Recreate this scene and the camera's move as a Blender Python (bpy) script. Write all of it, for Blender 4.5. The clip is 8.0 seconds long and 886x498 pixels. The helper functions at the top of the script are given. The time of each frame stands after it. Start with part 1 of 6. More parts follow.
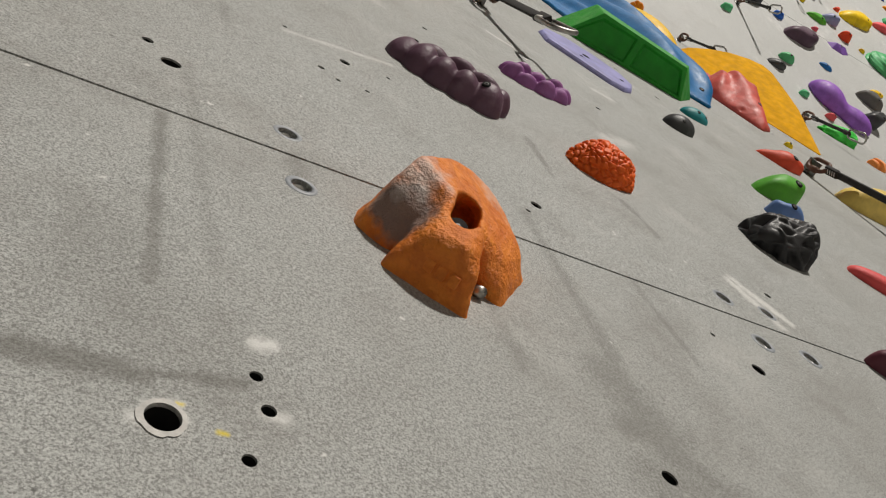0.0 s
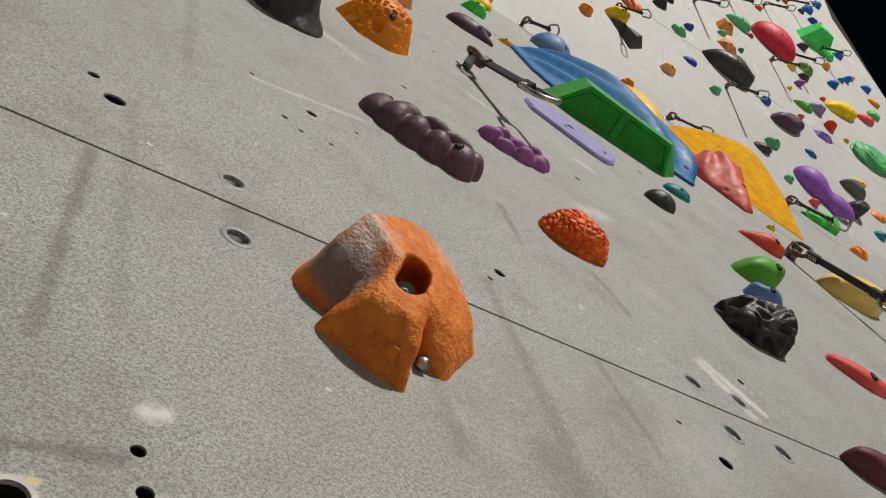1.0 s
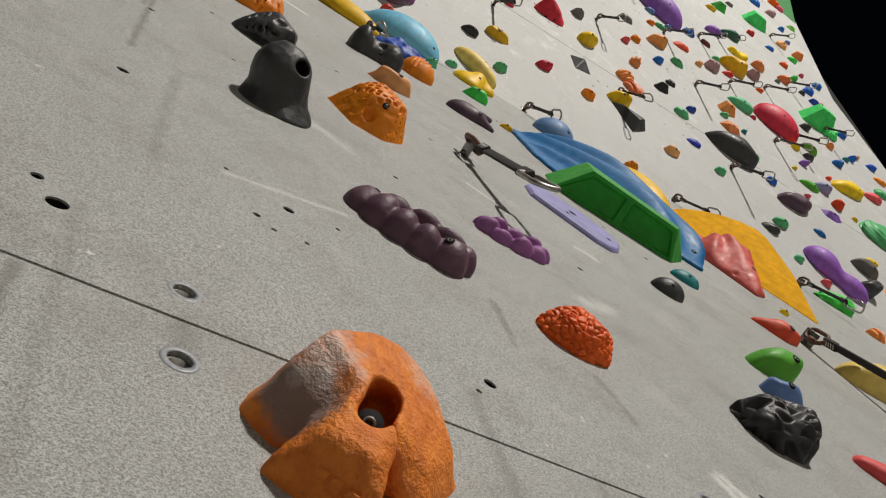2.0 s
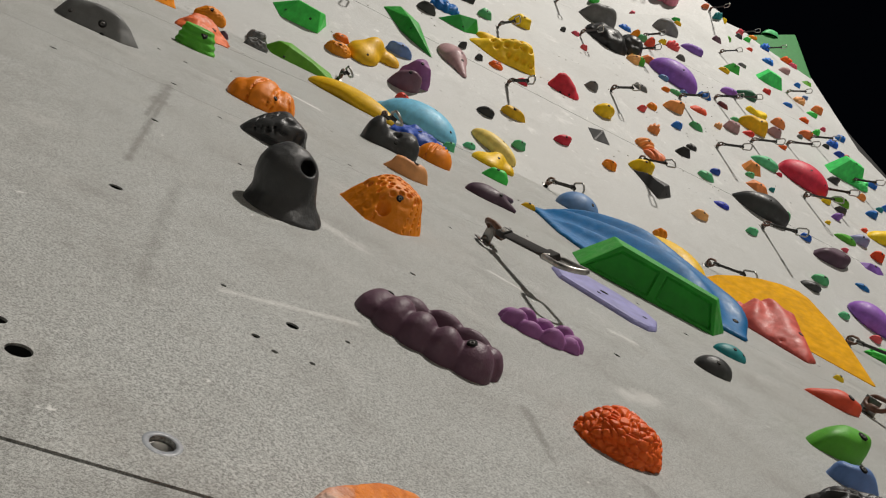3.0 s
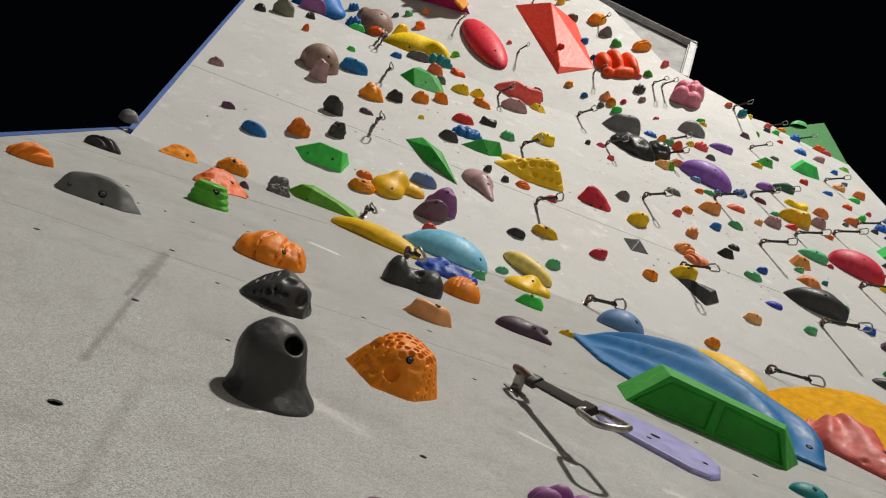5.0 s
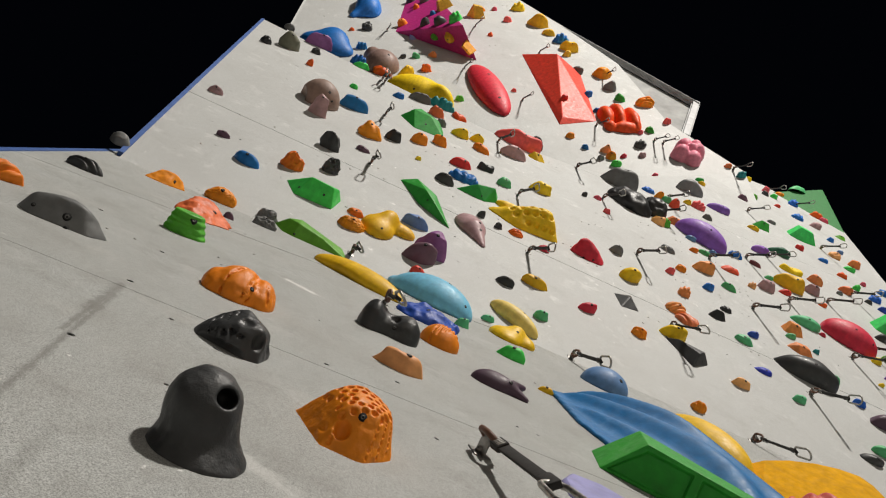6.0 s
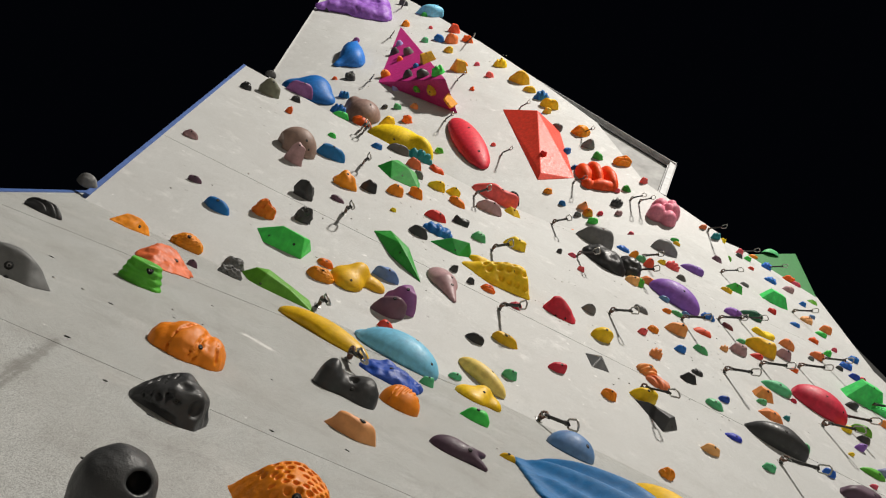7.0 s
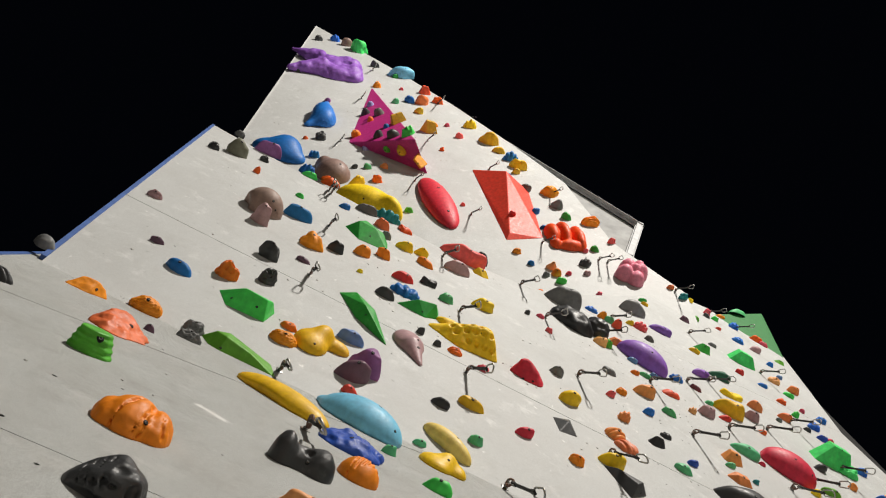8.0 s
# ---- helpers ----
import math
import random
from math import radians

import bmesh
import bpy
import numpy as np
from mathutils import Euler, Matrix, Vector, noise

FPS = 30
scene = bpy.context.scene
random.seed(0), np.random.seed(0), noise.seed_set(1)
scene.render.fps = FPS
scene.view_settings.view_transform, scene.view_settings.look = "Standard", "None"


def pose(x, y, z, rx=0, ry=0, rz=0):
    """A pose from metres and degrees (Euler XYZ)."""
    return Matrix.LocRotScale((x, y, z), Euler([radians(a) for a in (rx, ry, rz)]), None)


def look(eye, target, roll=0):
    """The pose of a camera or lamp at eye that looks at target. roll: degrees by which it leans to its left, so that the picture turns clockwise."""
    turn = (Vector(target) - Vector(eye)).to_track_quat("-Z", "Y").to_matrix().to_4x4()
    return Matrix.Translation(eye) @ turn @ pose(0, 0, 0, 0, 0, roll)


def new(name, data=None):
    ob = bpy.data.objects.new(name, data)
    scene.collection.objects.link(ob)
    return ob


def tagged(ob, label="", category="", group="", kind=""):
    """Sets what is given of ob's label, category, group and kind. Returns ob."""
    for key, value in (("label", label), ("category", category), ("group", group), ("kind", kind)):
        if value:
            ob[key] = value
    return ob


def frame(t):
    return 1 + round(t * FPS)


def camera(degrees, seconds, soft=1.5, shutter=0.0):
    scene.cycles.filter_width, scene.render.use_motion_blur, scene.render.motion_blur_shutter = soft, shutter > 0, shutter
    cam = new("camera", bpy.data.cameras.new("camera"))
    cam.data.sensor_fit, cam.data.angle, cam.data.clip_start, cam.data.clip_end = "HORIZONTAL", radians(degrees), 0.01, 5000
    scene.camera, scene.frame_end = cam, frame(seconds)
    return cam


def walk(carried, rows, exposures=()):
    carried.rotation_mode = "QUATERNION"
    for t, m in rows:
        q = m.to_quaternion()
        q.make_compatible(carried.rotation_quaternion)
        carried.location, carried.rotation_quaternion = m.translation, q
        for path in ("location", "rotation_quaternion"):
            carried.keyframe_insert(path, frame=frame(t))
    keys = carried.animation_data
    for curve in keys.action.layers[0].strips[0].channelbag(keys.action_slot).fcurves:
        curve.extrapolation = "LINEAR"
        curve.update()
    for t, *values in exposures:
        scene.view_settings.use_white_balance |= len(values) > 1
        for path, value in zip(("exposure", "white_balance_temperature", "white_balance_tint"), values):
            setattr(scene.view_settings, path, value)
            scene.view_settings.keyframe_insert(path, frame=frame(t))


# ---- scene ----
# ---- camera: eye, target and roll in the wall's own frame (u along the wall, v up it, w out of it) ----
OVERHANG = 7.0
GROUND = 1.85
WALL = Matrix.Translation((0, 0, GROUND)) @ pose(0, 0, 0, 90 + OVERHANG, 0, 0)
cam = camera(57.3, 8.0, soft=1.15)
PATH = [
    (0, (-0.2974, -0.4997, 0.2385), (0.1760, 0.2899, -0.1520), 30.92),
    (0.5, (-0.2770, -0.4866, 0.2351), (0.1947, 0.3206, -0.1198), 32.67),
    (1, (-0.2557, -0.4710, 0.2370), (0.2079, 0.3550, -0.0835), 33.66),
    (1.5, (-0.2357, -0.4435, 0.2398), (0.2100, 0.4061, -0.0424), 33.64),
    (3, (-0.1848, -0.3415, 0.2570), (0.1636, 0.5782, 0.0759), 26.88),
    (3.5, (-0.1749, -0.3082, 0.2597), (0.1412, 0.6277, 0.1039), 24.24),
    (4, (-0.1519, -0.2764, 0.2766), (0.1342, 0.6733, 0.1496), 21.74),
    (4.5, (-0.1370, -0.2413, 0.2990), (0.1245, 0.7190, 0.2015), 20.46),
    (6, (-0.0625, -0.1410, 0.3388), (0.1711, 0.8311, 0.3163), 24.58),
    (6.5, (-0.0446, -0.1133, 0.3623), (0.1870, 0.8594, 0.3715), 26.04),
    (7, (-0.0271, -0.0952, 0.3825), (0.2045, 0.8766, 0.4263), 26.56),
    (7.5, (-0.0155, -0.0836, 0.4034), (0.2156, 0.8857, 0.4868), 26.77),
    (8, (-0.0066, -0.0732, 0.4238), (0.2232, 0.8923, 0.5465), 26.75),
]
EXPOSURES = [(0.0, -0.08), (1.5, -0.12), (3.0, -0.21), (4.0, -0.2), (4.5, -0.15), (6.0, -0.12), (8.0, 0.0)]
walk(cam, [(t, WALL @ look(eye, target, roll)) for t, eye, target, roll in PATH], EXPOSURES)

# ---- night sky and floodlights ----
world = bpy.data.worlds.new("night")
world.use_nodes = True
scene.world = world
world.node_tree.nodes["Background"].inputs[0].default_value = (0.012, 0.016, 0.028, 1)
world.node_tree.nodes["Background"].inputs[1].default_value = 0.06


def floodlight(eye, target, size, watts):
    lamp = bpy.data.lights.new("floodlight", "AREA")
    lamp.shape, lamp.size, lamp.energy, lamp.color = "DISK", size, watts, (1.0, 0.94, 0.86)
    new("floodlight", lamp).matrix_world = look(WALL @ Vector(eye), WALL @ Vector(target))


floodlight((6.3, 12.4, 21.0), (2.0, 6.0, 1.0), 1.4, 6300)


# ---- materials ----
def material(name, build):
    m = bpy.data.materials.new(name)
    m.use_nodes = True
    build(m.node_tree, m.node_tree.nodes["Principled BSDF"])
    return m


def node(tree, kind, **values):
    n = tree.nodes.new(kind)
    for key, value in values.items():
        n.inputs[key].default_value = value
    return n


def noise_of(tree, scale, detail=3.0, rough=0.6):
    tex = tree.nodes.new("ShaderNodeTexCoord")
    n = node(tree, "ShaderNodeTexNoise", Scale=scale, Detail=detail, Roughness=rough)
    tree.links.new(tex.outputs["Object"], n.inputs["Vector"])
    return n.outputs["Fac"]


def calc(tree, op, a, b=None, c=None):
    n = tree.nodes.new("ShaderNodeMath")
    n.operation = op
    for k, v in enumerate((a, b, c)):
        if v is None:
            continue
        if isinstance(v, (int, float)):
            n.inputs[k].default_value = v
        else:
            tree.links.new(v, n.inputs[k])
    return n.outputs[0]


def span(tree, value, a, b, lo=0.0, hi=1.0):
    n = tree.nodes.new("ShaderNodeMapRange")
    tree.links.new(value, n.inputs[0])
    for k, v in enumerate((a, b, lo, hi)):
        n.inputs[k + 1].default_value = v
    return n.outputs[0]


def mixed(tree, fac, a, b):
    n = tree.nodes.new("ShaderNodeMix")
    n.data_type = "RGBA"
    for socket, v in ((n.inputs[0], fac), (n.inputs[6], a), (n.inputs[7], b)):
        if isinstance(v, tuple):
            socket.default_value = (*v, 1)
        elif isinstance(v, (int, float)):
            socket.default_value = v
        else:
            tree.links.new(v, socket)
    return n.outputs[2]


def relief(tree, bsdf, height, strength, distance):
    n = node(tree, "ShaderNodeBump", Strength=strength, Distance=distance)
    tree.links.new(height, n.inputs["Height"])
    tree.links.new(n.outputs[0], bsdf.inputs["Normal"])


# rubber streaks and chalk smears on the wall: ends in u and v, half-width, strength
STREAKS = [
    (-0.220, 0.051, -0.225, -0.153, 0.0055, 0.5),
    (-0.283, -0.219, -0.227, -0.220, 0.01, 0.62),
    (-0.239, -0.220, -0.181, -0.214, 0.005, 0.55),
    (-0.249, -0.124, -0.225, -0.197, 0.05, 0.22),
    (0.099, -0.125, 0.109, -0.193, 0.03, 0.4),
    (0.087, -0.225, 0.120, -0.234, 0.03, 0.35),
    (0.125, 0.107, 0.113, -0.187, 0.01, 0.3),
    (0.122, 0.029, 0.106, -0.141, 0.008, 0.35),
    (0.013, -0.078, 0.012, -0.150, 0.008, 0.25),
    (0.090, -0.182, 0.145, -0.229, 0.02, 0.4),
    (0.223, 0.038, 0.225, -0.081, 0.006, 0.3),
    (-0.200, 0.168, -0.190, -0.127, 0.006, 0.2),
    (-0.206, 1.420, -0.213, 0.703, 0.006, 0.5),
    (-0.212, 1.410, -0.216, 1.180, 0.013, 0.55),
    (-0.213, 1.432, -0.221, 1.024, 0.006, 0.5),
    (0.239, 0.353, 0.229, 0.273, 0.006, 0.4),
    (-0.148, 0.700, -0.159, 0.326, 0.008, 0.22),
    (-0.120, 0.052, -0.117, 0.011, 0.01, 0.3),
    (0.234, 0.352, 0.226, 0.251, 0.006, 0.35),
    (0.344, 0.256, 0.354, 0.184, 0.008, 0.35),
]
CHALK = [
    (-0.224, -0.239, -0.211, -0.235, 0.004, 0.75),
    (-0.225, -0.245, -0.224, -0.250, 0.004, 0.75),
    (-0.221, -0.253, -0.211, -0.250, 0.0035, 0.75),
    (-0.211, -0.241, -0.208, -0.244, 0.004, 0.75),
    (0.444, 0.138, 0.486, 0.069, 0.01, 0.65),
    (-0.087, 0.375, 0.055, 0.419, 0.006, 0.35),
    (0.140, 2.351, 0.211, 2.301, 0.02, 0.7),
    (0.052, 0.791, 0.108, 0.738, 0.02, 0.3),
    (0.402, 0.938, 0.458, 0.891, 0.008, 0.5),
    (-0.171, -0.182, -0.164, -0.181, 0.006, 0.7),
    (-0.230, -0.247, -0.225, -0.245, 0.005, 0.6),
    (-0.169, -0.232, -0.164, -0.233, 0.006, 0.6),
    (0.433, 0.130, 0.454, 0.055, 0.01, 0.6),
    (0.632, 0.867, 0.669, 0.858, 0.012, 0.4),
    (0.467, 0.528, 0.531, 0.557, 0.02, 0.35),
]


CHIPS = [
    (-0.194, -0.248, -0.191, -0.248, 0.0022, 0.9),
    (-0.212, -0.235, -0.210, -0.235, 0.002, 0.8),
]


def wall_paint(tree, bsdf):
    tex = tree.nodes.new("ShaderNodeTexCoord")
    split = tree.nodes.new("ShaderNodeSeparateXYZ")
    tree.links.new(tex.outputs["Object"], split.inputs[0])
    x, y = split.outputs[0], split.outputs[1]
    ragged = calc(tree, "MULTIPLY_ADD", noise_of(tree, 26, 6, 0.8), 0.05, -0.025)

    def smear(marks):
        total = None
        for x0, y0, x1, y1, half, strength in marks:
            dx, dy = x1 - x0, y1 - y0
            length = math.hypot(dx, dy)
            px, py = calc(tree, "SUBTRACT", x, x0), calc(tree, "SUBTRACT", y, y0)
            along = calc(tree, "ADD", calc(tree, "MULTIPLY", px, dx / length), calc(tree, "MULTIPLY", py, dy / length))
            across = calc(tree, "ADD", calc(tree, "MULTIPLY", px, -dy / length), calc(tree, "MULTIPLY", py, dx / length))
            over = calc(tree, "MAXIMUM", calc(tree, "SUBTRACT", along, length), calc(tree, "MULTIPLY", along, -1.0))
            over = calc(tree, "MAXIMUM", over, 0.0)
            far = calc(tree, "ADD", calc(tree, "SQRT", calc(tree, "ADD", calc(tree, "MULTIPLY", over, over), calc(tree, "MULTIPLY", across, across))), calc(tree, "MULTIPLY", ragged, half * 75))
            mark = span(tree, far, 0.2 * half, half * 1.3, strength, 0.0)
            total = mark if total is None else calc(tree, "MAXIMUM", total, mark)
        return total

    grain = noise_of(tree, 900, 3, 0.8)
    coarse = noise_of(tree, 430, 2, 0.7)
    sand = tree.nodes.new("ShaderNodeTexVoronoi")
    sand.inputs["Scale"].default_value = 950
    tree.links.new(tex.outputs["Object"], sand.inputs["Vector"])
    bright = tree.nodes.new("ShaderNodeSeparateColor")
    tree.links.new(sand.outputs["Color"], bright.inputs[0])
    grit = calc(tree, "ADD", calc(tree, "MULTIPLY", grain, 0.55), calc(tree, "MULTIPLY", coarse, 0.25))
    grit = calc(tree, "ADD", grit, calc(tree, "MULTIPLY_ADD", bright.outputs[0], 0.11, 0.045))
    base = mixed(tree, span(tree, grit, 0.41, 0.59), (0.175, 0.182, 0.176), (0.59, 0.61, 0.60))
    base = mixed(tree, span(tree, grain, 0.64, 0.74, 0, 0.7), base, (0.85, 0.85, 0.83))
    base = mixed(tree, span(tree, grain, 0.36, 0.27, 0, 0.7), base, (0.10, 0.10, 0.095))
    broad = span(tree, noise_of(tree, 1.7, 6, 0.7), 0.35, 0.7, 0.0, 0.42)
    base = mixed(tree, broad, base, (0.27, 0.26, 0.235))
    patch = span(tree, noise_of(tree, 7, 6, 0.75), 0.50, 0.72, 0.0, 0.42)
    base = mixed(tree, patch, base, (0.19, 0.18, 0.165))
    pale = span(tree, noise_of(tree, 5, 5, 0.7), 0.56, 0.74, 0.0, 0.28)
    base = mixed(tree, pale, base, (0.66, 0.655, 0.63))
    fleck = span(tree, noise_of(tree, 45, 3, 0.6), 0.70, 0.74, 0.0, 0.7)
    base = mixed(tree, fleck, base, (0.80, 0.80, 0.78))
    spot = span(tree, noise_of(tree, 60, 3, 0.6), 0.29, 0.25, 0.0, 0.7)
    base = mixed(tree, spot, base, (0.07, 0.07, 0.065))
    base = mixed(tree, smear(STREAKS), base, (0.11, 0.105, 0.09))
    base = mixed(tree, smear(CHALK), base, (0.80, 0.80, 0.78))
    base = mixed(tree, smear(CHIPS), base, (0.75, 0.60, 0.03))
    tree.links.new(base, bsdf.inputs["Base Color"])
    bsdf.inputs["Roughness"].default_value = 0.66
    bsdf.inputs["Specular IOR Level"].default_value = 0.4
    relief(tree, bsdf, grit, 0.5, 0.0012)


# Paler wall paint copy; the upper faces' stronger light is put into its colour.
def plain_wall(tree, bsdf):
    grain = noise_of(tree, 300, 3, 0.7)
    base = mixed(tree, span(tree, grain, 0.35, 0.65), (0.385, 0.395, 0.39), (0.585, 0.60, 0.595))
    base = mixed(tree, span(tree, noise_of(tree, 0.8, 6, 0.75), 0.38, 0.7, 0, 0.42), base, (0.34, 0.335, 0.32))
    base = mixed(tree, span(tree, noise_of(tree, 3.5, 6, 0.8), 0.53, 0.72, 0, 0.35), base, (0.30, 0.295, 0.28))
    base = mixed(tree, span(tree, noise_of(tree, 5, 5, 0.75), 0.57, 0.75, 0, 0.5), base, (0.78, 0.78, 0.77))
    base = mixed(tree, span(tree, noise_of(tree, 16, 3, 0.6), 0.70, 0.74, 0, 0.6), base, (0.85, 0.85, 0.84))
    base = mixed(tree, span(tree, noise_of(tree, 19, 3, 0.6), 0.29, 0.26, 0, 0.6), base, (0.12, 0.12, 0.115))
    tree.links.new(base, bsdf.inputs["Base Color"])
    bsdf.inputs["Roughness"].default_value = 0.62
    relief(tree, bsdf, grain, 0.35, 0.002)


def resin(rgb, rough=0.5, chalk=0.35, grit=0.35):
    """Cast resin of a climbing hold: a little lighter and duller where rubbed with chalk, darker where rubber marks it."""
    def build(tree, bsdf):
        info = tree.nodes.new("ShaderNodeObjectInfo")
        base = mixed(tree, span(tree, noise_of(tree, 22, 4), 0.3, 0.7), tuple(c * 0.78 for c in rgb), tuple(min(1, c * 1.12) for c in rgb))
        tint = tree.nodes.new("ShaderNodeHueSaturation")
        tree.links.new(base, tint.inputs["Color"])
        tree.links.new(span(tree, info.outputs["Random"], 0, 1, 0.488, 0.512), tint.inputs["Hue"])
        tree.links.new(span(tree, info.outputs["Random"], 0, 1, 0.88, 1.1), tint.inputs["Value"])
        base = mixed(tree, span(tree, noise_of(tree, 11, 5, 0.7), 0.60, 0.82, 0, chalk), tint.outputs[0], (0.72, 0.71, 0.69))
        base = mixed(tree, span(tree, noise_of(tree, 15, 5, 0.75), 0.30, 0.20, 0, 0.45), base, tuple(c * 0.3 for c in rgb))
        tree.links.new(base, bsdf.inputs["Base Color"])
        fine = noise_of(tree, 330, 3)
        tree.links.new(span(tree, noise_of(tree, 40, 3), 0.3, 0.7, rough - 0.1, rough + 0.15), bsdf.inputs["Roughness"])
        bsdf.inputs["Specular IOR Level"].default_value = 0.15 if rough > 0.8 else 0.4
        relief(tree, bsdf, fine, grit, 0.0018)
    return build


RGB = {
    "orange": (0.72, 0.20, 0.025), "amber": (0.72, 0.26, 0.03), "tangerine": (0.90, 0.205, 0.018), "coral": (0.90, 0.21, 0.085), "peach": (0.92, 0.34, 0.155), "vermilion": (0.80, 0.12, 0.02),
    "red": (0.52, 0.045, 0.042), "salmon": (0.44, 0.075, 0.08), "rose": (0.60, 0.10, 0.12), "pink": (0.68, 0.24, 0.29), "magenta": (0.36, 0.035, 0.16), "maroon": (0.16, 0.035, 0.05),
    "yellow": (0.72, 0.44, 0.025), "gold": (0.74, 0.42, 0.015), "straw": (0.66, 0.50, 0.16), "ochre": (0.55, 0.36, 0.05),
    "green": (0.03, 0.26, 0.04), "forest": (0.03, 0.19, 0.05), "leaf": (0.09, 0.30, 0.035), "lime": (0.07, 0.52, 0.11), "mint": (0.09, 0.36, 0.16), "teal": (0.025, 0.19, 0.21), "bottle": (0.02, 0.12, 0.06),
    "blue": (0.035, 0.13, 0.48), "azure": (0.020, 0.115, 0.33), "sky": (0.19, 0.44, 0.66), "slate": (0.11, 0.19, 0.38), "navy": (0.03, 0.06, 0.34),
    "purple": (0.14, 0.07, 0.105), "violet": (0.21, 0.10, 0.37), "lilac": (0.235, 0.24, 0.42), "plum": (0.10, 0.055, 0.085), "orchid": (0.235, 0.10, 0.245), "mauve": (0.33, 0.21, 0.22),
    "black": (0.028, 0.029, 0.031), "coal": (0.05, 0.052, 0.054), "grey": (0.17, 0.175, 0.175), "stone": (0.13, 0.125, 0.115), "olive": (0.17, 0.17, 0.12), "brown": (0.22, 0.155, 0.13), "rust": (0.60, 0.21, 0.085),
}
def vivid(rgb):
    """The clean, strong pigment under the wear; dark resins stay as they are."""
    mean = sum(rgb) / 3
    return tuple(min(0.93, max(0.006, 1.32 * (mean + (c - mean) * 1.12))) for c in rgb) if max(rgb) > 0.2 else rgb


COLOURS = {name: material("resin_" + name, resin(vivid(rgb), 0.42 if name in ("black", "coal") else 0.5, 0.12)) for name, rgb in RGB.items()}
COLOURS["honey"] = material("resin_honey", resin((0.80, 0.42, 0.008), 0.88, 0.0, 0.2))


def steel(rgb, rough):
    def build(tree, bsdf):
        tree.links.new(mixed(tree, span(tree, noise_of(tree, 60, 4), 0.35, 0.7), rgb, tuple(c * 0.55 for c in rgb)), bsdf.inputs["Base Color"])
        bsdf.inputs["Metallic"].default_value = 1.0
        tree.links.new(span(tree, noise_of(tree, 90, 3), 0.3, 0.7, rough, rough + 0.2), bsdf.inputs["Roughness"])
    return build


STEEL = material("bright_steel", steel((0.50, 0.49, 0.46), 0.32))
DULL = material("weathered_steel", steel((0.34, 0.335, 0.32), 0.35))


def painted(rgb, rough=0.6, scale=14):
    def build(tree, bsdf):
        tree.links.new(mixed(tree, span(tree, noise_of(tree, scale, 5), 0.3, 0.75), rgb, tuple(c * 0.6 for c in rgb)), bsdf.inputs["Base Color"])
        bsdf.inputs["Roughness"].default_value = rough
        relief(tree, bsdf, noise_of(tree, 160, 3), 0.25, 0.002)
    return build


GALVANISED = material("galvanised_coating", painted((0.42, 0.43, 0.44), 0.5, 9))
WORNRIM = material("worn_rim", painted((0.40, 0.43, 0.47), 0.4, 200))
GUNMETAL = material("dark_steel", steel((0.17, 0.165, 0.16), 0.45))
RUSTY = material("rusty_steel", painted((0.16, 0.075, 0.045), 0.55, 120))
LINER = material("bright_zinc_liner", steel((0.72, 0.72, 0.70), 0.28))
BARE = material("bare_chipped_plaster", painted((0.70, 0.69, 0.66), 0.8, 120))
PAINT = material("sanded_wall_paint", wall_paint)
LIT_PAINT = material("lit_wall_paint", plain_wall)
# Near-black that puts the shade of holes, recesses and gaps into the colour.
DARK = material("shade_black", painted((0.012, 0.012, 0.012), 0.95))
TRIM = material("blue_edge_paint", painted((0.06, 0.14, 0.42), 0.5))
WEB = material("dark_webbing", painted((0.03, 0.028, 0.027), 0.8, 60))
# Ground out of view; pale tone chosen to bounce light onto undersides.
BOUNCE_GROUND = material("pale_bounce_ground", painted((0.44, 0.42, 0.39), 0.95, 3))
BOARD = material("grey_soffit_board", painted((0.36, 0.365, 0.36), 0.8, 4))


# ---- building helpers ----
def part(name, bm, mat, parent=None, label="", m=None, smooth=True):
    mesh = bpy.data.meshes.new(name)
    bmesh.ops.recalc_face_normals(bm, faces=bm.faces)
    for f in bm.faces:
        f.smooth = smooth
    bm.to_mesh(mesh)
    bm.free()
    mesh.materials.append(mat)
    ob = new(name, mesh)
    if parent is not None:
        ob.parent = parent
    if m is not None:
        ob.matrix_basis = m
    if label:
        ob["label"] = label
    return ob


# the three faces of the wall: w = a + b v + c u
FACES = {"low": (0.0, 0.0, 0.0), "mid": (-1.432, 0.3631, 0.0574), "top": (-6.65, 0.7, 0.4)}


def on(face, u, v, turn=0.0):
    """The pose of a thing that sits on a face of the wall: x along the wall, y up it, z out of it."""
    a, b, c = FACES[face]
    z = Vector((-c, -b, 1)).normalized()
    x = (Vector((1, 0, c)) - z * z.x * 0).normalized()
    y = z.cross(x).normalized()
    x = y.cross(z)
    m = Matrix((x, y, z)).transposed().to_4x4()
    m.translation = (u, v, a + b * v + c * u)
    return WALL @ m @ pose(0, 0, 0, 0, 0, turn)


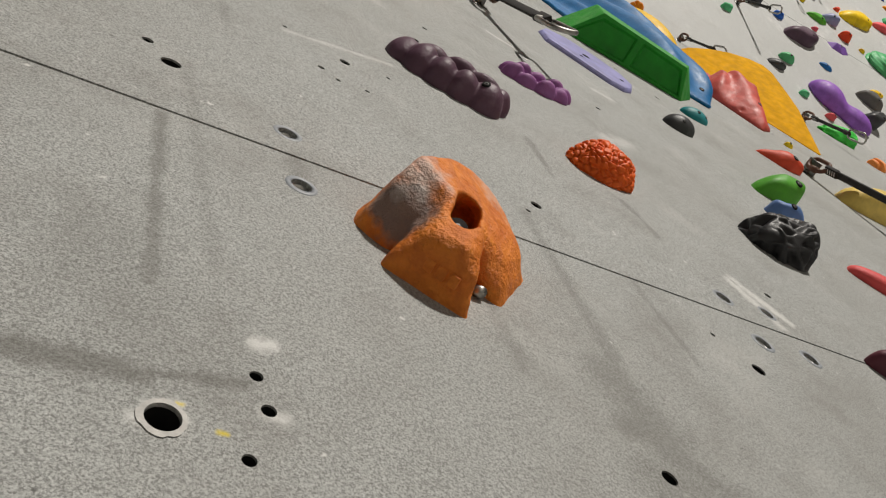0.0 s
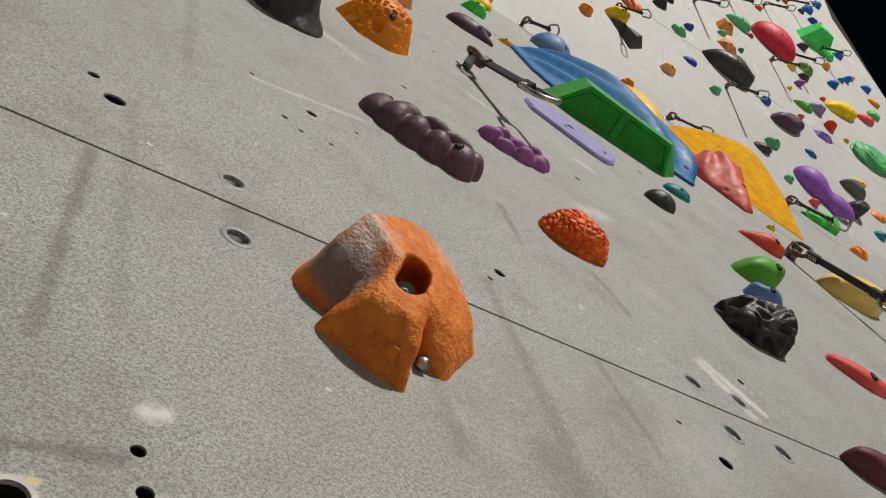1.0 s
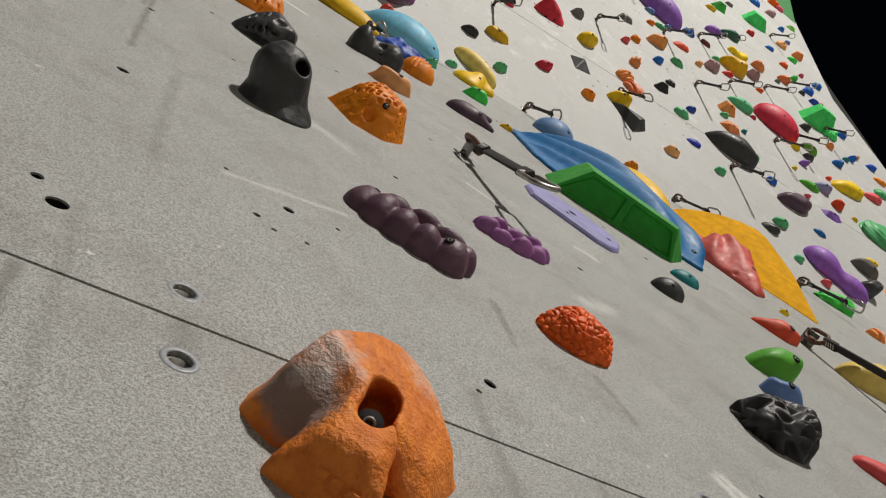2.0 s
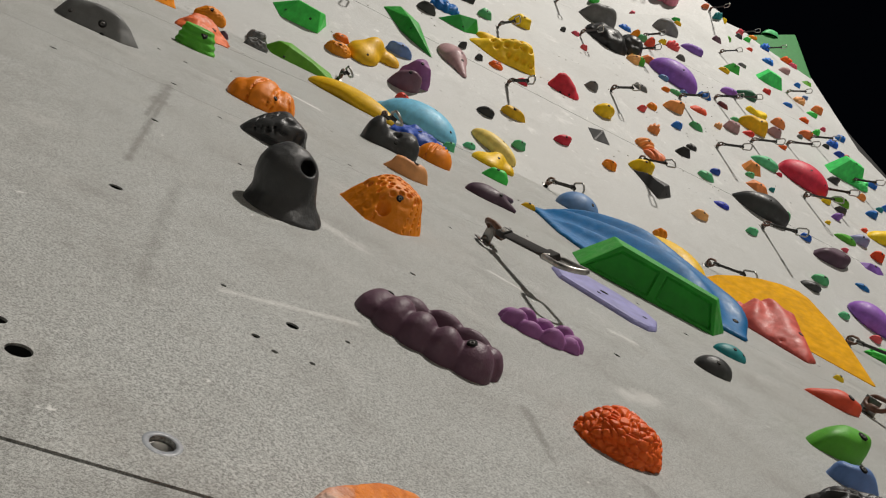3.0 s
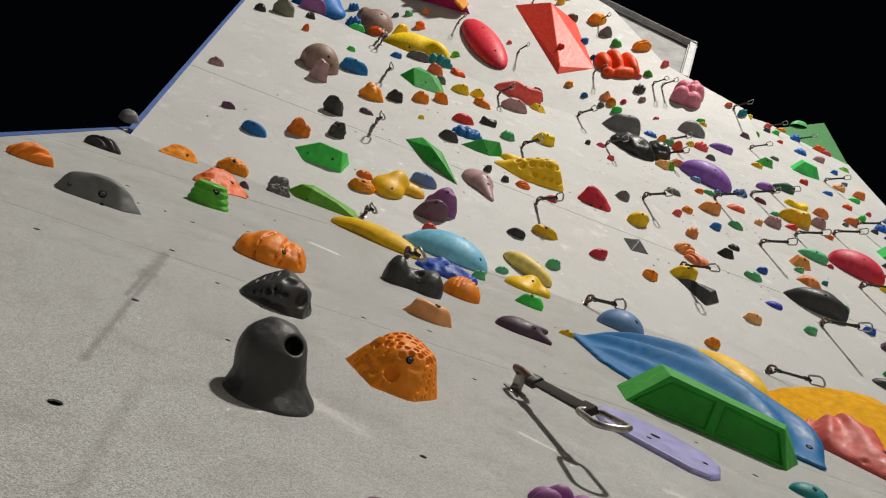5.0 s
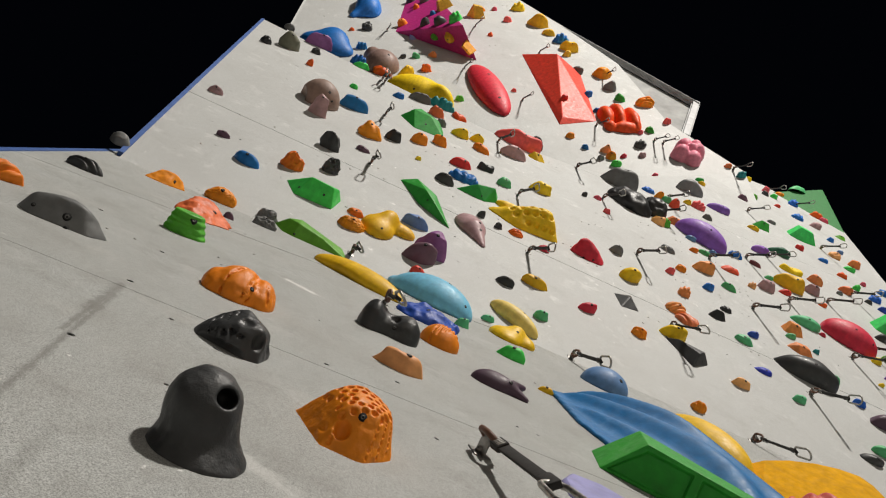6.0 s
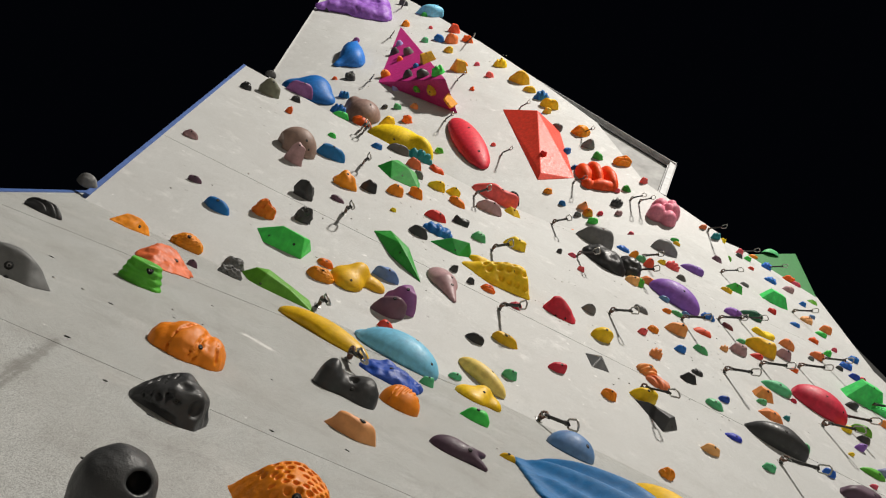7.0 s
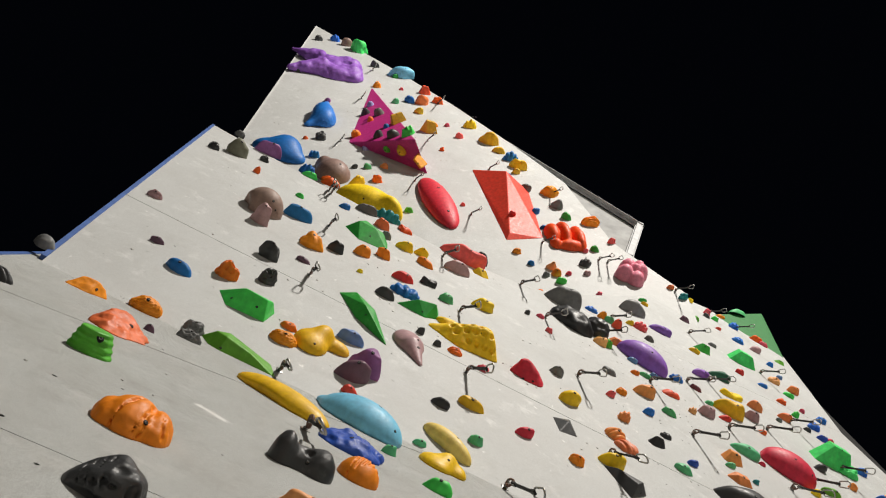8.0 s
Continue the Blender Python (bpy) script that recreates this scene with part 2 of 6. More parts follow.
def disc(bm, z0, z1, r0, r1, n=20, x=0.0, y=0.0, hole=0.0):
    """A turned ring or plug between two heights."""
    low = [bm.verts.new((x + r0 * math.cos(k * math.tau / n), y + r0 * math.sin(k * math.tau / n), z0)) for k in range(n)]
    high = [bm.verts.new((x + r1 * math.cos(k * math.tau / n), y + r1 * math.sin(k * math.tau / n), z1)) for k in range(n)]
    inner = [bm.verts.new((x + hole * math.cos(k * math.tau / n), y + hole * math.sin(k * math.tau / n), z1)) for k in range(n)] if hole else None
    deep = [bm.verts.new((x + hole * math.cos(k * math.tau / n), y + hole * math.sin(k * math.tau / n), z0)) for k in range(n)] if hole else None
    for k in range(n):
        j = (k + 1) % n
        bm.faces.new((low[k], low[j], high[j], high[k]))
        if hole:
            bm.faces.new((high[k], high[j], inner[j], inner[k]))
            bm.faces.new((inner[k], inner[j], deep[j], deep[k]))
    if not hole:
        bm.faces.new(high)
        bm.faces.new(low[::-1])
    return bm


def tube(bm, points, r, n=8, closed=False):
    """A round bar along points."""
    points = [Vector(p) for p in points]
    rings, count = [], len(points)
    side = None
    for k, p in enumerate(points):
        ahead = (points[(k + 1) % count] if closed or k < count - 1 else p) - (points[k - 1] if closed or k else p)
        ahead.normalize()
        if side is None:
            side = ahead.orthogonal().normalized()
        side = (side - ahead * side.dot(ahead)).normalized()
        up = ahead.cross(side)
        rings.append([bm.verts.new(p + r * (side * math.cos(i * math.tau / n) + up * math.sin(i * math.tau / n))) for i in range(n)])
    for k in range(count if closed else count - 1):
        a, b = rings[k], rings[(k + 1) % count]
        for i in range(n):
            bm.faces.new((a[i], a[(i + 1) % n], b[(i + 1) % n], b[i]))
    if not closed:
        bm.faces.new(rings[0][::-1])
        bm.faces.new(rings[-1])
    return bm


def box(bm, x0, x1, y0, y1, z0, z1, bevel=0.0):
    made = bmesh.ops.create_cube(bm, size=1.0, matrix=Matrix.LocRotScale(((x0 + x1) / 2, (y0 + y1) / 2, (z0 + z1) / 2), None, (x1 - x0, y1 - y0, z1 - z0)))
    if bevel:
        edges = list({e for v in made["verts"] for e in v.link_edges})
        bmesh.ops.bevel(bm, geom=edges, offset=bevel, segments=2, affect="EDGES", profile=0.5)
    return bm


# ---- the wall ----
def panel(name, face, corners, holes, mat, thick=0.018, lift=0.0):
    """A wall panel: a flat sheet with its drilled holes going through it."""
    bm = bmesh.new()
    edges = []
    loops = [[(u, v) for u, v in corners]] + [[(u + r * math.cos(k * math.tau / 14), v + r * math.sin(k * math.tau / 14)) for k in range(14)] for u, v, r in holes]
    a, b, c = FACES[face]
    for loop in loops:
        verts = [bm.verts.new((u, v, a + b * v + c * u + lift)) for u, v in loop]
        edges += [bm.edges.new((verts[k], verts[(k + 1) % len(verts)])) for k in range(len(verts))]
    bmesh.ops.triangle_fill(bm, use_beauty=True, use_dissolve=False, edges=edges)
    bmesh.ops.recalc_face_normals(bm, faces=bm.faces)
    if sum((f.normal.z for f in bm.faces)) < 0:
        bmesh.ops.reverse_faces(bm, faces=bm.faces)
    rim = [e for e in bm.edges if len(e.link_faces) == 1]
    made = bmesh.ops.extrude_edge_only(bm, edges=rim)
    n = Vector((-c, -b, 1)).normalized() * thick
    for v in (g for g in made["geom"] if isinstance(g, bmesh.types.BMVert)):
        v.co -= n
    ob = part(name, bm, mat, None, m=WALL, smooth=False)
    return tagged(ob, kind="structure")


def backing(name, face, corners, back, thick, mat):
    """A solid slab behind the panels."""
    bm = bmesh.new()
    a, b, c = FACES[face]
    n = Vector((-c, -b, 1)).normalized()
    front = [bm.verts.new(Vector((u, v, a + b * v + c * u)) - n * back) for u, v in corners]
    rear = [bm.verts.new(Vector((u, v, a + b * v + c * u)) - n * (back + thick)) for u, v in corners]
    bm.faces.new(front)
    bm.faces.new(rear[::-1])
    for k in range(len(corners)):
        j = (k + 1) % len(corners)
        bm.faces.new((front[k], rear[k], rear[j], front[j]))
    return tagged(part(name, bm, mat, None, m=WALL, smooth=False), kind="structure")


def fold(u):
    return 3.944 - 0.158 * u


GAP = 0.0012
LEFT, RIGHT = -0.785, 6.80
HOLES = {
    "first": [(-0.218, -0.245, 0.008), (-0.174, -0.207, 0.0036), (-0.170, -0.229, 0.004), (-0.182, -0.261, 0.0036), (-0.120, 0.010, 0.0085), (0.377, -0.000, 0.0095), (0.452, -0.001, 0.0095), (0.321, -0.056, 0.0075), (0.091, -0.223, 0.006), (0.291, -0.016, 0.003)],
    "second": [(-0.120, 0.095, 0.0085), (-0.213, 0.152, 0.0085), (-0.020, 0.350, 0.0065), (-0.057, 0.298, 0.004), (0.153, 0.140, 0.0065), (0.133, 0.118, 0.003), (0.037, 0.359, 0.003), (0.379, 0.076, 0.0095), (0.450, 0.075, 0.0085), (0.499, 0.128, 0.005), (-0.232, 0.183, 0.005), (-0.007, 0.281, 0.003), (-0.209, 0.568, 0.0075), (-0.206, 1.012, 0.006), (-0.413, 1.270, 0.0065), (-0.065, 0.952, 0.004), (0.392, 1.201, 0.005), (0.189, 0.708, 0.005), (-0.086, 0.389, 0.003), (-0.041, 0.279, 0.003), (0.519, 1.323, 0.005), (0.559, 0.717, 0.006), (0.998, 1.152, 0.007), (0.932, 1.276, 0.005), (-0.103, 1.308, 0.005)],
    "third": [(0.199, 1.437, 0.006), (-0.206, 1.480, 0.007), (-0.206, 1.940, 0.007), (-0.414, 2.198, 0.008), (-0.104, 1.401, 0.004), (0.370, 1.532, 0.006), (0.210, 1.889, 0.004)],
}
def seam(u, base=0.052, slope=-0.032):
    return base + slope * u


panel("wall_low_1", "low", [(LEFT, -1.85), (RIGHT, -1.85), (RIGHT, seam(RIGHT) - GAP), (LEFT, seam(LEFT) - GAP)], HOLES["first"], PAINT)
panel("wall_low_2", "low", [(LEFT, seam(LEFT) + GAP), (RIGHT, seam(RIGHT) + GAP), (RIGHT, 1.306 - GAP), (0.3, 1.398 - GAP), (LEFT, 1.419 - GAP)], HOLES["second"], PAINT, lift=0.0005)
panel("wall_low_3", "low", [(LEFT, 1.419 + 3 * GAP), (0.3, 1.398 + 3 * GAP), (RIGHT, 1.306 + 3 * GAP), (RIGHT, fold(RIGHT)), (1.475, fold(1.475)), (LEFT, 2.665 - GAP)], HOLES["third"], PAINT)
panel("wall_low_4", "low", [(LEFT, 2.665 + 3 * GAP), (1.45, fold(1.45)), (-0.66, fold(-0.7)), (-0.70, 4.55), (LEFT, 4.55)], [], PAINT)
panel("wall_mid_1", "mid", [(-0.714, fold(-0.714)), (RIGHT, fold(RIGHT)), (6.80, 4.146), (-0.694, 5.33 - 3 * GAP)], [], LIT_PAINT)
panel("wall_mid_2", "mid", [(-0.694, 5.33 + 2 * GAP), (6.80, 4.146 + 5 * GAP), (6.88, 7.56), (2.6, 7.5), (2.0, 7.4), (0.6, 7.7), (-0.65, 8.06)], [], LIT_PAINT)
panel("wall_mid_3", "mid", [(2.6, 7.5 + 3 * GAP), (6.88, 7.56 + 3 * GAP), (7.85, 10.27), (6.9, 11.17), (6.35, 11.03), (3.09, 7.69)], [], LIT_PAINT)
TOP = [(-0.6, 12.2), (0.94, 10.9), (2.37, 9.9), (4.1, 9.2), (5.9, 9.5), (5.9, 10.16), (5.47, 10.65), (5.0, 11.19), (4.44, 12.74), (3.57, 13.88), (2.47, 15.15), (1.3, 16.35), (-0.55, 18.07)]
panel("wall_top", "top", TOP, [], LIT_PAINT)
# Low and mid slabs are near-black, standing in for shade behind gaps and holes.
backing("wall_core_low", "low", [(LEFT, -1.85), (RIGHT, -1.85), (RIGHT, fold(RIGHT)), (LEFT, fold(LEFT))], 0.12, 0.1, DARK)
backing("wall_core_mid", "mid", [(-0.714, fold(-0.714)), (RIGHT, fold(RIGHT)), (7.85, 10.27), (6.9, 11.17), (6.35, 11.03), (3.09, 7.69), (2.0, 7.4), (0.6, 7.7), (-0.65, 8.06)], 0.12, 0.1, DARK)
backing("wall_core_top", "top", TOP, 0.03, 0.1, LIT_PAINT)

# Unseen ground sheet, kept pale to throw light back up the wall.
bm = bmesh.new()
for size in (400,):
    box(bm, -size, size, -size, size, -0.3, 0.0)
tagged(part("ground", bm, BOUNCE_GROUND, smooth=False), kind="structure")
# ---- climbing holds ----
from mathutils.bvhtree import BVHTree


def shell(shape, a, b, h, rings=14, around=36, rough=0.05, seed=0, skew=(0.0, 0.0)):
    """A cast hold: rings of a dome that rise from its footprint on the wall; shape(angle, height) gives how far out and how high."""
    bm = bmesh.new()
    shift = Vector((seed * 7.13, seed * 3.7, seed * 1.9))
    rows = []
    top = math.asin(1.0) * 0.985
    for i in range(rings + 1):
        phi = top * i / rings
        row = []
        for k in range(around):
            th = k * math.tau / around
            out, up = shape(th, phi)
            p = Vector((a * out * math.cos(th), b * out * math.sin(th), h * up))
            lump = noise.noise(p * (1.6 / max(a, b)) + shift)
            p.xy *= 1 + rough * 1.6 * lump
            p.z *= 1 + rough * 2.2 * noise.noise(p * (1.4 / max(a, b)) - shift)
            lean = p.z / h
            p += Vector((skew[0] * a * lean, skew[1] * b * lean, 0))
            row.append(p)
        rows.append(row)
    made = [[bm.verts.new(p) for p in row] for row in rows]
    foot = [bm.verts.new((p.x, p.y, -0.004)) for p in rows[0]]
    made.insert(0, foot)
    for low, high in zip(made, made[1:]):
        for k in range(around):
            j = (k + 1) % around
            bm.faces.new((low[k], low[j], high[j], high[k]))
    bm.faces.new(made[-1])
    return bm

# ---- sculpting: solids as distance fields, blended, hollowed and meshed on a fine grid ----
TABLE = np.random.RandomState(11).rand(32, 32, 32)


def ell(c, r, turn=0.0):
    """A rounded lump: centre, three half-lengths, and its turn on the wall in degrees."""
    co, si = math.cos(math.radians(turn)), math.sin(math.radians(turn))

    def field(x, y, z):
        dx, dy, dz = x - c[0], y - c[1], z - c[2]
        px, py = (dx * co + dy * si) / r[0], (-dx * si + dy * co) / r[1]
        pz = dz / r[2]
        near = np.sqrt(px * px + py * py + pz * pz)
        steep = np.sqrt((px / r[0]) ** 2 + (py / r[1]) ** 2 + (pz / r[2]) ** 2) + 1e-9
        return near * (near - 1) / steep
    return field


def pod(a, b, r0, r1):
    """A tapering round bar between two points."""
    a, b = Vector(a), Vector(b)
    way = b - a

    def field(x, y, z):
        t = np.clip(((x - a.x) * way.x + (y - a.y) * way.y + (z - a.z) * way.z) / way.length_squared, 0, 1)
        return np.sqrt((x - a.x - way.x * t) ** 2 + (y - a.y - way.y * t) ** 2 + (z - a.z - way.z * t) ** 2) - (r0 + (r1 - r0) * t)
    return field


def facets(corners, soft=0.002):
    """A block with flat faces over its corners and softened edges."""
    bm = bmesh.new()
    for p in corners:
        bm.verts.new(p)
    bmesh.ops.convex_hull(bm, input=bm.verts)
    bmesh.ops.recalc_face_normals(bm, faces=bm.faces)
    planes = {tuple(round(n, 4) for n in (*f.normal, f.normal.dot(f.verts[0].co))) for f in bm.faces if f.normal.z > -0.9}
    bm.free()

    def field(x, y, z):
        total = 0.0
        for nx, ny, nz, d in sorted(planes):
            total = total + np.exp(np.clip((nx * x + ny * y + nz * z - d) / soft, -60, 60))
        return soft * (np.log(total + 1e-30) - 1.0)
    return field


def blend(k, *fields):
    """Solids grown together, with fillets of about k."""
    def field(x, y, z):
        d = fields[0](x, y, z)
        for f in fields[1:]:
            e = f(x, y, z)
            h = np.clip(0.5 + 0.5 * (e - d) / k, 0, 1)
            d = e * (1 - h) + d * h - k * h * (1 - h)
        return d
    return field


def carve(k, body, *cuts):
    """A solid with hollows cut out of it, their rims rounded by about k."""
    def field(x, y, z):
        d = body(x, y, z)
        for f in cuts:
            e = -f(x, y, z)
            h = np.clip(0.5 + 0.5 * (d - e) / k, 0, 1)
            d = e * (1 - h) + d * h + k * h * (1 - h)
        return d
    return field


def lumpy(x, y, z, size):
    """Soft random relief between 0 and 1, in bumps of the given size."""
    total = []
    for p in (x, y, z):
        q = p / size + 100.3
        i = np.floor(q).astype(int)
        t = q - i
        total.append((i % 32, (i + 1) % 32, t * t * (3 - 2 * t)))
    (x0, x1, fx), (y0, y1, fy), (z0, z1, fz) = total
    low = (TABLE[x0, y0, z0] * (1 - fx) + TABLE[x1, y0, z0] * fx) * (1 - fy) + (TABLE[x0, y1, z0] * (1 - fx) + TABLE[x1, y1, z0] * fx) * fy
    high = (TABLE[x0, y0, z1] * (1 - fx) + TABLE[x1, y0, z1] * fx) * (1 - fy) + (TABLE[x0, y1, z1] * (1 - fx) + TABLE[x1, y1, z1] * fx) * fy
    return low * (1 - fz) + high * fz


def rugged(body, depth, size):
    """A solid with an uneven, worn skin."""
    return lambda x, y, z: body(x, y, z) + depth * (lumpy(x, y, z, size) - 0.5) + depth * 0.4 * (lumpy(x, y, z, size * 0.4) - 0.5)


def height_at(body, x, y, top):
    """How high a solid stands over a point of the wall."""
    z = np.linspace(top, 0.0, 160)
    inside = np.nonzero(body(np.full(160, x), np.full(160, y), z) < 0)[0]
    return float(z[inside[0]]) if len(inside) else 0.0


def groove_on(body, way, r, top):
    """A groove along the skin of a solid, over points (x, y) of the wall."""
    line = [(x, y, height_at(body, x, y, top)) for x, y in way]
    return blend(r * 0.3, *(pod(a, b, r, r) for a, b in zip(line, line[1:])))


def pits_on(body, spots, r, deep, top, low=0.0):
    """Round pits sunk in the skin of a solid wherever it stands higher than low."""
    return [ell((x, y, z), (r, r, deep)) for x, y, z in ((x, y, height_at(body, x, y, top)) for x, y in spots) if z > low]


def skin(field, a, b, h, cells=46):
    """The mesh of a field's surface above the wall, within x of a, y of b and a height of h."""
    step = max(2 * a / cells, 2 * b / cells, h / cells)
    axes = [np.arange(-a - step, a + 2 * step, step), np.arange(-b - step, b + 2 * step, step), np.arange(-0.004 - 2 * step, h + 2 * step, step)]
    x, y, z = np.meshgrid(*axes, indexing="ij")
    d = np.maximum(field(x, y, z), -0.003 - z)
    for k in range(3):
        ends = [slice(None)] * 3
        for e in (0, -1):
            ends[k] = e
            d[tuple(ends)] = np.maximum(d[tuple(ends)], 0.2 * step)
    inside = d < 0
    shape = tuple(n - 1 for n in d.shape)
    total, count = np.zeros(shape + (3,)), np.zeros(shape)
    for k in range(3):
        i, j = [n for n in range(3) if n != k]
        for oi in (0, 1):
            for oj in (0, 1):
                near, far = [None] * 3, [None] * 3
                near[k], far[k] = slice(0, -1), slice(1, None)
                near[i] = far[i] = slice(oi, oi + shape[i])
                near[j] = far[j] = slice(oj, oj + shape[j])
                d0, d1 = d[tuple(near)], d[tuple(far)]
                cross = inside[tuple(near)] != inside[tuple(far)]
                t = np.where(cross, d0 / np.where(cross, d0 - d1, 1.0), 0.0)
                total[..., k] += t
                total[..., i] += oi * cross
                total[..., j] += oj * cross
                count += cross
    index = np.full(shape, -1)
    used = count > 0
    index[used] = np.arange(int(used.sum()))
    places = (total[used] / count[used][:, None] + np.argwhere(used)) * step + np.array([axis[0] for axis in axes])
    quads = []
    for k in range(3):
        i, j = (k + 1) % 3, (k + 2) % 3
        near, far = [slice(1, -1)] * 3, [slice(1, -1)] * 3
        near[k], far[k] = slice(0, -1), slice(1, None)
        first, second = inside[tuple(near)], inside[tuple(far)]
        for a0, flip in ((first & ~second, False), (~first & second, True)):
            at = np.argwhere(a0)
            if not len(at):
                continue
            at[:, i] += 1
            at[:, j] += 1
            corner = []
            for oi, oj in ((1, 1), (0, 1), (0, 0), (1, 0)):
                q = at.copy()
                q[:, i] -= oi
                q[:, j] -= oj
                corner.append(index[q[:, 0], q[:, 1], q[:, 2]])
            quads.append(np.stack(corner[::-1] if flip else corner, 1))
    mesh = bpy.data.meshes.new("skin")
    mesh.from_pydata(places.tolist(), [], np.concatenate(quads).tolist())
    bm = bmesh.new()
    bm.from_mesh(mesh)
    bpy.data.meshes.remove(mesh)
    return bm


def cast(colour, face, u, v, field, size, label, cells=46, bolts=(), turn=0.0, mat=None):
    """A sculpted resin hold; bolts are (x, y, radius), seen from below and in front."""
    bm = skin(field, *size, cells)
    bm.normal_update()
    tree = BVHTree.FromBMesh(bm)
    ob = part("climbing_hold", bm, mat or COLOURS[colour], None, m=on(face, u, v, turn))
    tagged(ob, label, "climbing hold", "holds on the wall")
    for x, y, r in bolts:
        place, out, _, _ = tree.ray_cast(Vector((x, y - 0.35, 0.5)), Vector((0, 0.35, -0.5)).normalized())
        if place is not None:
            bolt_part(ob, place, r, out if out.z > 0 else -out)
    return ob


def volume(colour, face, u, v, corners, label, bolts=(), bevel=0.006):
    """A faceted volume over its corners, with softened edges and bolt holes."""
    bm = bmesh.new()
    for p in corners:
        bm.verts.new(p)
    bmesh.ops.convex_hull(bm, input=bm.verts)
    bmesh.ops.dissolve_limit(bm, angle_limit=0.05, verts=bm.verts, edges=bm.edges)
    bmesh.ops.bevel(bm, geom=list(bm.edges), offset=bevel, segments=2, affect="EDGES", profile=0.6, clamp_overlap=True)
    bm.normal_update()
    tree = BVHTree.FromBMesh(bm)
    ob = part("climbing_volume", bm, COLOURS[colour], None, m=on(face, u, v), smooth=False)
    tagged(ob, label, "climbing volume", "volumes on the wall")
    for x, y, r in bolts:
        place, out, _, _ = tree.ray_cast(Vector((x, y - 0.35, 0.5)), Vector((0, 0.35, -0.5)).normalized())
        if place is not None:
            bolt_part(ob, place, r, out if out.z > 0 else -out)
    return ob


def lens_shape(tip=1.35, under=0.55, crown=1.5, lean=0.0):
    """A shell-like hold: pointed at both ends, nearly straight below, arched above."""
    def shape(th, phi):
        c, s = abs(math.cos(th)), abs(math.sin(th)) / (under if math.sin(th) < 0 else 1.0)
        edge = (c ** tip + s ** tip) ** (-1 / tip)
        t = phi / (math.pi / 2)
        return edge * (1 - t) ** 0.7 * (1 - lean * math.cos(th)), (1 - (1 - t) ** crown) ** 0.75
    return shape


def grooved(count, depth, way=0.5):
    def shape(th, phi):
        x = math.cos(th) * math.cos(phi) * math.cos(way) + math.sin(th) * math.cos(phi) * math.sin(way)
        g = depth * (0.5 + 0.5 * math.cos(x * count * math.pi)) ** 2
        return math.cos(phi) ** 0.8 * (1 - g * 0.6), math.sin(phi) * (1 - g)
    return shape


def pitted(scale, depth, seed):
    def shape(th, phi):
        p = Vector((math.cos(th) * math.cos(phi), math.sin(th) * math.cos(phi), math.sin(phi)))
        near = noise.voronoi(p * scale + Vector((seed, seed * 2.3, 0)))[0]
        rim = min(1.0, (near[1] - near[0]) * 1.5)
        rim = rim * rim * (3 - 2 * rim)
        k = 1 - depth * rim
        return math.cos(phi) ** 0.8 * k, math.sin(phi) * k
    return shape


def studded(scale, depth, seed):
    def shape(th, phi):
        p = Vector((math.cos(th) * math.cos(phi), math.sin(th) * math.cos(phi), math.sin(phi)))
        near = noise.voronoi(p * scale + Vector((seed, seed * 2.3, 0)))[0]
        rim = min(1.0, (near[1] - near[0]) * 3.0)
        k = 1 - depth * (1 - rim) ** 2
        return math.cos(phi) ** 0.8 * k, math.sin(phi) * k
    return shape


def lobed(count, depth, turn=0.0, axis=False):
    def shape(th, phi):
        if axis:
            x = math.cos(th) * math.cos(phi)
            k = 1 - depth * (1 - abs(math.cos((x + 1) * 0.5 * count * math.pi)) ** 0.6) * 0.9
            return math.cos(phi) ** 0.75 * (1 - (1 - k) * abs(math.sin(th))), math.sin(phi) * k
        k = 1 - depth * (0.5 - 0.5 * math.cos(count * (th - turn)))
        return math.cos(phi) ** 0.7 * k, math.sin(phi) * (1 - 0.5 * depth * math.cos(phi))
    return shape


def layered(steps):
    def shape(th, phi):
        s = math.sin(phi)
        q = (math.floor(s * steps) + min(1.0, ((s * steps) % 1.0) * 1.9) ** 2) / steps
        wave = 1 + 0.05 * math.sin(3 * th + q * 9)
        return (math.cos(phi) ** 0.6) * wave, q
    return shape


def saddle(depth, way=0.0):
    def shape(th, phi):
        x = math.cos(th - way) * math.cos(phi)
        return math.cos(phi) ** 0.65 * (1 - 0.22 * (1 - abs(math.cos(th - way)))), math.sin(phi) * (1 - depth * (1 - min(1, abs(x) * 1.5) ** 1.5))
    return shape


WORDS = {
    "dome": "smooth rounded", "flat": "low flat oval", "pits": "pocketed rough", "studs": "bumpy studded", "groove": "grooved", "lobes": "knobbly lobed", "chain": "row-of-lumps",
    "layer": "layered rock-like", "saddle": "saddle-shaped", "drop": "teardrop-shaped", "gem": "faceted", "beam": "long faceted",
}
SURFACE = {"low": "grey sanded climbing wall", "mid": "overhanging grey wall", "top": "steep upper wall"}
NUMBER = [0]


def bolt_part(parent, place, r, out=Vector((0, 0, 1))):
    """A bolt head on a near-black disc that stands in for the shade of its recess."""
    m = Vector(out).to_track_quat("Z", "Y").to_matrix().to_4x4()
    m.translation = place
    bm = bmesh.new()
    disc(bm, -0.006, 0.0005, r * 1.02, r, 16)
    bore = part("counterbore", bm, DARK, parent, "near-black disc painted as the bolt recess shade", m)
    bm = bmesh.new()
    disc(bm, -0.002, 0.0010, r * 0.56, r * 0.5, 12, hole=r * 0.28)
    part("bolt", bm, GUNMETAL, bore, "steel bolt head")


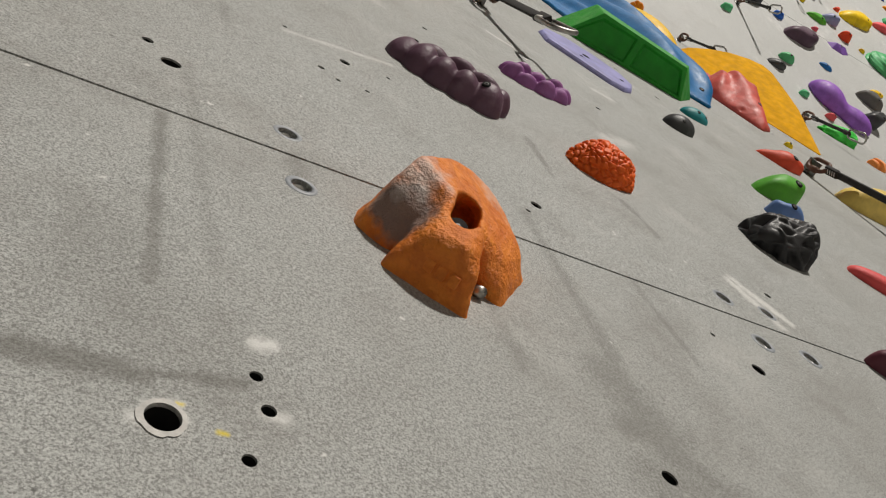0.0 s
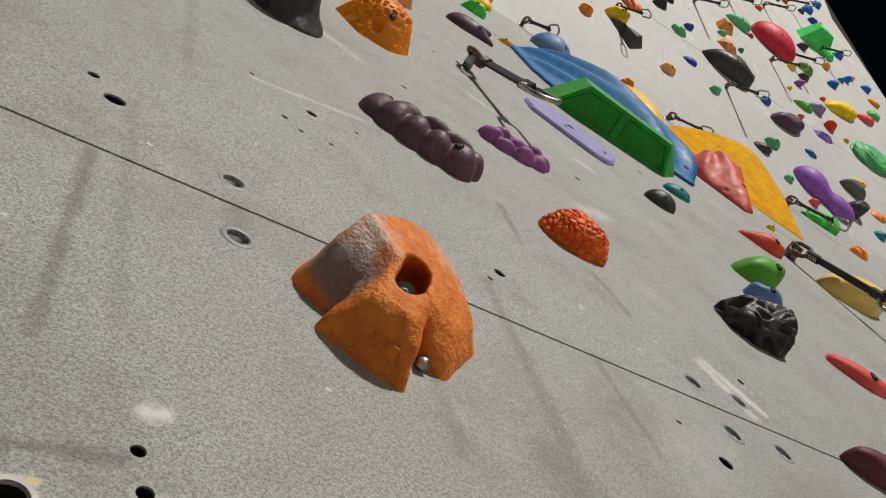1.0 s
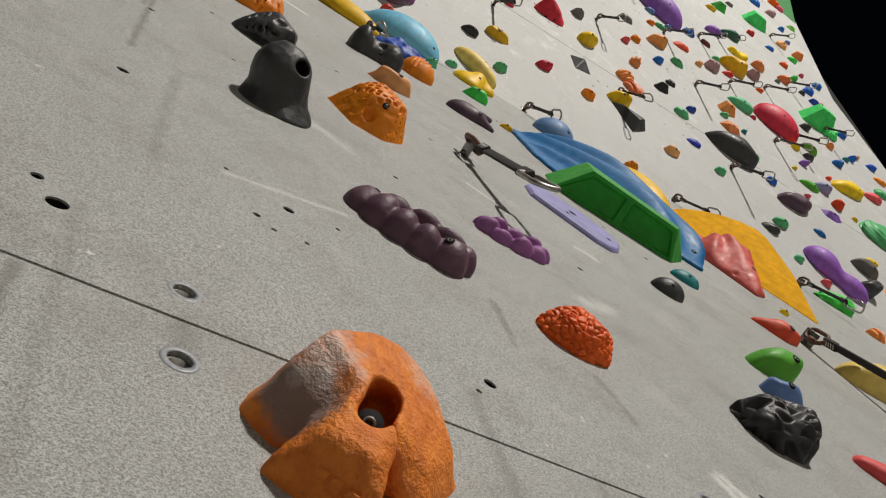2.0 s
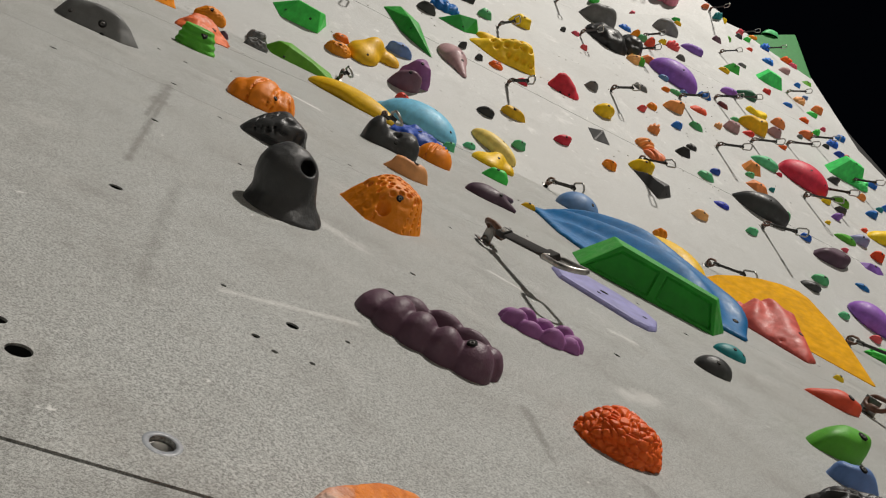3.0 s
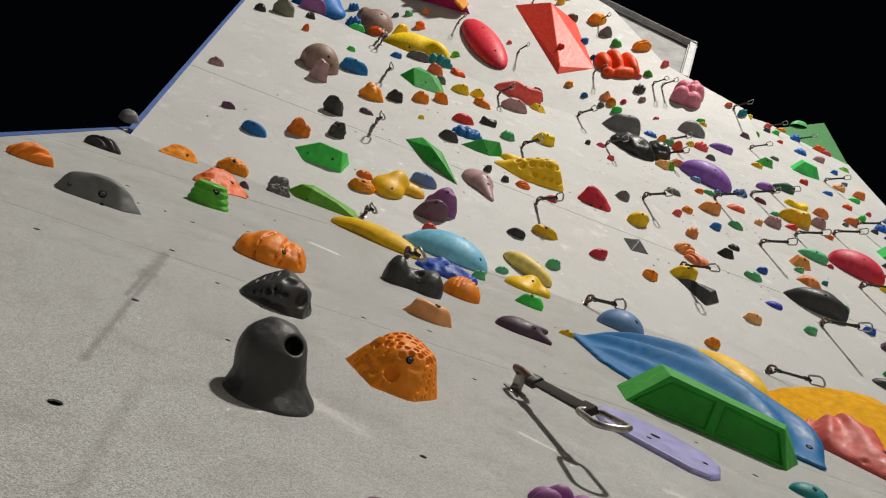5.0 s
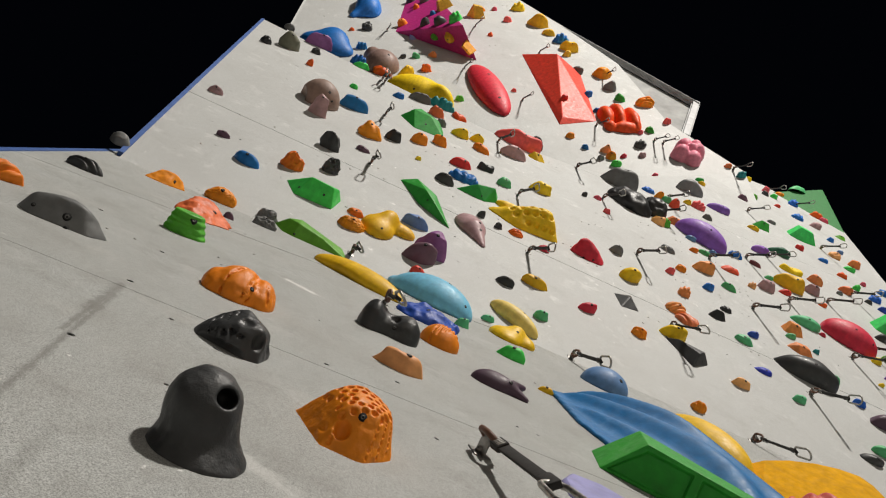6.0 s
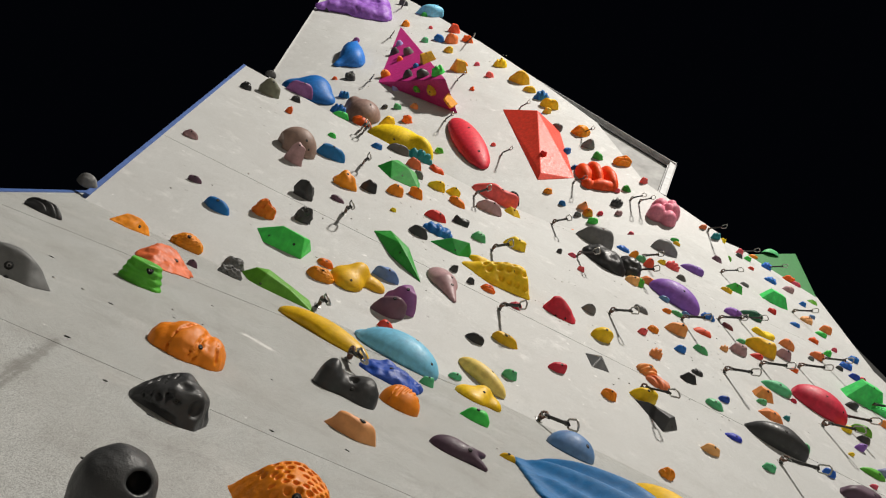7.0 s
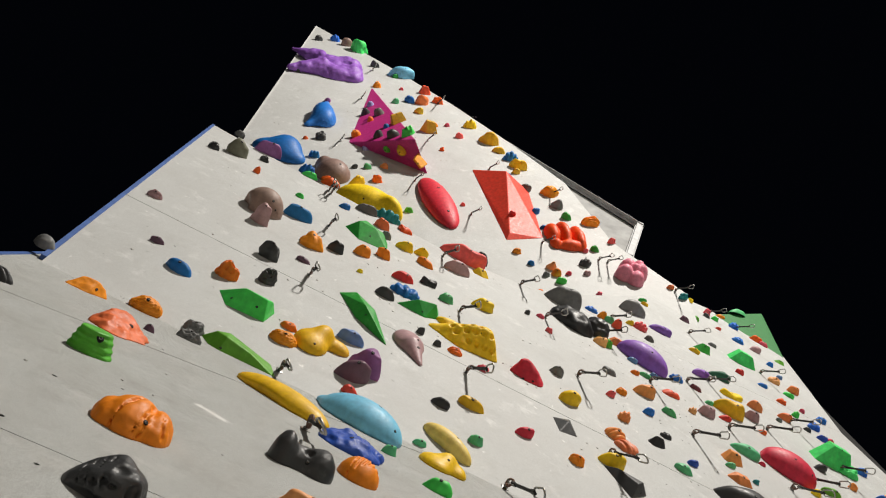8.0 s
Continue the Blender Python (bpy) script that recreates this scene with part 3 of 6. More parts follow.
def surface(bm, aim, start):
    """Where a line into the hold meets its surface."""
    tree = BVHTree.FromBMesh(bm)
    place, normal, _, _ = tree.ray_cast(start, aim)
    return place, normal


def gem_mesh(a, b, h, sides, ridge, wide, off, bevel=0.004, turn=0.0):
    """A faceted volume: a base polygon and a smaller top polygon, hulled."""
    bm = bmesh.new()
    for k in range(sides):
        th = (k + 0.5) * math.tau / sides + turn
        s = 1.0 / max(abs(math.cos(th)), abs(math.sin(th))) if sides == 4 else 1.0
        bm.verts.new((a * s * math.cos(th), b * s * math.sin(th), -0.002))
    tops = [(-ridge, 0.0), (ridge, 0.0)] if wide == 0 else [(-ridge, -wide), (ridge, -wide), (ridge, wide), (-ridge, wide)]
    for x, y in tops:
        bm.verts.new((a * (x + off[0]), b * (y + off[1]), h * (1 - 0.1 * (x > 0))))
    bmesh.ops.convex_hull(bm, input=bm.verts)
    bmesh.ops.dissolve_limit(bm, angle_limit=0.02, verts=bm.verts, edges=bm.edges)
    if bevel:
        bmesh.ops.bevel(bm, geom=[e for e in bm.edges if all(v.co.z > -0.001 for v in e.verts) or True], offset=bevel, segments=2, affect="EDGES", profile=0.6, clamp_overlap=True)
    return bm


HOSTS = []


def perch(ob):
    """Seats a hold on the face of the volume that lies in front of its spot, as seen from the foot of the wall."""
    start = WALL @ Vector((0, 0, 0.4))
    for host in HOSTS:
        m = host.matrix_basis
        tree = BVHTree.FromPolygons([m @ v.co for v in host.data.vertices], [tuple(p.vertices) for p in host.data.polygons])
        place, out, _, _ = tree.ray_cast(start, (ob.matrix_basis.translation - start).normalized())
        if place is not None:
            if out.dot(start - place) < 0:
                out = -out
            seat = out.to_track_quat("Z", "Y").to_matrix().to_4x4()
            seat.translation = place
            ob.matrix_basis = seat
            return
    ob.matrix_basis = ob.matrix_basis @ Matrix.Translation((0, 0, -0.1))


def hold(kind, colour, face, u, v, a, b, h, turn=0.0, fine=1, skew=(0.0, 0.0), bolt=True, label="", lift=0.0):
    """One bolted hold: half-length, half-depth and height in metres."""
    NUMBER[0] += 1
    seed = NUMBER[0] * 1.37
    rings, around = (9, 24) if fine == 0 else (15, 40) if fine == 1 else (34, 96)
    if kind in ("pits", "studs", "groove", "layer") and fine:
        rings, around = int(rings * 1.6), int(around * 1.6)
    if kind in ("gem", "beam"):
        pick = random.Random(NUMBER[0])
        if kind == "gem":
            bm = gem_mesh(a, b, h, pick.choice((5, 6, 7)), 0.42, pick.choice((0, 0.3)), (pick.uniform(-0.15, 0.15), pick.uniform(-0.1, 0.2)), min(0.006, a * 0.06), pick.uniform(-0.3, 0.3))
        else:
            bm = gem_mesh(a, b, h, 4, 0.78, 0.35, (0.0, 0.1), min(0.008, a * 0.05))
        smooth = False
    else:
        shape = {
            "dome": lens_shape(1.75, 0.75, 2.3, 0.1 * math.sin(seed)), "flat": lens_shape(1.6, 0.65, 2.4, 0.15), "pits": pitted(2.4, 0.2, seed), "studs": studded(4.6, 0.1, seed), "groove": grooved(4, 0.26, seed % 3),
            "lobes": lobed(3, 0.25, seed), "chain": lobed(4, 0.4, 0, True), "layer": layered(5), "saddle": saddle(0.45, 0.2), "drop": lens_shape(1.45, 0.7, 2.2, 0.28),
        }[kind]
        if kind in ("dome", "drop", "flat", "lobes") and skew == (0.0, 0.0):
            skew = (0.2 * math.sin(seed * 3.1), -0.12)
            if not turn:
                turn = -6 + 16 * math.sin(seed * 1.7)
        bm = shell(shape, a, b, h, rings, around, 0.16 if kind in ("lobes", "pits") else 0.09, seed, skew)
        smooth = True
    sink = Vector((0.1 * a, 0.62 * b, -0.78 * h)).normalized()
    bm.normal_update()
    place, out = surface(bm, sink, Vector((skew[0] * a * 0.5, skew[1] * b * 0.5, h * 0.62)) - sink * (a + b + h) * 2) if bolt else (None, None)
    name = "climbing_volume" if kind in ("gem", "beam") and a > 0.13 else "climbing_hold"
    ob = part(name, bm, COLOURS[colour], None, m=on(face, u, v, turn) @ Matrix.Translation((0, 0, lift)), smooth=smooth)
    if lift:
        perch(ob)
    what = "climbing volume" if name == "climbing_volume" else "climbing hold"
    tagged(ob, label or f"{colour} {WORDS[kind]} {what} bolted to {SURFACE[face]}", what, "holds on the wall")
    if bolt and place is not None:
        if out.z < 0:
            out = -out
        bolt_part(ob, place, min(0.010, 0.13 * min(a, b) + 0.0022), out)
    return ob


def screw_hole(face, u, v, r, ring=True):
    """A steel threaded insert set in a drilled hole."""
    bm = bmesh.new()
    disc(bm, -0.016, -0.003, r * 0.98, r * 0.98, 14, hole=r * 0.78)
    ob = part("threaded_insert", bm, LINER, None, m=on(face, u, v))
    tagged(ob, "steel threaded insert set in the grey wall", "insert", "threaded inserts")
    if ring:
        bm = bmesh.new()
        disc(bm, 0.0, 0.0006, r * 1.55, r * 1.5, 20, hole=r * 1.0)
        part("rim", bm, WORNRIM, ob, "worn grey rim")


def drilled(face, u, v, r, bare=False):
    """A closed sleeve painted near-black for the shade inside a drilled hole, with bare plaster round it where the
    paint has chipped away.
    """
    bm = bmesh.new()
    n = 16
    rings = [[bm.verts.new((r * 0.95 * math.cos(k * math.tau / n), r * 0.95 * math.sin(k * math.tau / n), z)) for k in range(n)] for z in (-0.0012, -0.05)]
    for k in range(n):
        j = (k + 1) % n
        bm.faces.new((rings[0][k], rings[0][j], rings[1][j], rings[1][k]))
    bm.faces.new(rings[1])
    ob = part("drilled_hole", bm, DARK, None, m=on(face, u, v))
    tagged(ob, "drilled hole in the grey sanded wall, its inner shade painted near-black", "drilled hole", "drilled holes")
    if bare:
        bm = bmesh.new()
        pick = random.Random(4)
        inner = [bm.verts.new((r * math.cos(k * math.tau / 32), r * math.sin(k * math.tau / 32), 0.0008)) for k in range(32)]
        outer = [bm.verts.new((r * q * math.cos(k * math.tau / 32), r * q * math.sin(k * math.tau / 32), 0.0006)) for k, q in enumerate([1.34 + pick.uniform(-0.07, 0.1) for _ in range(32)])]
        for k in range(32):
            j = (k + 1) % 32
            bm.faces.new((inner[k], inner[j], outer[j], outer[k]))
        part("chipped_rim", bm, BARE, ob, "pale chipped rim round the hole")


def stadium(length, width, n=10, lean=0.0):
    """The outline of a carabiner or chain link, hanging down from its top."""
    r, pts = width / 2, []
    for k in range(n + 1):
        th = math.pi * k / n
        pts.append((r * math.cos(th), 0, -r + r * math.sin(th)))
    for k in range(n + 1):
        th = math.pi + math.pi * k / n
        pts.append((r * (1 - lean) * math.cos(th), 0, -length + r + r * math.sin(th)))
    return pts


def quickdraw(face, u, v, length=0.4, facing=35.0, wide=0.046):
    """Hanger, link, sling and carabiner on a bolt, hanging straight down."""
    base = on(face, u, v)
    top = base @ Vector((0, 0, 0.035))
    thing = new("quickdraw")
    thing.matrix_basis = Matrix.Translation(top) @ pose(0, 0, 0, 0, 0, facing + 20 * math.sin(u * 9))
    tagged(thing, "steel quickdraw with dark sling hanging from a bolt", "quickdraw", "quickdraws")
    inv = thing.matrix_basis.inverted()
    bm = bmesh.new()
    box(bm, -0.017, 0.017, -0.024, 0.022, 0.0, 0.003, 0.001)
    box(bm, -0.0015, 0.0015, -0.030, 0.020, 0.002, 0.044, 0.001)
    disc(bm, 0.003, 0.012, 0.010, 0.009, 6)
    part("hanger", bm, DULL, thing, "bolted steel hanger plate", inv @ base)
    bm = bmesh.new()
    tube(bm, stadium(0.066, 0.036), 0.0062, 8, True)
    link = part("link", bm, RUSTY, thing, "rusty steel screw link", pose(0, 0, 0.012, 0, 0, 70))
    bm = bmesh.new()
    tube(bm, [(0.018, 0, -0.022), (0.018, 0, -0.046)], 0.0095, 6)
    part("sleeve", bm, RUSTY, link, "hexagonal screw sleeve")
    bm = bmesh.new()
    end = length - 0.105
    box(bm, -0.010, 0.010, -0.0028, 0.0028, -end, -0.050, 0.001)
    for z in (-0.072, -end + 0.020):
        box(bm, -0.0115, 0.0115, -0.0065, 0.0065, z - 0.022, z + 0.022, 0.002)
    sling = part("sling", bm, WEB, thing, "dark flat sewn sling")
    for side in (-0.0052, 0.0052):
        bm = bmesh.new()
        for k in range(5):
            box(bm, -0.007, 0.007, side * 1.28 - 0.0004, side * 1.28 + 0.0004, -0.088 + k * 0.008, -0.085 + k * 0.008)
        part("stitching", bm, BARE, sling, "pale bar tacks")
    bm = bmesh.new()
    tube(bm, stadium(0.115, wide, 10, -0.15), 0.0052, 8, True)
    clip = part("carabiner", bm, STEEL, thing, "bright steel carabiner", pose(0, 0, -end + 0.012, 0, 4, 28))
    bm = bmesh.new()
    tube(bm, [(wide * 0.52, 0, -0.03), (wide * 0.56, 0, -0.085)], 0.0038, 8)
    part("gate", bm, DULL, clip)
    return thing


def stud_dots(face, count, box_uv, mat, r, seed, name, label, proud):
    """Small steel inserts, or near-black discs painted as the shade of screw holes, scattered over a face of the wall.
    """
    pick = random.Random(seed)
    bm = bmesh.new()
    disc(bm, -0.002, proud, r, r * 0.8, 8)
    first = part(name, bm, mat, None)
    u0, u1, v0, v1 = box_uv
    spots = []
    while len(spots) < count:
        v = pick.uniform(v0, v1)
        u = pick.uniform(u0, u1 + (v - v0) * 0.3)
        spots.append((u, v))
        if pick.random() < 0.5:
            spots.append((u + pick.uniform(0.05, 0.09), v + pick.uniform(-0.02, 0.02)))
    for k, (u, v) in enumerate(spots[:count]):
        ob = first if k == 0 else new(name, first.data)
        ob.matrix_basis = on(face, u, v)
        tagged(ob, label, "wall insert", name + " on the wall")


# ---- cast shapes that rise from several lumps ----
def lump_mesh(lumps, around=96, rough=0.02):
    """A hold swollen from overlapping lumps (x, y, rx, ry, height) that run into one another."""
    tall = max(lump[4] for lump in lumps)
    body = blend(tall * 0.10, *(ell((x, y, 0), (rx, ry, h)) for x, y, rx, ry, h in lumps))
    far = max(abs(x) + rx for x, y, rx, ry, h in lumps), max(abs(y) + ry for x, y, rx, ry, h in lumps)
    return skin(rugged(body, rough * tall * 3, tall * 0.5), far[0] * 1.06, far[1] * 1.06, tall * 1.15, around // 2 + 14)


def lump_hold(colour, face, u, v, turn, lumps, label, bolts=(), around=96, rough=0.02):
    bm = lump_mesh(lumps, around, rough)
    bm.normal_update()
    tree = BVHTree.FromBMesh(bm)
    ob = part("climbing_hold", bm, COLOURS[colour], None, m=on(face, u, v, turn))
    tagged(ob, label, "climbing hold", "holds on the wall")
    for x, y, z, r in bolts:
        place, out, _, _ = tree.ray_cast(Vector((x, y - 0.35, z + 0.5)), Vector((0, 0.35, -0.5)).normalized())
        if place is not None:
            bolt_part(ob, place, r, out if out.z > 0 else -out)
    return ob


def hull_volume(colour, points, label, bevel=0.006, screws=(), name="climbing_volume", recess=None, smooth=False):
    """A plywood volume: flat faces hulled over corner points given in the wall's frame."""
    bm = bmesh.new()
    c = sum((Vector(p) for p in points), Vector()) / len(points)
    for p in points:
        bm.verts.new(Vector(p) - c)
    bmesh.ops.convex_hull(bm, input=bm.verts)
    bmesh.ops.dissolve_limit(bm, angle_limit=0.16 if recess else 0.03, verts=bm.verts, edges=bm.edges)
    if recess:
        bm.normal_update()
        front = max(bm.faces, key=lambda f: f.normal.dot(recess))
        side = max(front.edges, key=lambda e: e.calc_length())
        along = (side.verts[1].co - side.verts[0].co).normalized()
        bmesh.ops.bisect_plane(bm, geom=[front] + list(front.edges) + list(front.verts), plane_co=front.calc_center_median(), plane_no=along)
        bm.normal_update()
        bm.faces.ensure_lookup_table()
        halves = sorted(bm.faces, key=lambda f: -f.normal.dot(recess))[:2]
        bmesh.ops.inset_individual(bm, faces=halves, thickness=0.014, depth=0.0)
        bmesh.ops.inset_individual(bm, faces=halves, thickness=0.006, depth=-0.012)
    bmesh.ops.bevel(bm, geom=list(bm.edges), offset=bevel, segments=2, affect="EDGES", profile=0.6, clamp_overlap=True)
    ob = part(name, bm, COLOURS[colour], None, m=WALL @ Matrix.Translation(c), smooth=smooth)
    tagged(ob, label, name.replace("_", " "), "volumes on the wall" if name == "climbing_volume" else "holds on the wall")
    for s in screws:
        bm = bmesh.new()
        disc(bm, -0.004, 0.004, 0.012, 0.010, 10)
        part("screw", bm, STEEL, ob, "steel screw head", Matrix.Translation(Vector(s) - c))
    return ob


# the worn orange hold: flat-cut faces, a slit below its bolt pocket and a bite on one side
def worn_orange(tree, bsdf):
    tex = tree.nodes.new("ShaderNodeTexCoord")
    split = tree.nodes.new("ShaderNodeSeparateXYZ")
    tree.links.new(tex.outputs["Object"], split.inputs[0])
    base = mixed(tree, span(tree, noise_of(tree, 40, 5, 0.7), 0.3, 0.7), (0.66, 0.15, 0.010), (0.95, 0.30, 0.03))
    wave = node(tree, "ShaderNodeTexWave", Scale=16.0, Distortion=14.0, Detail=5.0)
    tree.links.new(tex.outputs["Object"], wave.inputs["Vector"])
    base = mixed(tree, span(tree, wave.outputs["Fac"], 0.6, 1.0, 0, 0.28), base, (0.50, 0.10, 0.012))
    far = node(tree, "ShaderNodeVectorMath")
    far.operation = "DISTANCE"
    tree.links.new(tex.outputs["Object"], far.inputs[0])
    far.inputs[1].default_value = (-0.060, -0.024, 0.032)
    near = calc(tree, "ADD", far.outputs["Value"], calc(tree, "MULTIPLY_ADD", noise_of(tree, 60, 4), 0.03, -0.015))
    base = mixed(tree, span(tree, near, 0.031, 0.020, 0, 0.85), base, (0.19, 0.175, 0.17))
    far2 = node(tree, "ShaderNodeVectorMath")
    far2.operation = "DISTANCE"
    tree.links.new(tex.outputs["Object"], far2.inputs[0])
    far2.inputs[1].default_value = (-0.048, -0.004, 0.054)
    near2 = calc(tree, "ADD", far2.outputs["Value"], calc(tree, "MULTIPLY_ADD", noise_of(tree, 90, 4), 0.04, -0.02))
    base = mixed(tree, span(tree, near2, 0.030, 0.008, 0, 0.7), base, (0.74, 0.68, 0.64))
    far3 = node(tree, "ShaderNodeVectorMath")
    far3.operation = "DISTANCE"
    tree.links.new(tex.outputs["Object"], far3.inputs[0])
    far3.inputs[1].default_value = (0.040, 0.040, 0.030)
    near3 = calc(tree, "ADD", far3.outputs["Value"], calc(tree, "MULTIPLY_ADD", noise_of(tree, 120, 5), 0.05, -0.025))
    base = mixed(tree, span(tree, near3, 0.032, 0.014, 0, 0.45), base, (0.80, 0.62, 0.50))
    rubbed = span(tree, noise_of(tree, 55, 6, 0.75), 0.58, 0.72, 0, 0.4)
    base = mixed(tree, rubbed, base, (0.34, 0.085, 0.02))
    tree.links.new(base, bsdf.inputs["Base Color"])
    bsdf.inputs["Roughness"].default_value = 0.62
    grit = calc(tree, "ADD", noise_of(tree, 380, 3), calc(tree, "MULTIPLY", noise_of(tree, 70, 4), 2.0))
    relief(tree, bsdf, grit, 0.75, 0.0025)


WORN = material("worn_orange_resin", worn_orange)
wedge = facets([(-0.068, -0.056, 0), (-0.010, -0.096, 0), (0.002, -0.05, 0), (-0.03, -0.01, 0), (-0.056, -0.052, 0.022), (-0.045, -0.060, 0.036), (-0.027, -0.072, 0.039), (-0.010, -0.078, 0.028), (-0.003, -0.045, 0.044), (-0.03, -0.025, 0.047)], 0.0016)
right_lobe = facets([(-0.05, 0.0, 0), (0.0, 0.08, 0), (0.045, 0.084, 0), (0.069, 0.052, 0), (0.072, -0.014, 0), (0.028, -0.066, 0), (0.010, -0.05, 0), (-0.046, 0.012, 0.055), (-0.012, 0.036, 0.056), (0.026, 0.056, 0.044), (0.050, 0.028, 0.034), (0.056, -0.012, 0.022), (0.030, -0.044, 0.024), (0.004, -0.038, 0.040), (-0.02, -0.03, 0.047)], 0.0016)
left_lobe = facets([(-0.076, -0.008, 0), (-0.056, -0.034, 0), (-0.04, 0.04, 0), (-0.062, 0.022, 0), (-0.02, 0.0, 0), (-0.054, 0.004, 0.052), (-0.044, 0.012, 0.056), (-0.038, -0.026, 0.034), (-0.064, -0.010, 0.030), (-0.02, -0.02, 0.047)], 0.0016)
slit_way = Vector((0.93, 0.36, 0.0)).normalized()


def slit(x, y, z):
    return np.maximum(np.abs((x - 0.002) * slit_way.x + (y + 0.058) * slit_way.y) - 0.0035 - 0.06 * np.maximum(0, -y - 0.055), y + 0.03)


body = carve(0.004, blend(0.006, wedge, right_lobe, left_lobe), ell((-0.082, -0.060, 0.044), (0.034, 0.027, 0.032), 35))
body = carve(0.003, body, blend(0.012, pod((-0.034, -0.064, 0.075), (0.0, -0.010, 0.014), 0.0120, 0.0105), pod((-0.024, -0.046, 0.080), (0.006, 0.004, 0.020), 0.0125, 0.0105)), slit)
bm = skin(rugged(body, 0.0026, 0.016), 0.096, 0.104, 0.062, 130)
bm.normal_update()
raised = Vector((-0.50, -0.78, 0.38)).normalized()
spot, lie = surface(bm, -raised, raised * 0.3 + Vector((-0.036, -0.070, 0.016)))
lie = lie if lie.dot(raised) > 0 else -lie
near_hold = part("climbing_hold", bm, WORN, None, m=on("low", -0.008, -0.012))
tagged(near_hold, "worn orange block-shaped climbing hold with bolt pocket and slit", "climbing hold", "holds on the wall")
bolt_part(near_hold, (-0.008, -0.020, 0.0255), 0.0090, Vector((-0.4, -0.65, 0.75)))
bm = bmesh.new()
disc(bm, -0.008, 0.002, 0.0048, 0.0042, 12)
part("set_screw", bm, STEEL, near_hold, "small steel set screw", pose(0.009, -0.064, 0.006, 60, 0, 0))
bm = bmesh.new()
for x in (-0.021, -0.007, 0.007, 0.021):
    box(bm, x * 0.7 - 0.0035, x * 0.7 + 0.0035, -0.0045, 0.0045, -0.004, 0.0012, 0.0006)
m = lie.to_track_quat("Z", "Y").to_matrix().to_4x4()
m.translation = spot
part("raised_mark", bm, WORN, near_hold, "raised maker's mark", m @ pose(0, 0, 0, 0, 0, 180))

# two purple holds made of rounded lumps
row = [(-0.066, 0.010, 0.026, 0.034, 0.027), (-0.040, -0.008, 0.024, 0.032, 0.035), (-0.010, -0.020, 0.024, 0.026, 0.036), (0.022, -0.023, 0.023, 0.024, 0.036), (0.054, -0.016, 0.027, 0.026, 0.035), (0.0, 0.008, 0.075, 0.03, 0.018)]
back = [(-0.036, 0.026, 0.030, 0.020, 0.032), (0.006, 0.031, 0.034, 0.015, 0.034), (0.042, 0.026, 0.034, 0.015, 0.033), (0.068, 0.010, 0.020, 0.024, 0.030)]
lump_hold("purple", "low", 0.143, 0.440, -30, row + back, "dusky purple climbing hold of two rows of rounded lumps", bolts=[(0.046, -0.022, 0.03, 0.0058), (-0.062, 0.012, 0.03, 0.004)], around=150)
ring = [(0.050 * math.cos(k * math.tau / 9), 0.026 * math.sin(k * math.tau / 9), 0.021, 0.0125, 0.020 + 0.005 * (k % 2)) for k in range(9)]
lump_hold("orchid", "low", 0.385, 0.655, -8, ring + [(0, 0, 0.05, 0.02, 0.005)], "purple ring-shaped climbing hold with a hollow middle", bolts=[(-0.012, 0.0, 0.005, 0.005)], around=130)

# flat lilac plate, long green trough, blue wing and their neighbours
plate = [(0.665, 1.250), (0.646, 1.165), (0.710, 1.080), (0.760, 1.012), (0.798, 1.000), (0.836, 1.028), (0.876, 1.090), (0.884, 1.160), (0.842, 1.248), (0.772, 1.308), (0.705, 1.308)]
lilac_plate = hull_volume("lilac", [(u, v, -0.002) for u, v in plate] + [(0.77 + (u - 0.77) * 0.94, 1.150 + (v - 1.150) * 0.94, 0.011) for u, v in plate], "pale lilac flat tongue-shaped climbing hold with three bolt holes", 0.006, name="climbing_hold")
# Bolt holes are flat near-black discs; the colour stands in for their shade.
for u, v, r in ((0.765, 1.165, 0.010), (0.735, 1.135, 0.005), (0.825, 1.075, 0.0055)):
    bm = bmesh.new()
    disc(bm, -0.004, 0.0008, r * 1.1, r, 16)
    part("bolt_hole", bm, DARK, lilac_plate, "near-black disc standing in for bolt hole shade", lilac_plate.matrix_basis.inverted() @ WALL @ Matrix.Translation((u, v, 0.011)))
hull_volume("green", [(0.909, 1.637, 0), (0.862, 1.486, 0), (1.175, 1.282, 0), (1.30, 1.40, 0), (1.09, 1.80, 0), (0.932, 1.459, 0.0943), (1.154, 1.312, 0.083), (1.217, 1.388, 0.082), (0.994, 1.618, 0.0935)], "long dark green faceted climbing volume with two shallow recesses", 0.006, recess=Vector((-0.55, -0.8, 0.25)))
sheet = facets([(-0.25, 0.35, 0), (-0.30, 0.0, 0), (-0.28, -0.17, 0), (-0.10, -0.40, 0), (0.08, -0.515, 0), (0.21, -0.36, 0), (0.25, 0.05, 0), (0.13, 0.42, 0), (-0.10, 0.50, 0), (-0.22, 0.33, 0.02), (-0.06, 0.30, 0.085), (0.05, 0.14, 0.115), (0.06, -0.14, 0.110), (0.115, -0.34, 0.088), (0.10, -0.45, 0.045)], 0.010)
flange = facets([(-0.262, 0.36, 0), (-0.312, 0.0, 0), (-0.29, -0.18, 0), (-0.10, -0.412, 0), (0.085, -0.53, 0), (0.19, -0.37, 0), (0.25, 0.05, 0), (0.0, 0.45, 0), (-0.262, 0.36, 0.010), (-0.312, 0.0, 0.010), (-0.29, -0.18, 0.010), (-0.10, -0.412, 0.010), (0.085, -0.53, 0.010), (0.19, -0.37, 0.010), (0.25, 0.05, 0.010), (0.0, 0.45, 0.010)], 0.002)
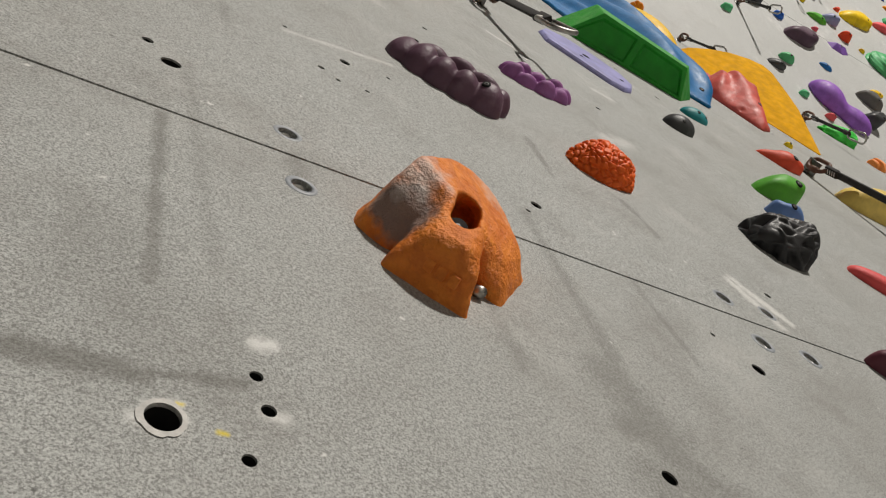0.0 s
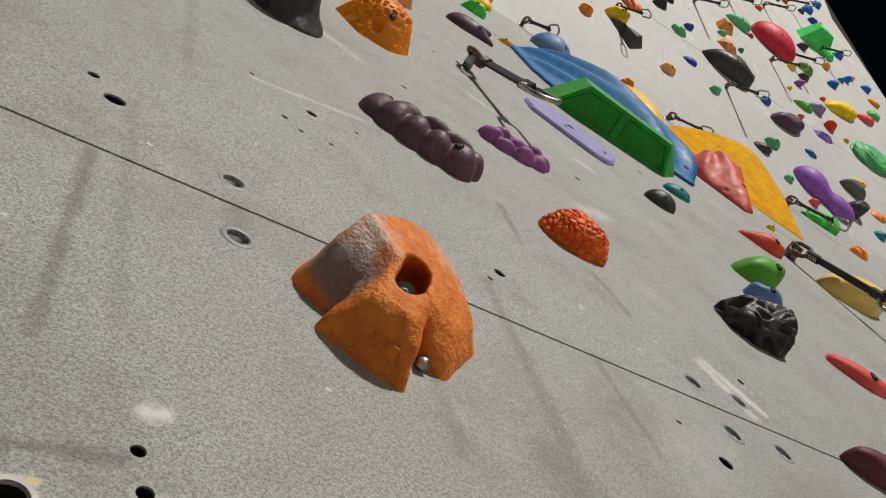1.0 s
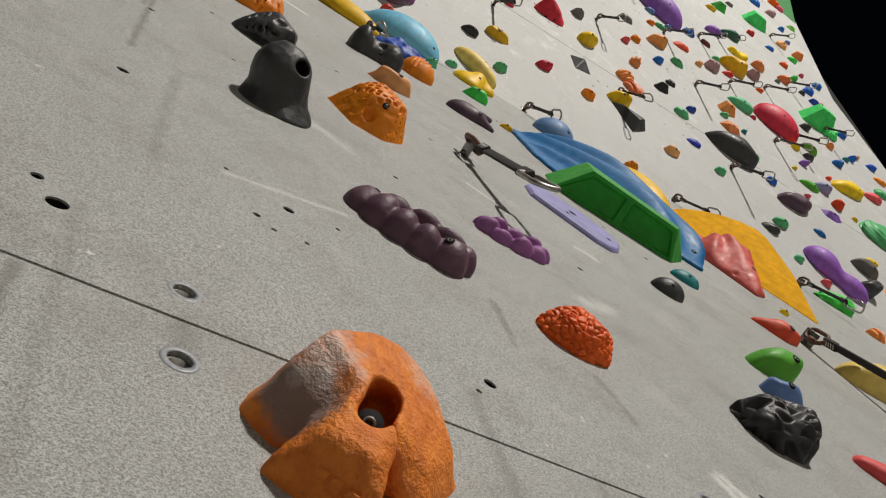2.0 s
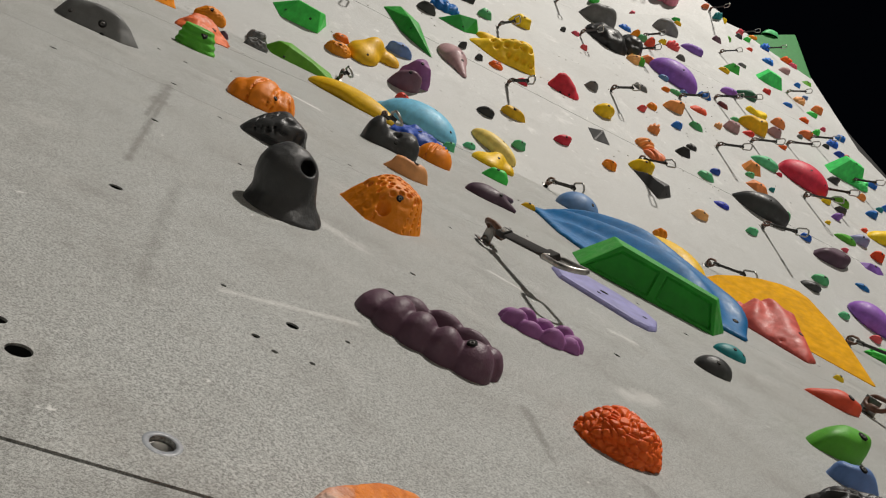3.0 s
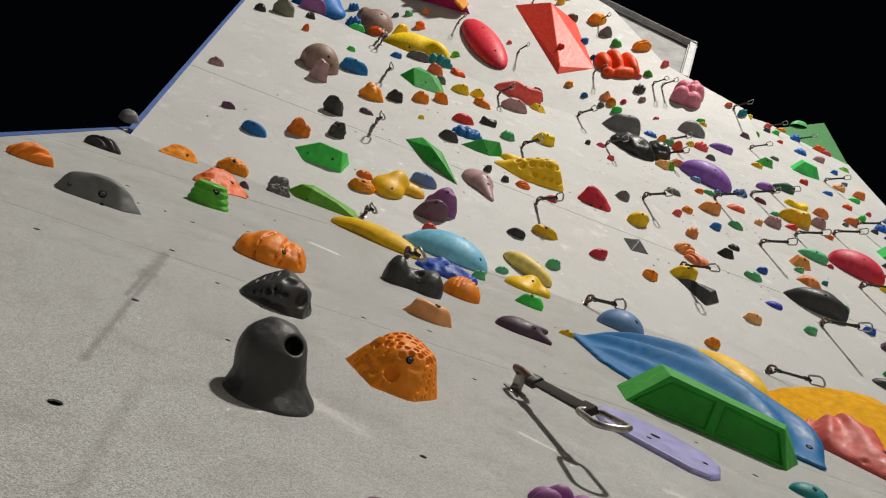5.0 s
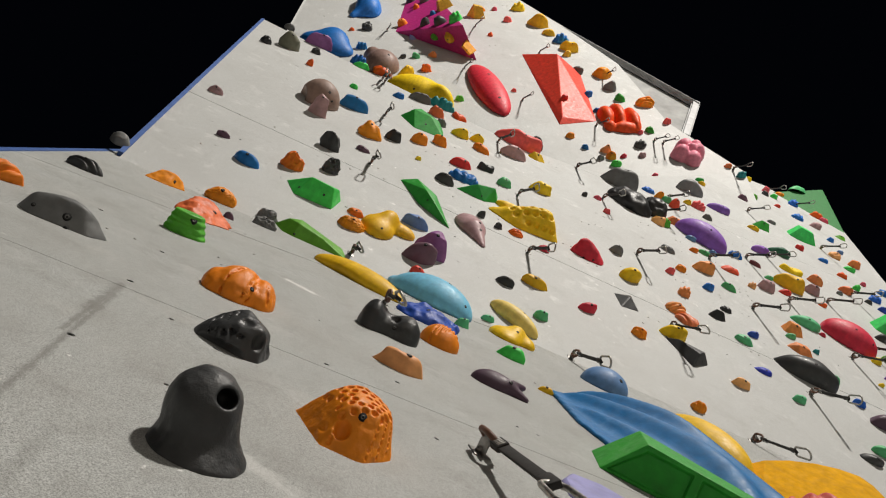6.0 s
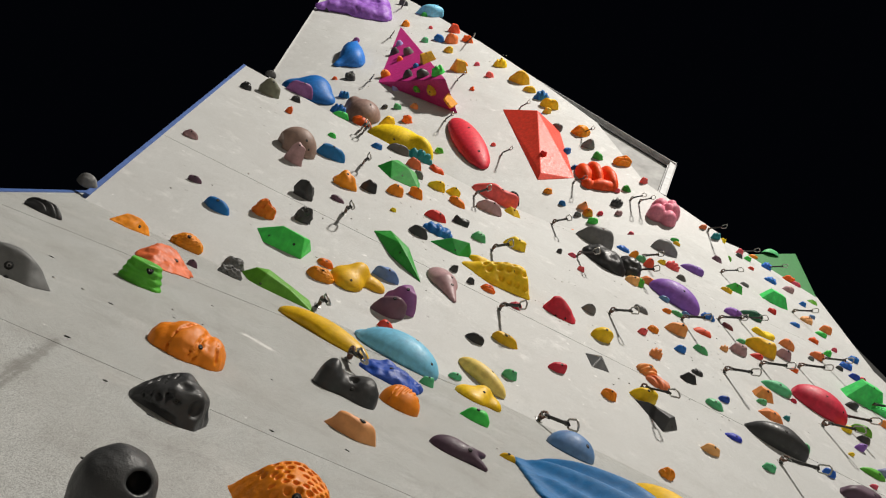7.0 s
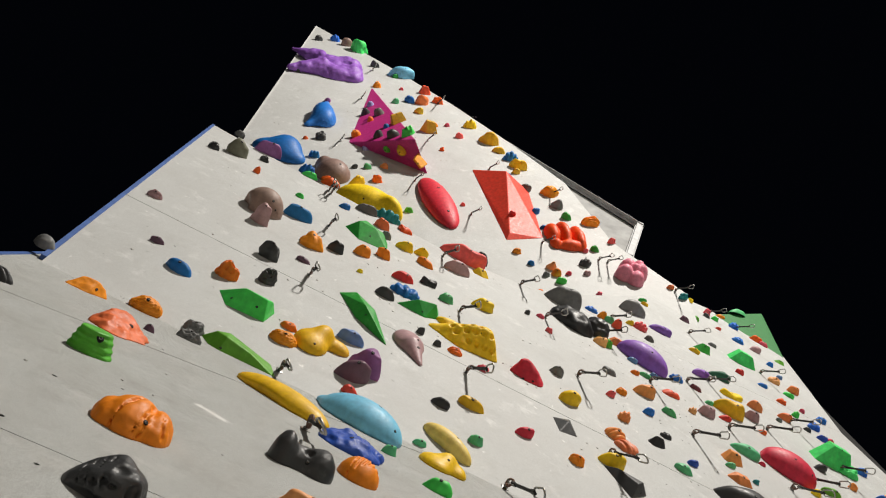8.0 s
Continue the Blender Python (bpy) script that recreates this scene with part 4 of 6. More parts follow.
flowing = blend(0.008, lambda x, y, z: sheet(x, y, z) + 0.013 * np.sin((0.85 * x + 0.30 * y + 0.5 * y * y) * math.tau / 0.125) * np.clip(z / 0.04, 0, 1), flange)
cast("azure", "low", 1.31, 1.945, flowing, (0.33, 0.55, 0.14), "large blue wing-shaped climbing hold with flowing folds and a thin flange", 110, [(0.09, -0.42, 0.009)])
crest = [(1.90, 2.31, 0.070), (2.00, 2.32, 0.103), (2.10, 2.315, 0.130), (2.20, 2.315, 0.146), (2.29, 2.31, 0.152), (2.29, 2.24, 0.146), (2.275, 2.15, 0.128), (2.28, 2.07, 0.108), (2.275, 1.98, 0.086), (2.25, 1.86, 0.050), (2.195, 1.675, 0.004)]
hull_volume("honey", [(1.80, 2.13, 0), (1.82, 2.34, 0), (1.85, 2.06, 0), (2.188, 1.679, 0), (2.25, 2.52, 0), (2.48, 2.36, 0), (2.46, 2.04, 0)] + crest, "large smooth yellow sheet-like climbing hold with a curved crest", 0.012, name="climbing_hold", smooth=True)
fan = facets([(-0.12, 0.05, 0), (-0.01, -0.215, 0), (0.09, -0.15, 0), (0.13, 0.05, 0), (0.05, 0.19, 0), (-0.07, 0.18, 0), (-0.01, -0.215, 0.012), (-0.12, 0.05, 0.012), (-0.06, 0.05, 0.070), (0.008, 0.10, 0.100), (0.06, 0.03, 0.112), (0.05, -0.06, 0.080)], 0.006)
pitted_fan = carve(0.004, lambda x, y, z: fan(x, y, z) + 0.006 * np.sin(np.arctan2(x - 0.03, y - 0.20) * 15) * np.clip((z - 0.012) / 0.03, 0, 1), *(ell((-0.10 + 0.017 * k, -0.02 - 0.036 * k + 0.012 * (k % 2), 0.022 + 0.006 * (k % 3)), (0.009, 0.009, 0.009)) for k in range(6)))
cast("salmon", "low", 1.752, 1.753, rugged(pitted_fan, 0.006, 0.03), (0.145, 0.23, 0.13), "pink-red fan-shaped climbing hold with ridges and pits", 64, [(0.02, -0.06, 0.009)])
cast("gold", "low", 1.76, 2.46, ell((0, 0, 0), (0.24, 0.11, 0.10), -80), (0.16, 0.27, 0.12), "smooth yellow rounded climbing hold", 50)
hold("dome", "mint", "low", 1.66, 2.44, 0.05, 0.05, 0.05)

# the great volumes and sculpted shapes of the upper wall
HOSTS.append(hull_volume("magenta", [(0.966, 15.355, 4.485), (0.911, 13.137, 2.91), (2.201, 12.476, 2.964), (1.747, 12.318, 3.314)], "large magenta pyramid climbing volume with small holds on it", 0.012))
HOSTS.append(volume("red", "top", 3.5, 11.9, [(-0.434, 1.06, 0), (-0.358, -1.131, 0), (0.259, -0.962, 0), (0.429, 0.506, 0), (0.16, 0.98, 0), (-0.05, 0.50, 0.32), (-0.30, -1.02, 0.07)], "large red two-faced climbing volume on the upper wall", bevel=0.012))
hull_volume("forest", [(6.904, 10.93, 2.93), (7.8, 10.185, 2.714), (7.98, 11.36, 3.44), (6.95, 10.98, 2.80), (7.85, 10.20, 2.60), (8.02, 11.40, 3.36)], "large flat green volume at the wall's edge", 0.01)
cast("red", "top", 2.40, 11.66, ell((0, 0, 0), (0.74, 0.25, 0.2), -82), (0.4, 0.88, 0.22), "large smooth red oval climbing hold", 56, [(0.0, 0.3, 0.02), (0.05, -0.35, 0.02)])
balls = [(0.0, 0.16, 0.17, 0.17, 0.26), (-0.16, -0.06, 0.17, 0.17, 0.28), (0.17, 0.02, 0.17, 0.17, 0.28), (0.02, -0.20, 0.16, 0.16, 0.24), (0.24, 0.22, 0.13, 0.13, 0.22), (0.03, -0.02, 0.13, 0.13, 0.30)]
balls = [tuple(0.78 * n for n in ball) for ball in balls]
lump_hold("pink", "top", 5.12, 10.42, 0, balls, "pink cluster of smooth rounded balls", around=80)
beast = [(0.05, 0.0, 0.42, 0.34, 0.25), (0.34, 0.02, 0.30, 0.34, 0.28), (-0.52, 0.40, 0.30, 0.10, 0.16), (-0.26, 0.30, 0.24, 0.15, 0.22), (-0.50, -0.36, 0.34, 0.13, 0.20), (-0.2, -0.22, 0.26, 0.17, 0.22), (0.1, -0.30, 0.36, 0.20, 0.22), (0.38, -0.25, 0.26, 0.24, 0.24)]
beast = [(x, y * 1.18, rx, ry * 1.15, h) for x, y, rx, ry, h in beast]
monster = blend(0.06, *(ell((x, y, 0), (rx, ry, h)) for x, y, rx, ry, h in beast if x > -0.3), pod((-0.20, 0.30, 0.08), (-0.74, 0.56, 0.10), 0.16, 0.03), pod((-0.20, -0.24, 0.08), (-0.80, -0.44, 0.08), 0.20, 0.05))
monster = carve(0.03, monster, *(ell((x, y, 0.27), (0.07, 0.05, 0.07), 30) for x, y in ((0.40, 0.10), (0.30, -0.18), (0.05, 0.12), (0.14, -0.30))))
cast("violet", "top", 0.12, 15.90, rugged(monster, 0.05, 0.12), (0.86, 0.75, 0.36), "large violet sculpted climbing hold with two horns", 72)


# blue edge strips
def strip(name, a, b, wide, deep, mat):
    bm = bmesh.new()
    a, b = Vector(a), Vector(b)
    out = Vector((-1, 0, 0))
    n = (b - a).cross(out).normalized()
    if n.z < 0:
        n = -n
    for p in (a, b):
        for s, d in ((0, 0.004), (wide, 0.004), (wide, -deep), (0, -deep)):
            bm.verts.new(p + out * s + n * d)
    bm.verts.ensure_lookup_table()
    v = bm.verts
    for k in range(4):
        j = (k + 1) % 4
        bm.faces.new((v[k], v[j], v[4 + j], v[4 + k]))
    bm.faces.new((v[0], v[1], v[2], v[3]))
    bm.faces.new((v[4], v[5], v[6], v[7]))
    tagged(part(name, bm, mat, None, m=WALL, smooth=False), kind="structure")


strip("trim_low", (-0.785, -1.85, 0.0), (-0.785, 4.55, 0.0), 0.022, 0.10, TRIM)
strip("trim_mid", (-0.714, 4.12, 0.022), (-0.645, 8.06, 1.458), 0.026, 0.10, TRIM)
strip("trim_top", (-0.6, 12.2, 1.65), (-0.55, 18.07, 5.779), 0.03, 0.06, LIT_PAINT)

# the steel gutter frame and soffit behind the top edge
def frame_bar(name, a, b, r):
    bm = bmesh.new()
    a, b = Vector(a), Vector(b)
    m = (b - a).to_track_quat("Z", "Y").to_matrix().to_4x4()
    m.translation = a
    box(bm, -r, r, -r, r, -r, (b - a).length + r, 0.01)
    box(bm, -r * 1.25, r * 1.25, -r * 0.25, r * 0.25, -r, (b - a).length + r)
    return part(name, bm, GALVANISED, roof_frame, m=m, smooth=False)


def behind(u, v, back):
    n = Vector((-0.4, -0.7, 1)).normalized()
    return Vector((u, v, -6.65 + 0.7 * v + 0.4 * u)) - n * back


roof_frame = new("roof_frame")
roof_frame.matrix_basis = WALL
tagged(roof_frame, "galvanised steel gutter frame above the wall's top edge", "steel frame")
frame_bar("beam", behind(2.6, 14.96, 0.1), behind(5.60, 11.88, 0.1), 0.055)
frame_bar("end_beam", behind(5.60, 11.88, 0.1), behind(5.27, 11.05, 0.1), 0.055)
bm = bmesh.new()
verts = [bm.verts.new(behind(u, v, back)) for back in (0.14, 0.18) for u, v in ((2.7, 14.8), (5.56, 11.86), (5.24, 11.1), (4.3, 12.2), (3.3, 13.5))]
bm.faces.new(verts[:5])
bm.faces.new(verts[5:][::-1])
for k in range(5):
    bm.faces.new((verts[k], verts[(k + 1) % 5], verts[5 + (k + 1) % 5], verts[5 + k]))
part("soffit_board", bm, BOARD, roof_frame, "grey soffit board", smooth=False)

# small steel inserts, and flat near-black discs as screw hole shade, over the wall's faces
stud_dots("mid", 60, (-0.5, 4.2, 4.4, 7.3), STEEL, 0.008, 3, "steel_insert", "small bright steel insert in the wall", 0.003)
stud_dots("mid", 70, (-0.5, 4.2, 4.4, 7.3), DARK, 0.007, 5, "screw_hole", "small screw hole in the wall, its shade painted as a near-black disc", 0.0006)
stud_dots("low", 24, (-0.5, 2.2, 1.5, 3.4), DARK, 0.005, 7, "screw_hole", "small screw hole in the wall, its shade painted as a near-black disc", 0.0006)
stud_dots("low", 14, (-0.4, 2.2, 1.5, 3.4), STEEL, 0.005, 8, "steel_insert", "small bright steel insert in the wall", 0.002)
stud_dots("top", 50, (-0.3, 2.4, 12.8, 16.0), STEEL, 0.012, 9, "steel_insert", "small bright steel insert in the wall", 0.004)

cast("blue", "top", 0.34, 14.02, blend(0.12, ell((0.0, -0.32, 0), (0.22, 0.30, 0.26)), pod((0.0, -0.1, 0.08), (0.10, 0.40, 0.03), 0.15, 0.04), pod((-0.05, -0.42, 0.04), (-0.28, -0.62, 0.01), 0.15, 0.06)), (0.42, 0.75, 0.34), "large blue fin-shaped climbing hold with a curved tip", 50)
fingers = [(-0.20, 0.08, 0.12, 0.22, 0.17), (-0.02, 0.09, 0.11, 0.30, 0.20), (0.18, 0.0, 0.11, 0.31, 0.19), (0.0, -0.22, 0.22, 0.10, 0.13), (-0.22, -0.20, 0.09, 0.10, 0.12)]
lump_hold("vermilion", "top", 4.27, 11.12, 0, fingers, "orange-red climbing hold with thick finger-like arms", around=100)
knob = hold("dome", "mint", "mid", 7.4, 10.6, 0.20, 0.13, 0.11, label="green rounded hold on top of the green volume")
knob.matrix_basis = WALL @ pose(7.46, 11.14, 3.14, -30, 0, 20)
# the smaller holds, from the foot of the wall to its top
hold("studs", "vermilion", "low", 0.348, 0.336, 0.053, 0.043, 0.038, fine=2, bolt=False)
cast("coal", "low", 0.883, 0.886, ell((0, 0, 0), (0.040, 0.031, 0.030), -10), (0.044, 0.036, 0.036), "black smooth oval climbing hold", 40, [(-0.01, 0.0, 0.004)])
cast("teal", "low", 1.107, 1.123, ell((0, 0, 0), (0.042, 0.030, 0.024), -10), (0.046, 0.036, 0.03), "teal smooth oval climbing hold with two bolt holes", 40, [(-0.006, 0.0, 0.0045), (0.02, -0.006, 0.004)])
hold("dome", "yellow", "low", 1.812, 1.474, 0.019, 0.016, 0.015, fine=0)
hold("drop", "red", "low", 1.415, 1.068, 0.070, 0.049, 0.035)
hold("flat", "leaf", "low", 1.008, 0.656, 0.069, 0.048, 0.052)
hold("dome", "slate", "low", 0.886, 0.511, 0.045, 0.032, 0.032)
hold("pits", "black", "low", 0.689, 0.320, 0.064, 0.051, 0.055, fine=2, bolt=False)
hold("flat", "straw", "low", 1.708, 0.985, 0.150, 0.090, 0.071)
hold("flat", "rose", "low", 1.002, 0.340, 0.075, 0.045, 0.021)
hold("groove", "coral", "low", 3.326, 2.342, 0.057, 0.046, 0.043)
hold("dome", "teal", "mid", 4.766, 3.445, 0.057, 0.046, 0.038, fine=0)
hold("flat", "maroon", "low", 0.641, 0.019, 0.050, 0.030, 0.027)
hold("dome", "coral", "mid", 4.943, 3.693, 0.096, 0.067, 0.024)
horn = blend(0.022, ell((-0.012, 0.012, 0.046), (0.038, 0.046, 0.041)), pod((0.003, 0.0, 0.0), (-0.010, 0.01, 0.05), 0.047, 0.037), ell((0.002, -0.004, 0.0), (0.056, 0.055, 0.012)))
horn = carve(0.004, horn, pod((0.016, -0.09, 0.098), (0.006, 0.012, 0.062), 0.0120, 0.0120), ell((-0.050, -0.030, 0.020), (0.012, 0.014, 0.014)), ell((0.044, -0.040, 0.022), (0.008, 0.008, 0.008)))
cast("coal", "low", -0.007, 0.765, rugged(horn, 0.003, 0.02), (0.075, 0.075, 0.096), "tall black rounded horn-shaped climbing hold with a bolt pocket", 84)
hold("groove", "orange", "low", -0.637, 2.049, 0.058, 0.035, 0.043)
cast("grey", "low", -0.415, 1.772, rugged(facets([(-0.100, 0.02, 0), (-0.06, -0.036, 0), (0.07, -0.034, 0), (0.102, 0.01, 0), (0.07, 0.05, 0), (-0.07, 0.06, 0), (-0.072, 0.0, 0.046), (-0.02, -0.01, 0.058), (0.04, -0.01, 0.054), (0.066, 0.01, 0.040), (0.0, 0.03, 0.058)], 0.003), 0.004, 0.03), (0.11, 0.07, 0.07), "mid-grey bar-shaped climbing hold with two bolt holes", 60, [(0.012, -0.01, 0.0095), (0.02, -0.035, 0.005), (-0.06, -0.01, 0.005)])
wrapped = blend(0.005, ell((-0.006, 0.055, 0.0), (0.070, 0.085, 0.068)), ell((0.046, 0.06, 0.0), (0.042, 0.075, 0.056)), ell((-0.054, 0.06, 0), (0.034, 0.07, 0.048)))
folds = [groove_on(wrapped, way, r, 0.08) for way, r in (([(-0.042, -0.02), (-0.030, 0.02), (-0.004, 0.06)], 0.0040), ([(0.004, -0.028), (0.016, 0.01), (0.030, 0.05)], 0.0034), ([(0.016, -0.026), (0.026, 0.01), (0.040, 0.05)], 0.0028), ([(0.066, -0.002), (0.056, 0.02), (0.050, 0.05)], 0.0026))]
wrapped = carve(0.003, wrapped, *folds, ell((0.030, 0.045, 0.064), (0.013, 0.022, 0.014)))
cast("orange", "low", -0.003, 1.709, rugged(wrapped, 0.004, 0.018), (0.1, 0.15, 0.076), "orange folded climbing hold with bands and a bolt pocket", 76, [(0.022, 0.02, 0.006)])
skull = facets([(-0.064, 0.058, 0), (-0.05, 0.0, 0), (-0.010, -0.036, 0), (0.056, -0.018, 0), (0.074, 0.05, 0), (0.03, 0.11, 0), (-0.03, 0.10, 0), (-0.052, 0.03, 0.020), (-0.036, 0.02, 0.034), (0.0, -0.004, 0.050), (0.045, -0.004, 0.052), (0.062, 0.03, 0.044), (0.01, 0.06, 0.068), (-0.03, 0.06, 0.046)], 0.003)
skull_cuts = [ell((0.046, -0.024, 0.036), (0.015, 0.026, 0.018)), ell((0.012, 0.004, 0.060), (0.016, 0.014, 0.012)), pod((-0.055, 0.008, 0.002), (0.030, -0.042, 0.006), 0.010, 0.012), ell((0.070, 0.02, 0.026), (0.009, 0.016, 0.014))]
skull_cuts += [groove_on(skull, [(-0.040 + 0.011 * k, -0.004 - 0.004 * k), (-0.036 + 0.011 * k, 0.05)], 0.0020, 0.08) for k in range(4)]
skull_cuts += pits_on(skull, [(-0.034 + 0.015 * k, -0.002 - 0.005 * k) for k in range(4)], 0.0080, 0.0036, 0.08)
cast("coal", "low", 0.002, 1.253, rugged(carve(0.003, skull, *skull_cuts), 0.003, 0.014), (0.085, 0.12, 0.078), "black ribbed climbing hold with deep pockets and worn edges", 90, [(0.010, 0.01, 0.006)])
comb = facets([(-0.072, 0.058, 0), (-0.040, -0.060, 0), (0.018, -0.075, 0), (0.076, -0.016, 0), (0.075, 0.06, 0), (0.0, 0.09, 0), (-0.050, 0.02, 0.026), (-0.020, -0.030, 0.058), (0.030, -0.038, 0.064), (0.056, 0.004, 0.060), (0.0, 0.045, 0.076), (-0.036, 0.035, 0.056), (0.04, 0.04, 0.068)], 0.003)
cells = [(-0.05 + 0.0142 * i + 0.0071 * (j % 2), -0.036 + 0.0135 * j) for i in range(9) for j in range(8)]
comb_cuts = pits_on(comb, [(x + 0.002 * math.sin(x * 900 + y * 700), y + 0.002 * math.cos(x * 500 + y * 800)) for x, y in cells if math.hypot(x - 0.006, y + 0.004) > 0.011 and (x > -0.03 or y > 0.0)], 0.0050, 0.0060, 0.08, 0.040)
comb_cuts += [ell((-0.052, -0.034, 0.022), (0.015, 0.026, 0.014), 25), ell((-0.016, -0.052, 0.030), (0.012, 0.014, 0.016))]
for foot, head in (((0.028, -0.066), (0.034, -0.036)), ((0.046, -0.048), (0.046, -0.022)), ((0.062, -0.028), (0.056, -0.004)), ((-0.028, -0.060), (-0.020, -0.036))):
    beads = [(foot[0] + (head[0] - foot[0]) * k / 6, foot[1] + (head[1] - foot[1]) * k / 6) for k in range(7)]
    comb_cuts += pits_on(comb, beads, 0.0026, 0.0034, 0.08, 0.004)
cast("tangerine", "low", 0.192, 1.000, rugged(carve(0.0014, comb, *comb_cuts), 0.002, 0.012), (0.085, 0.1, 0.086), "bright orange honeycombed climbing hold with pits and bead rows", 130, [(0.006, -0.004, 0.0065)])
hold("drop", "peach", "low", 0.415, 1.676, 0.063, 0.044, 0.046)
knuckle = blend(0.022, ell((-0.052, 0.02, 0.0), (0.036, 0.055, 0.082)), ell((0.054, 0.02, 0.0), (0.050, 0.065, 0.072)), ell((0.0, 0.025, 0.0), (0.07, 0.05, 0.056)))
knuckle = carve(0.006, knuckle, ell((0.010, -0.050, 0.012), (0.030, 0.020, 0.014)), ell((0.012, 0.0, 0.052), (0.012, 0.014, 0.012)))
cast("coal", "low", 0.425, 2.098, rugged(knuckle, 0.005, 0.03), (0.11, 0.09, 0.092), "dark grey two-knobbed climbing hold with a saddle between", 64, [(0.012, 0.0, 0.007)])
shell_hold = ell((0, 0.02, 0), (0.066, 0.075, 0.066))
cast("orange", "low", 0.642, 2.293, carve(0.003, shell_hold, *(groove_on(shell_hold, [(-0.05 + 0.018 * k, -0.035 + 0.006 * k), (-0.034 + 0.017 * k, 0.0), (-0.01 + 0.012 * k, 0.04)], 0.0036, 0.08) for k in range(6))), (0.075, 0.105, 0.075), "orange shell-like climbing hold with curved grooves", 62)
cast("navy", "low", 0.705, 2.800, rugged(ell((0, 0, 0), (0.13, 0.13, 0.052), -20), 0.030, 0.045), (0.17, 0.17, 0.08), "crumpled deep blue rock-like climbing hold", 60, [(-0.03, -0.03, 0.008)])
cast("sky", "low", 0.850, 3.520, blend(0.06, ell((0.02, 0.0, 0), (0.22, 0.14, 0.125), -40), ell((-0.05, 0.12, 0), (0.18, 0.08, 0.06), -55)), (0.32, 0.34, 0.15), "large smooth pale blue fin-shaped climbing hold", 56, [(0.06, 0.05, 0.008), (0.14, -0.10, 0.007)])
hold("dome", "mint", "low", 0.922, 3.097, 0.035, 0.025, 0.038, fine=0)
cast("yellow", "low", 0.486, 3.217, carve(0.01, ell((-0.03, -0.07, 0), (0.25, 0.085, 0.066), -44), ell((-0.16, -0.11, 0.0), (0.20, 0.05, 0.05), -44)), (0.24, 0.3, 0.08), "long smooth yellow banana-shaped climbing hold", 64)
cast("plum", "low", 0.757, 1.969, carve(0.005, blend(0.012, ell((-0.02, 0.01, 0), (0.066, 0.045, 0.040), -20), pod((0.02, 0.0, 0.015), (0.075, 0.03, 0.022), 0.024, 0.009), pod((0.02, -0.01, 0.01), (0.068, -0.04, 0.004), 0.026, 0.009)), ell((0.02, 0.0, 0.042), (0.016, 0.012, 0.012))), (0.1, 0.07, 0.06), "dark plum forked climbing hold", 56, [(0.014, -0.002, 0.006)])
hold("dome", "lime", "low", 1.038, 2.735, 0.056, 0.040, 0.046)
cast("gold", "low", 1.223, 3.281, blend(0.02, ell((0.0, 0.10, 0), (0.08, 0.11, 0.05)), ell((0.05, 0.12, 0), (0.06, 0.10, 0.075), -25), ell((0.10, 0.09, 0), (0.05, 0.07, 0.045))), (0.17, 0.26, 0.09), "golden yellow wave-shaped climbing hold", 50, [(0.03, 0.09, 0.007)])
cast("straw", "mid", 1.407, 3.858, carve(0.008, ell((0, 0.015, 0), (0.165, 0.060, 0.072), -45), ell((-0.06, -0.05, 0.0), (0.15, 0.04, 0.05), -45)), (0.16, 0.18, 0.09), "straw yellow crescent-shaped climbing hold", 52, [(0.03, 0.05, 0.007)])
hold("dome", "mint", "mid", 1.599, 4.011, 0.047, 0.033, 0.049)
hold("dome", "mint", "mid", 1.248, 3.780, 0.039, 0.027, 0.029, fine=0)
hold("dome", "yellow", "low", 1.013, 2.258, 0.029, 0.020, 0.018)
cast("slate", "low", 1.623, 3.061, ell((0, 0.02, 0), (0.112, 0.10, 0.088)), (0.14, 0.14, 0.11), "slate blue smooth domed climbing hold", 40, [(0.03, 0.0, 0.009)])
hold("groove", "amber", "mid", 2.464, 3.643, 0.048, 0.033, 0.049)
hold("dome", "mint", "mid", 3.877, 3.893, 0.066, 0.047, 0.052)
hold("dome", "coal", "mid", 3.718, 3.761, 0.074, 0.052, 0.041)
hold("dome", "mint", "mid", 3.867, 3.556, 0.048, 0.033, 0.035, fine=0)
hold("dome", "azure", "mid", 4.384, 4.056, 0.058, 0.040, 0.029, fine=0)
hold("groove", "black", "low", -0.637, 2.962, 0.067, 0.040, 0.043)
cast("orange", "low", -0.440, 3.769, rugged(facets([(-0.090, -0.057, 0), (0.0, -0.07, 0), (0.086, 0.005, 0), (0.07, 0.08, 0), (-0.06, 0.05, 0), (-0.035, -0.01, 0.060), (0.028, -0.01, 0.060), (0.062, 0.02, 0.042)], 0.003), 0.007, 0.03), (0.1, 0.09, 0.07), "orange faceted climbing hold with a bolt pocket", 44, [(0.035, -0.01, 0.008)])
cast("coral", "low", -0.196, 3.055, rugged(facets([(-0.11, -0.08, 0), (0.0, -0.17, 0), (0.108, -0.06, 0), (0.10, 0.06, 0), (-0.05, 0.10, 0), (-0.06, -0.03, 0.070), (-0.01, 0.03, 0.076), (0.055, -0.01, 0.045)], 0.006), 0.016, 0.035), (0.12, 0.18, 0.09), "bright coral rock-like climbing hold with rounded facets", 60, [(0.03, -0.02, 0.009)])
drum = facets([(0.068 * math.cos(k * 0.7), 0.056 * math.sin(k * 0.7), 0) for k in range(9)] + [(-0.006 + 0.048 * math.cos(k * 0.7), 0.004 + 0.044 * math.sin(k * 0.7), 0.066) for k in range(9)], 0.002)
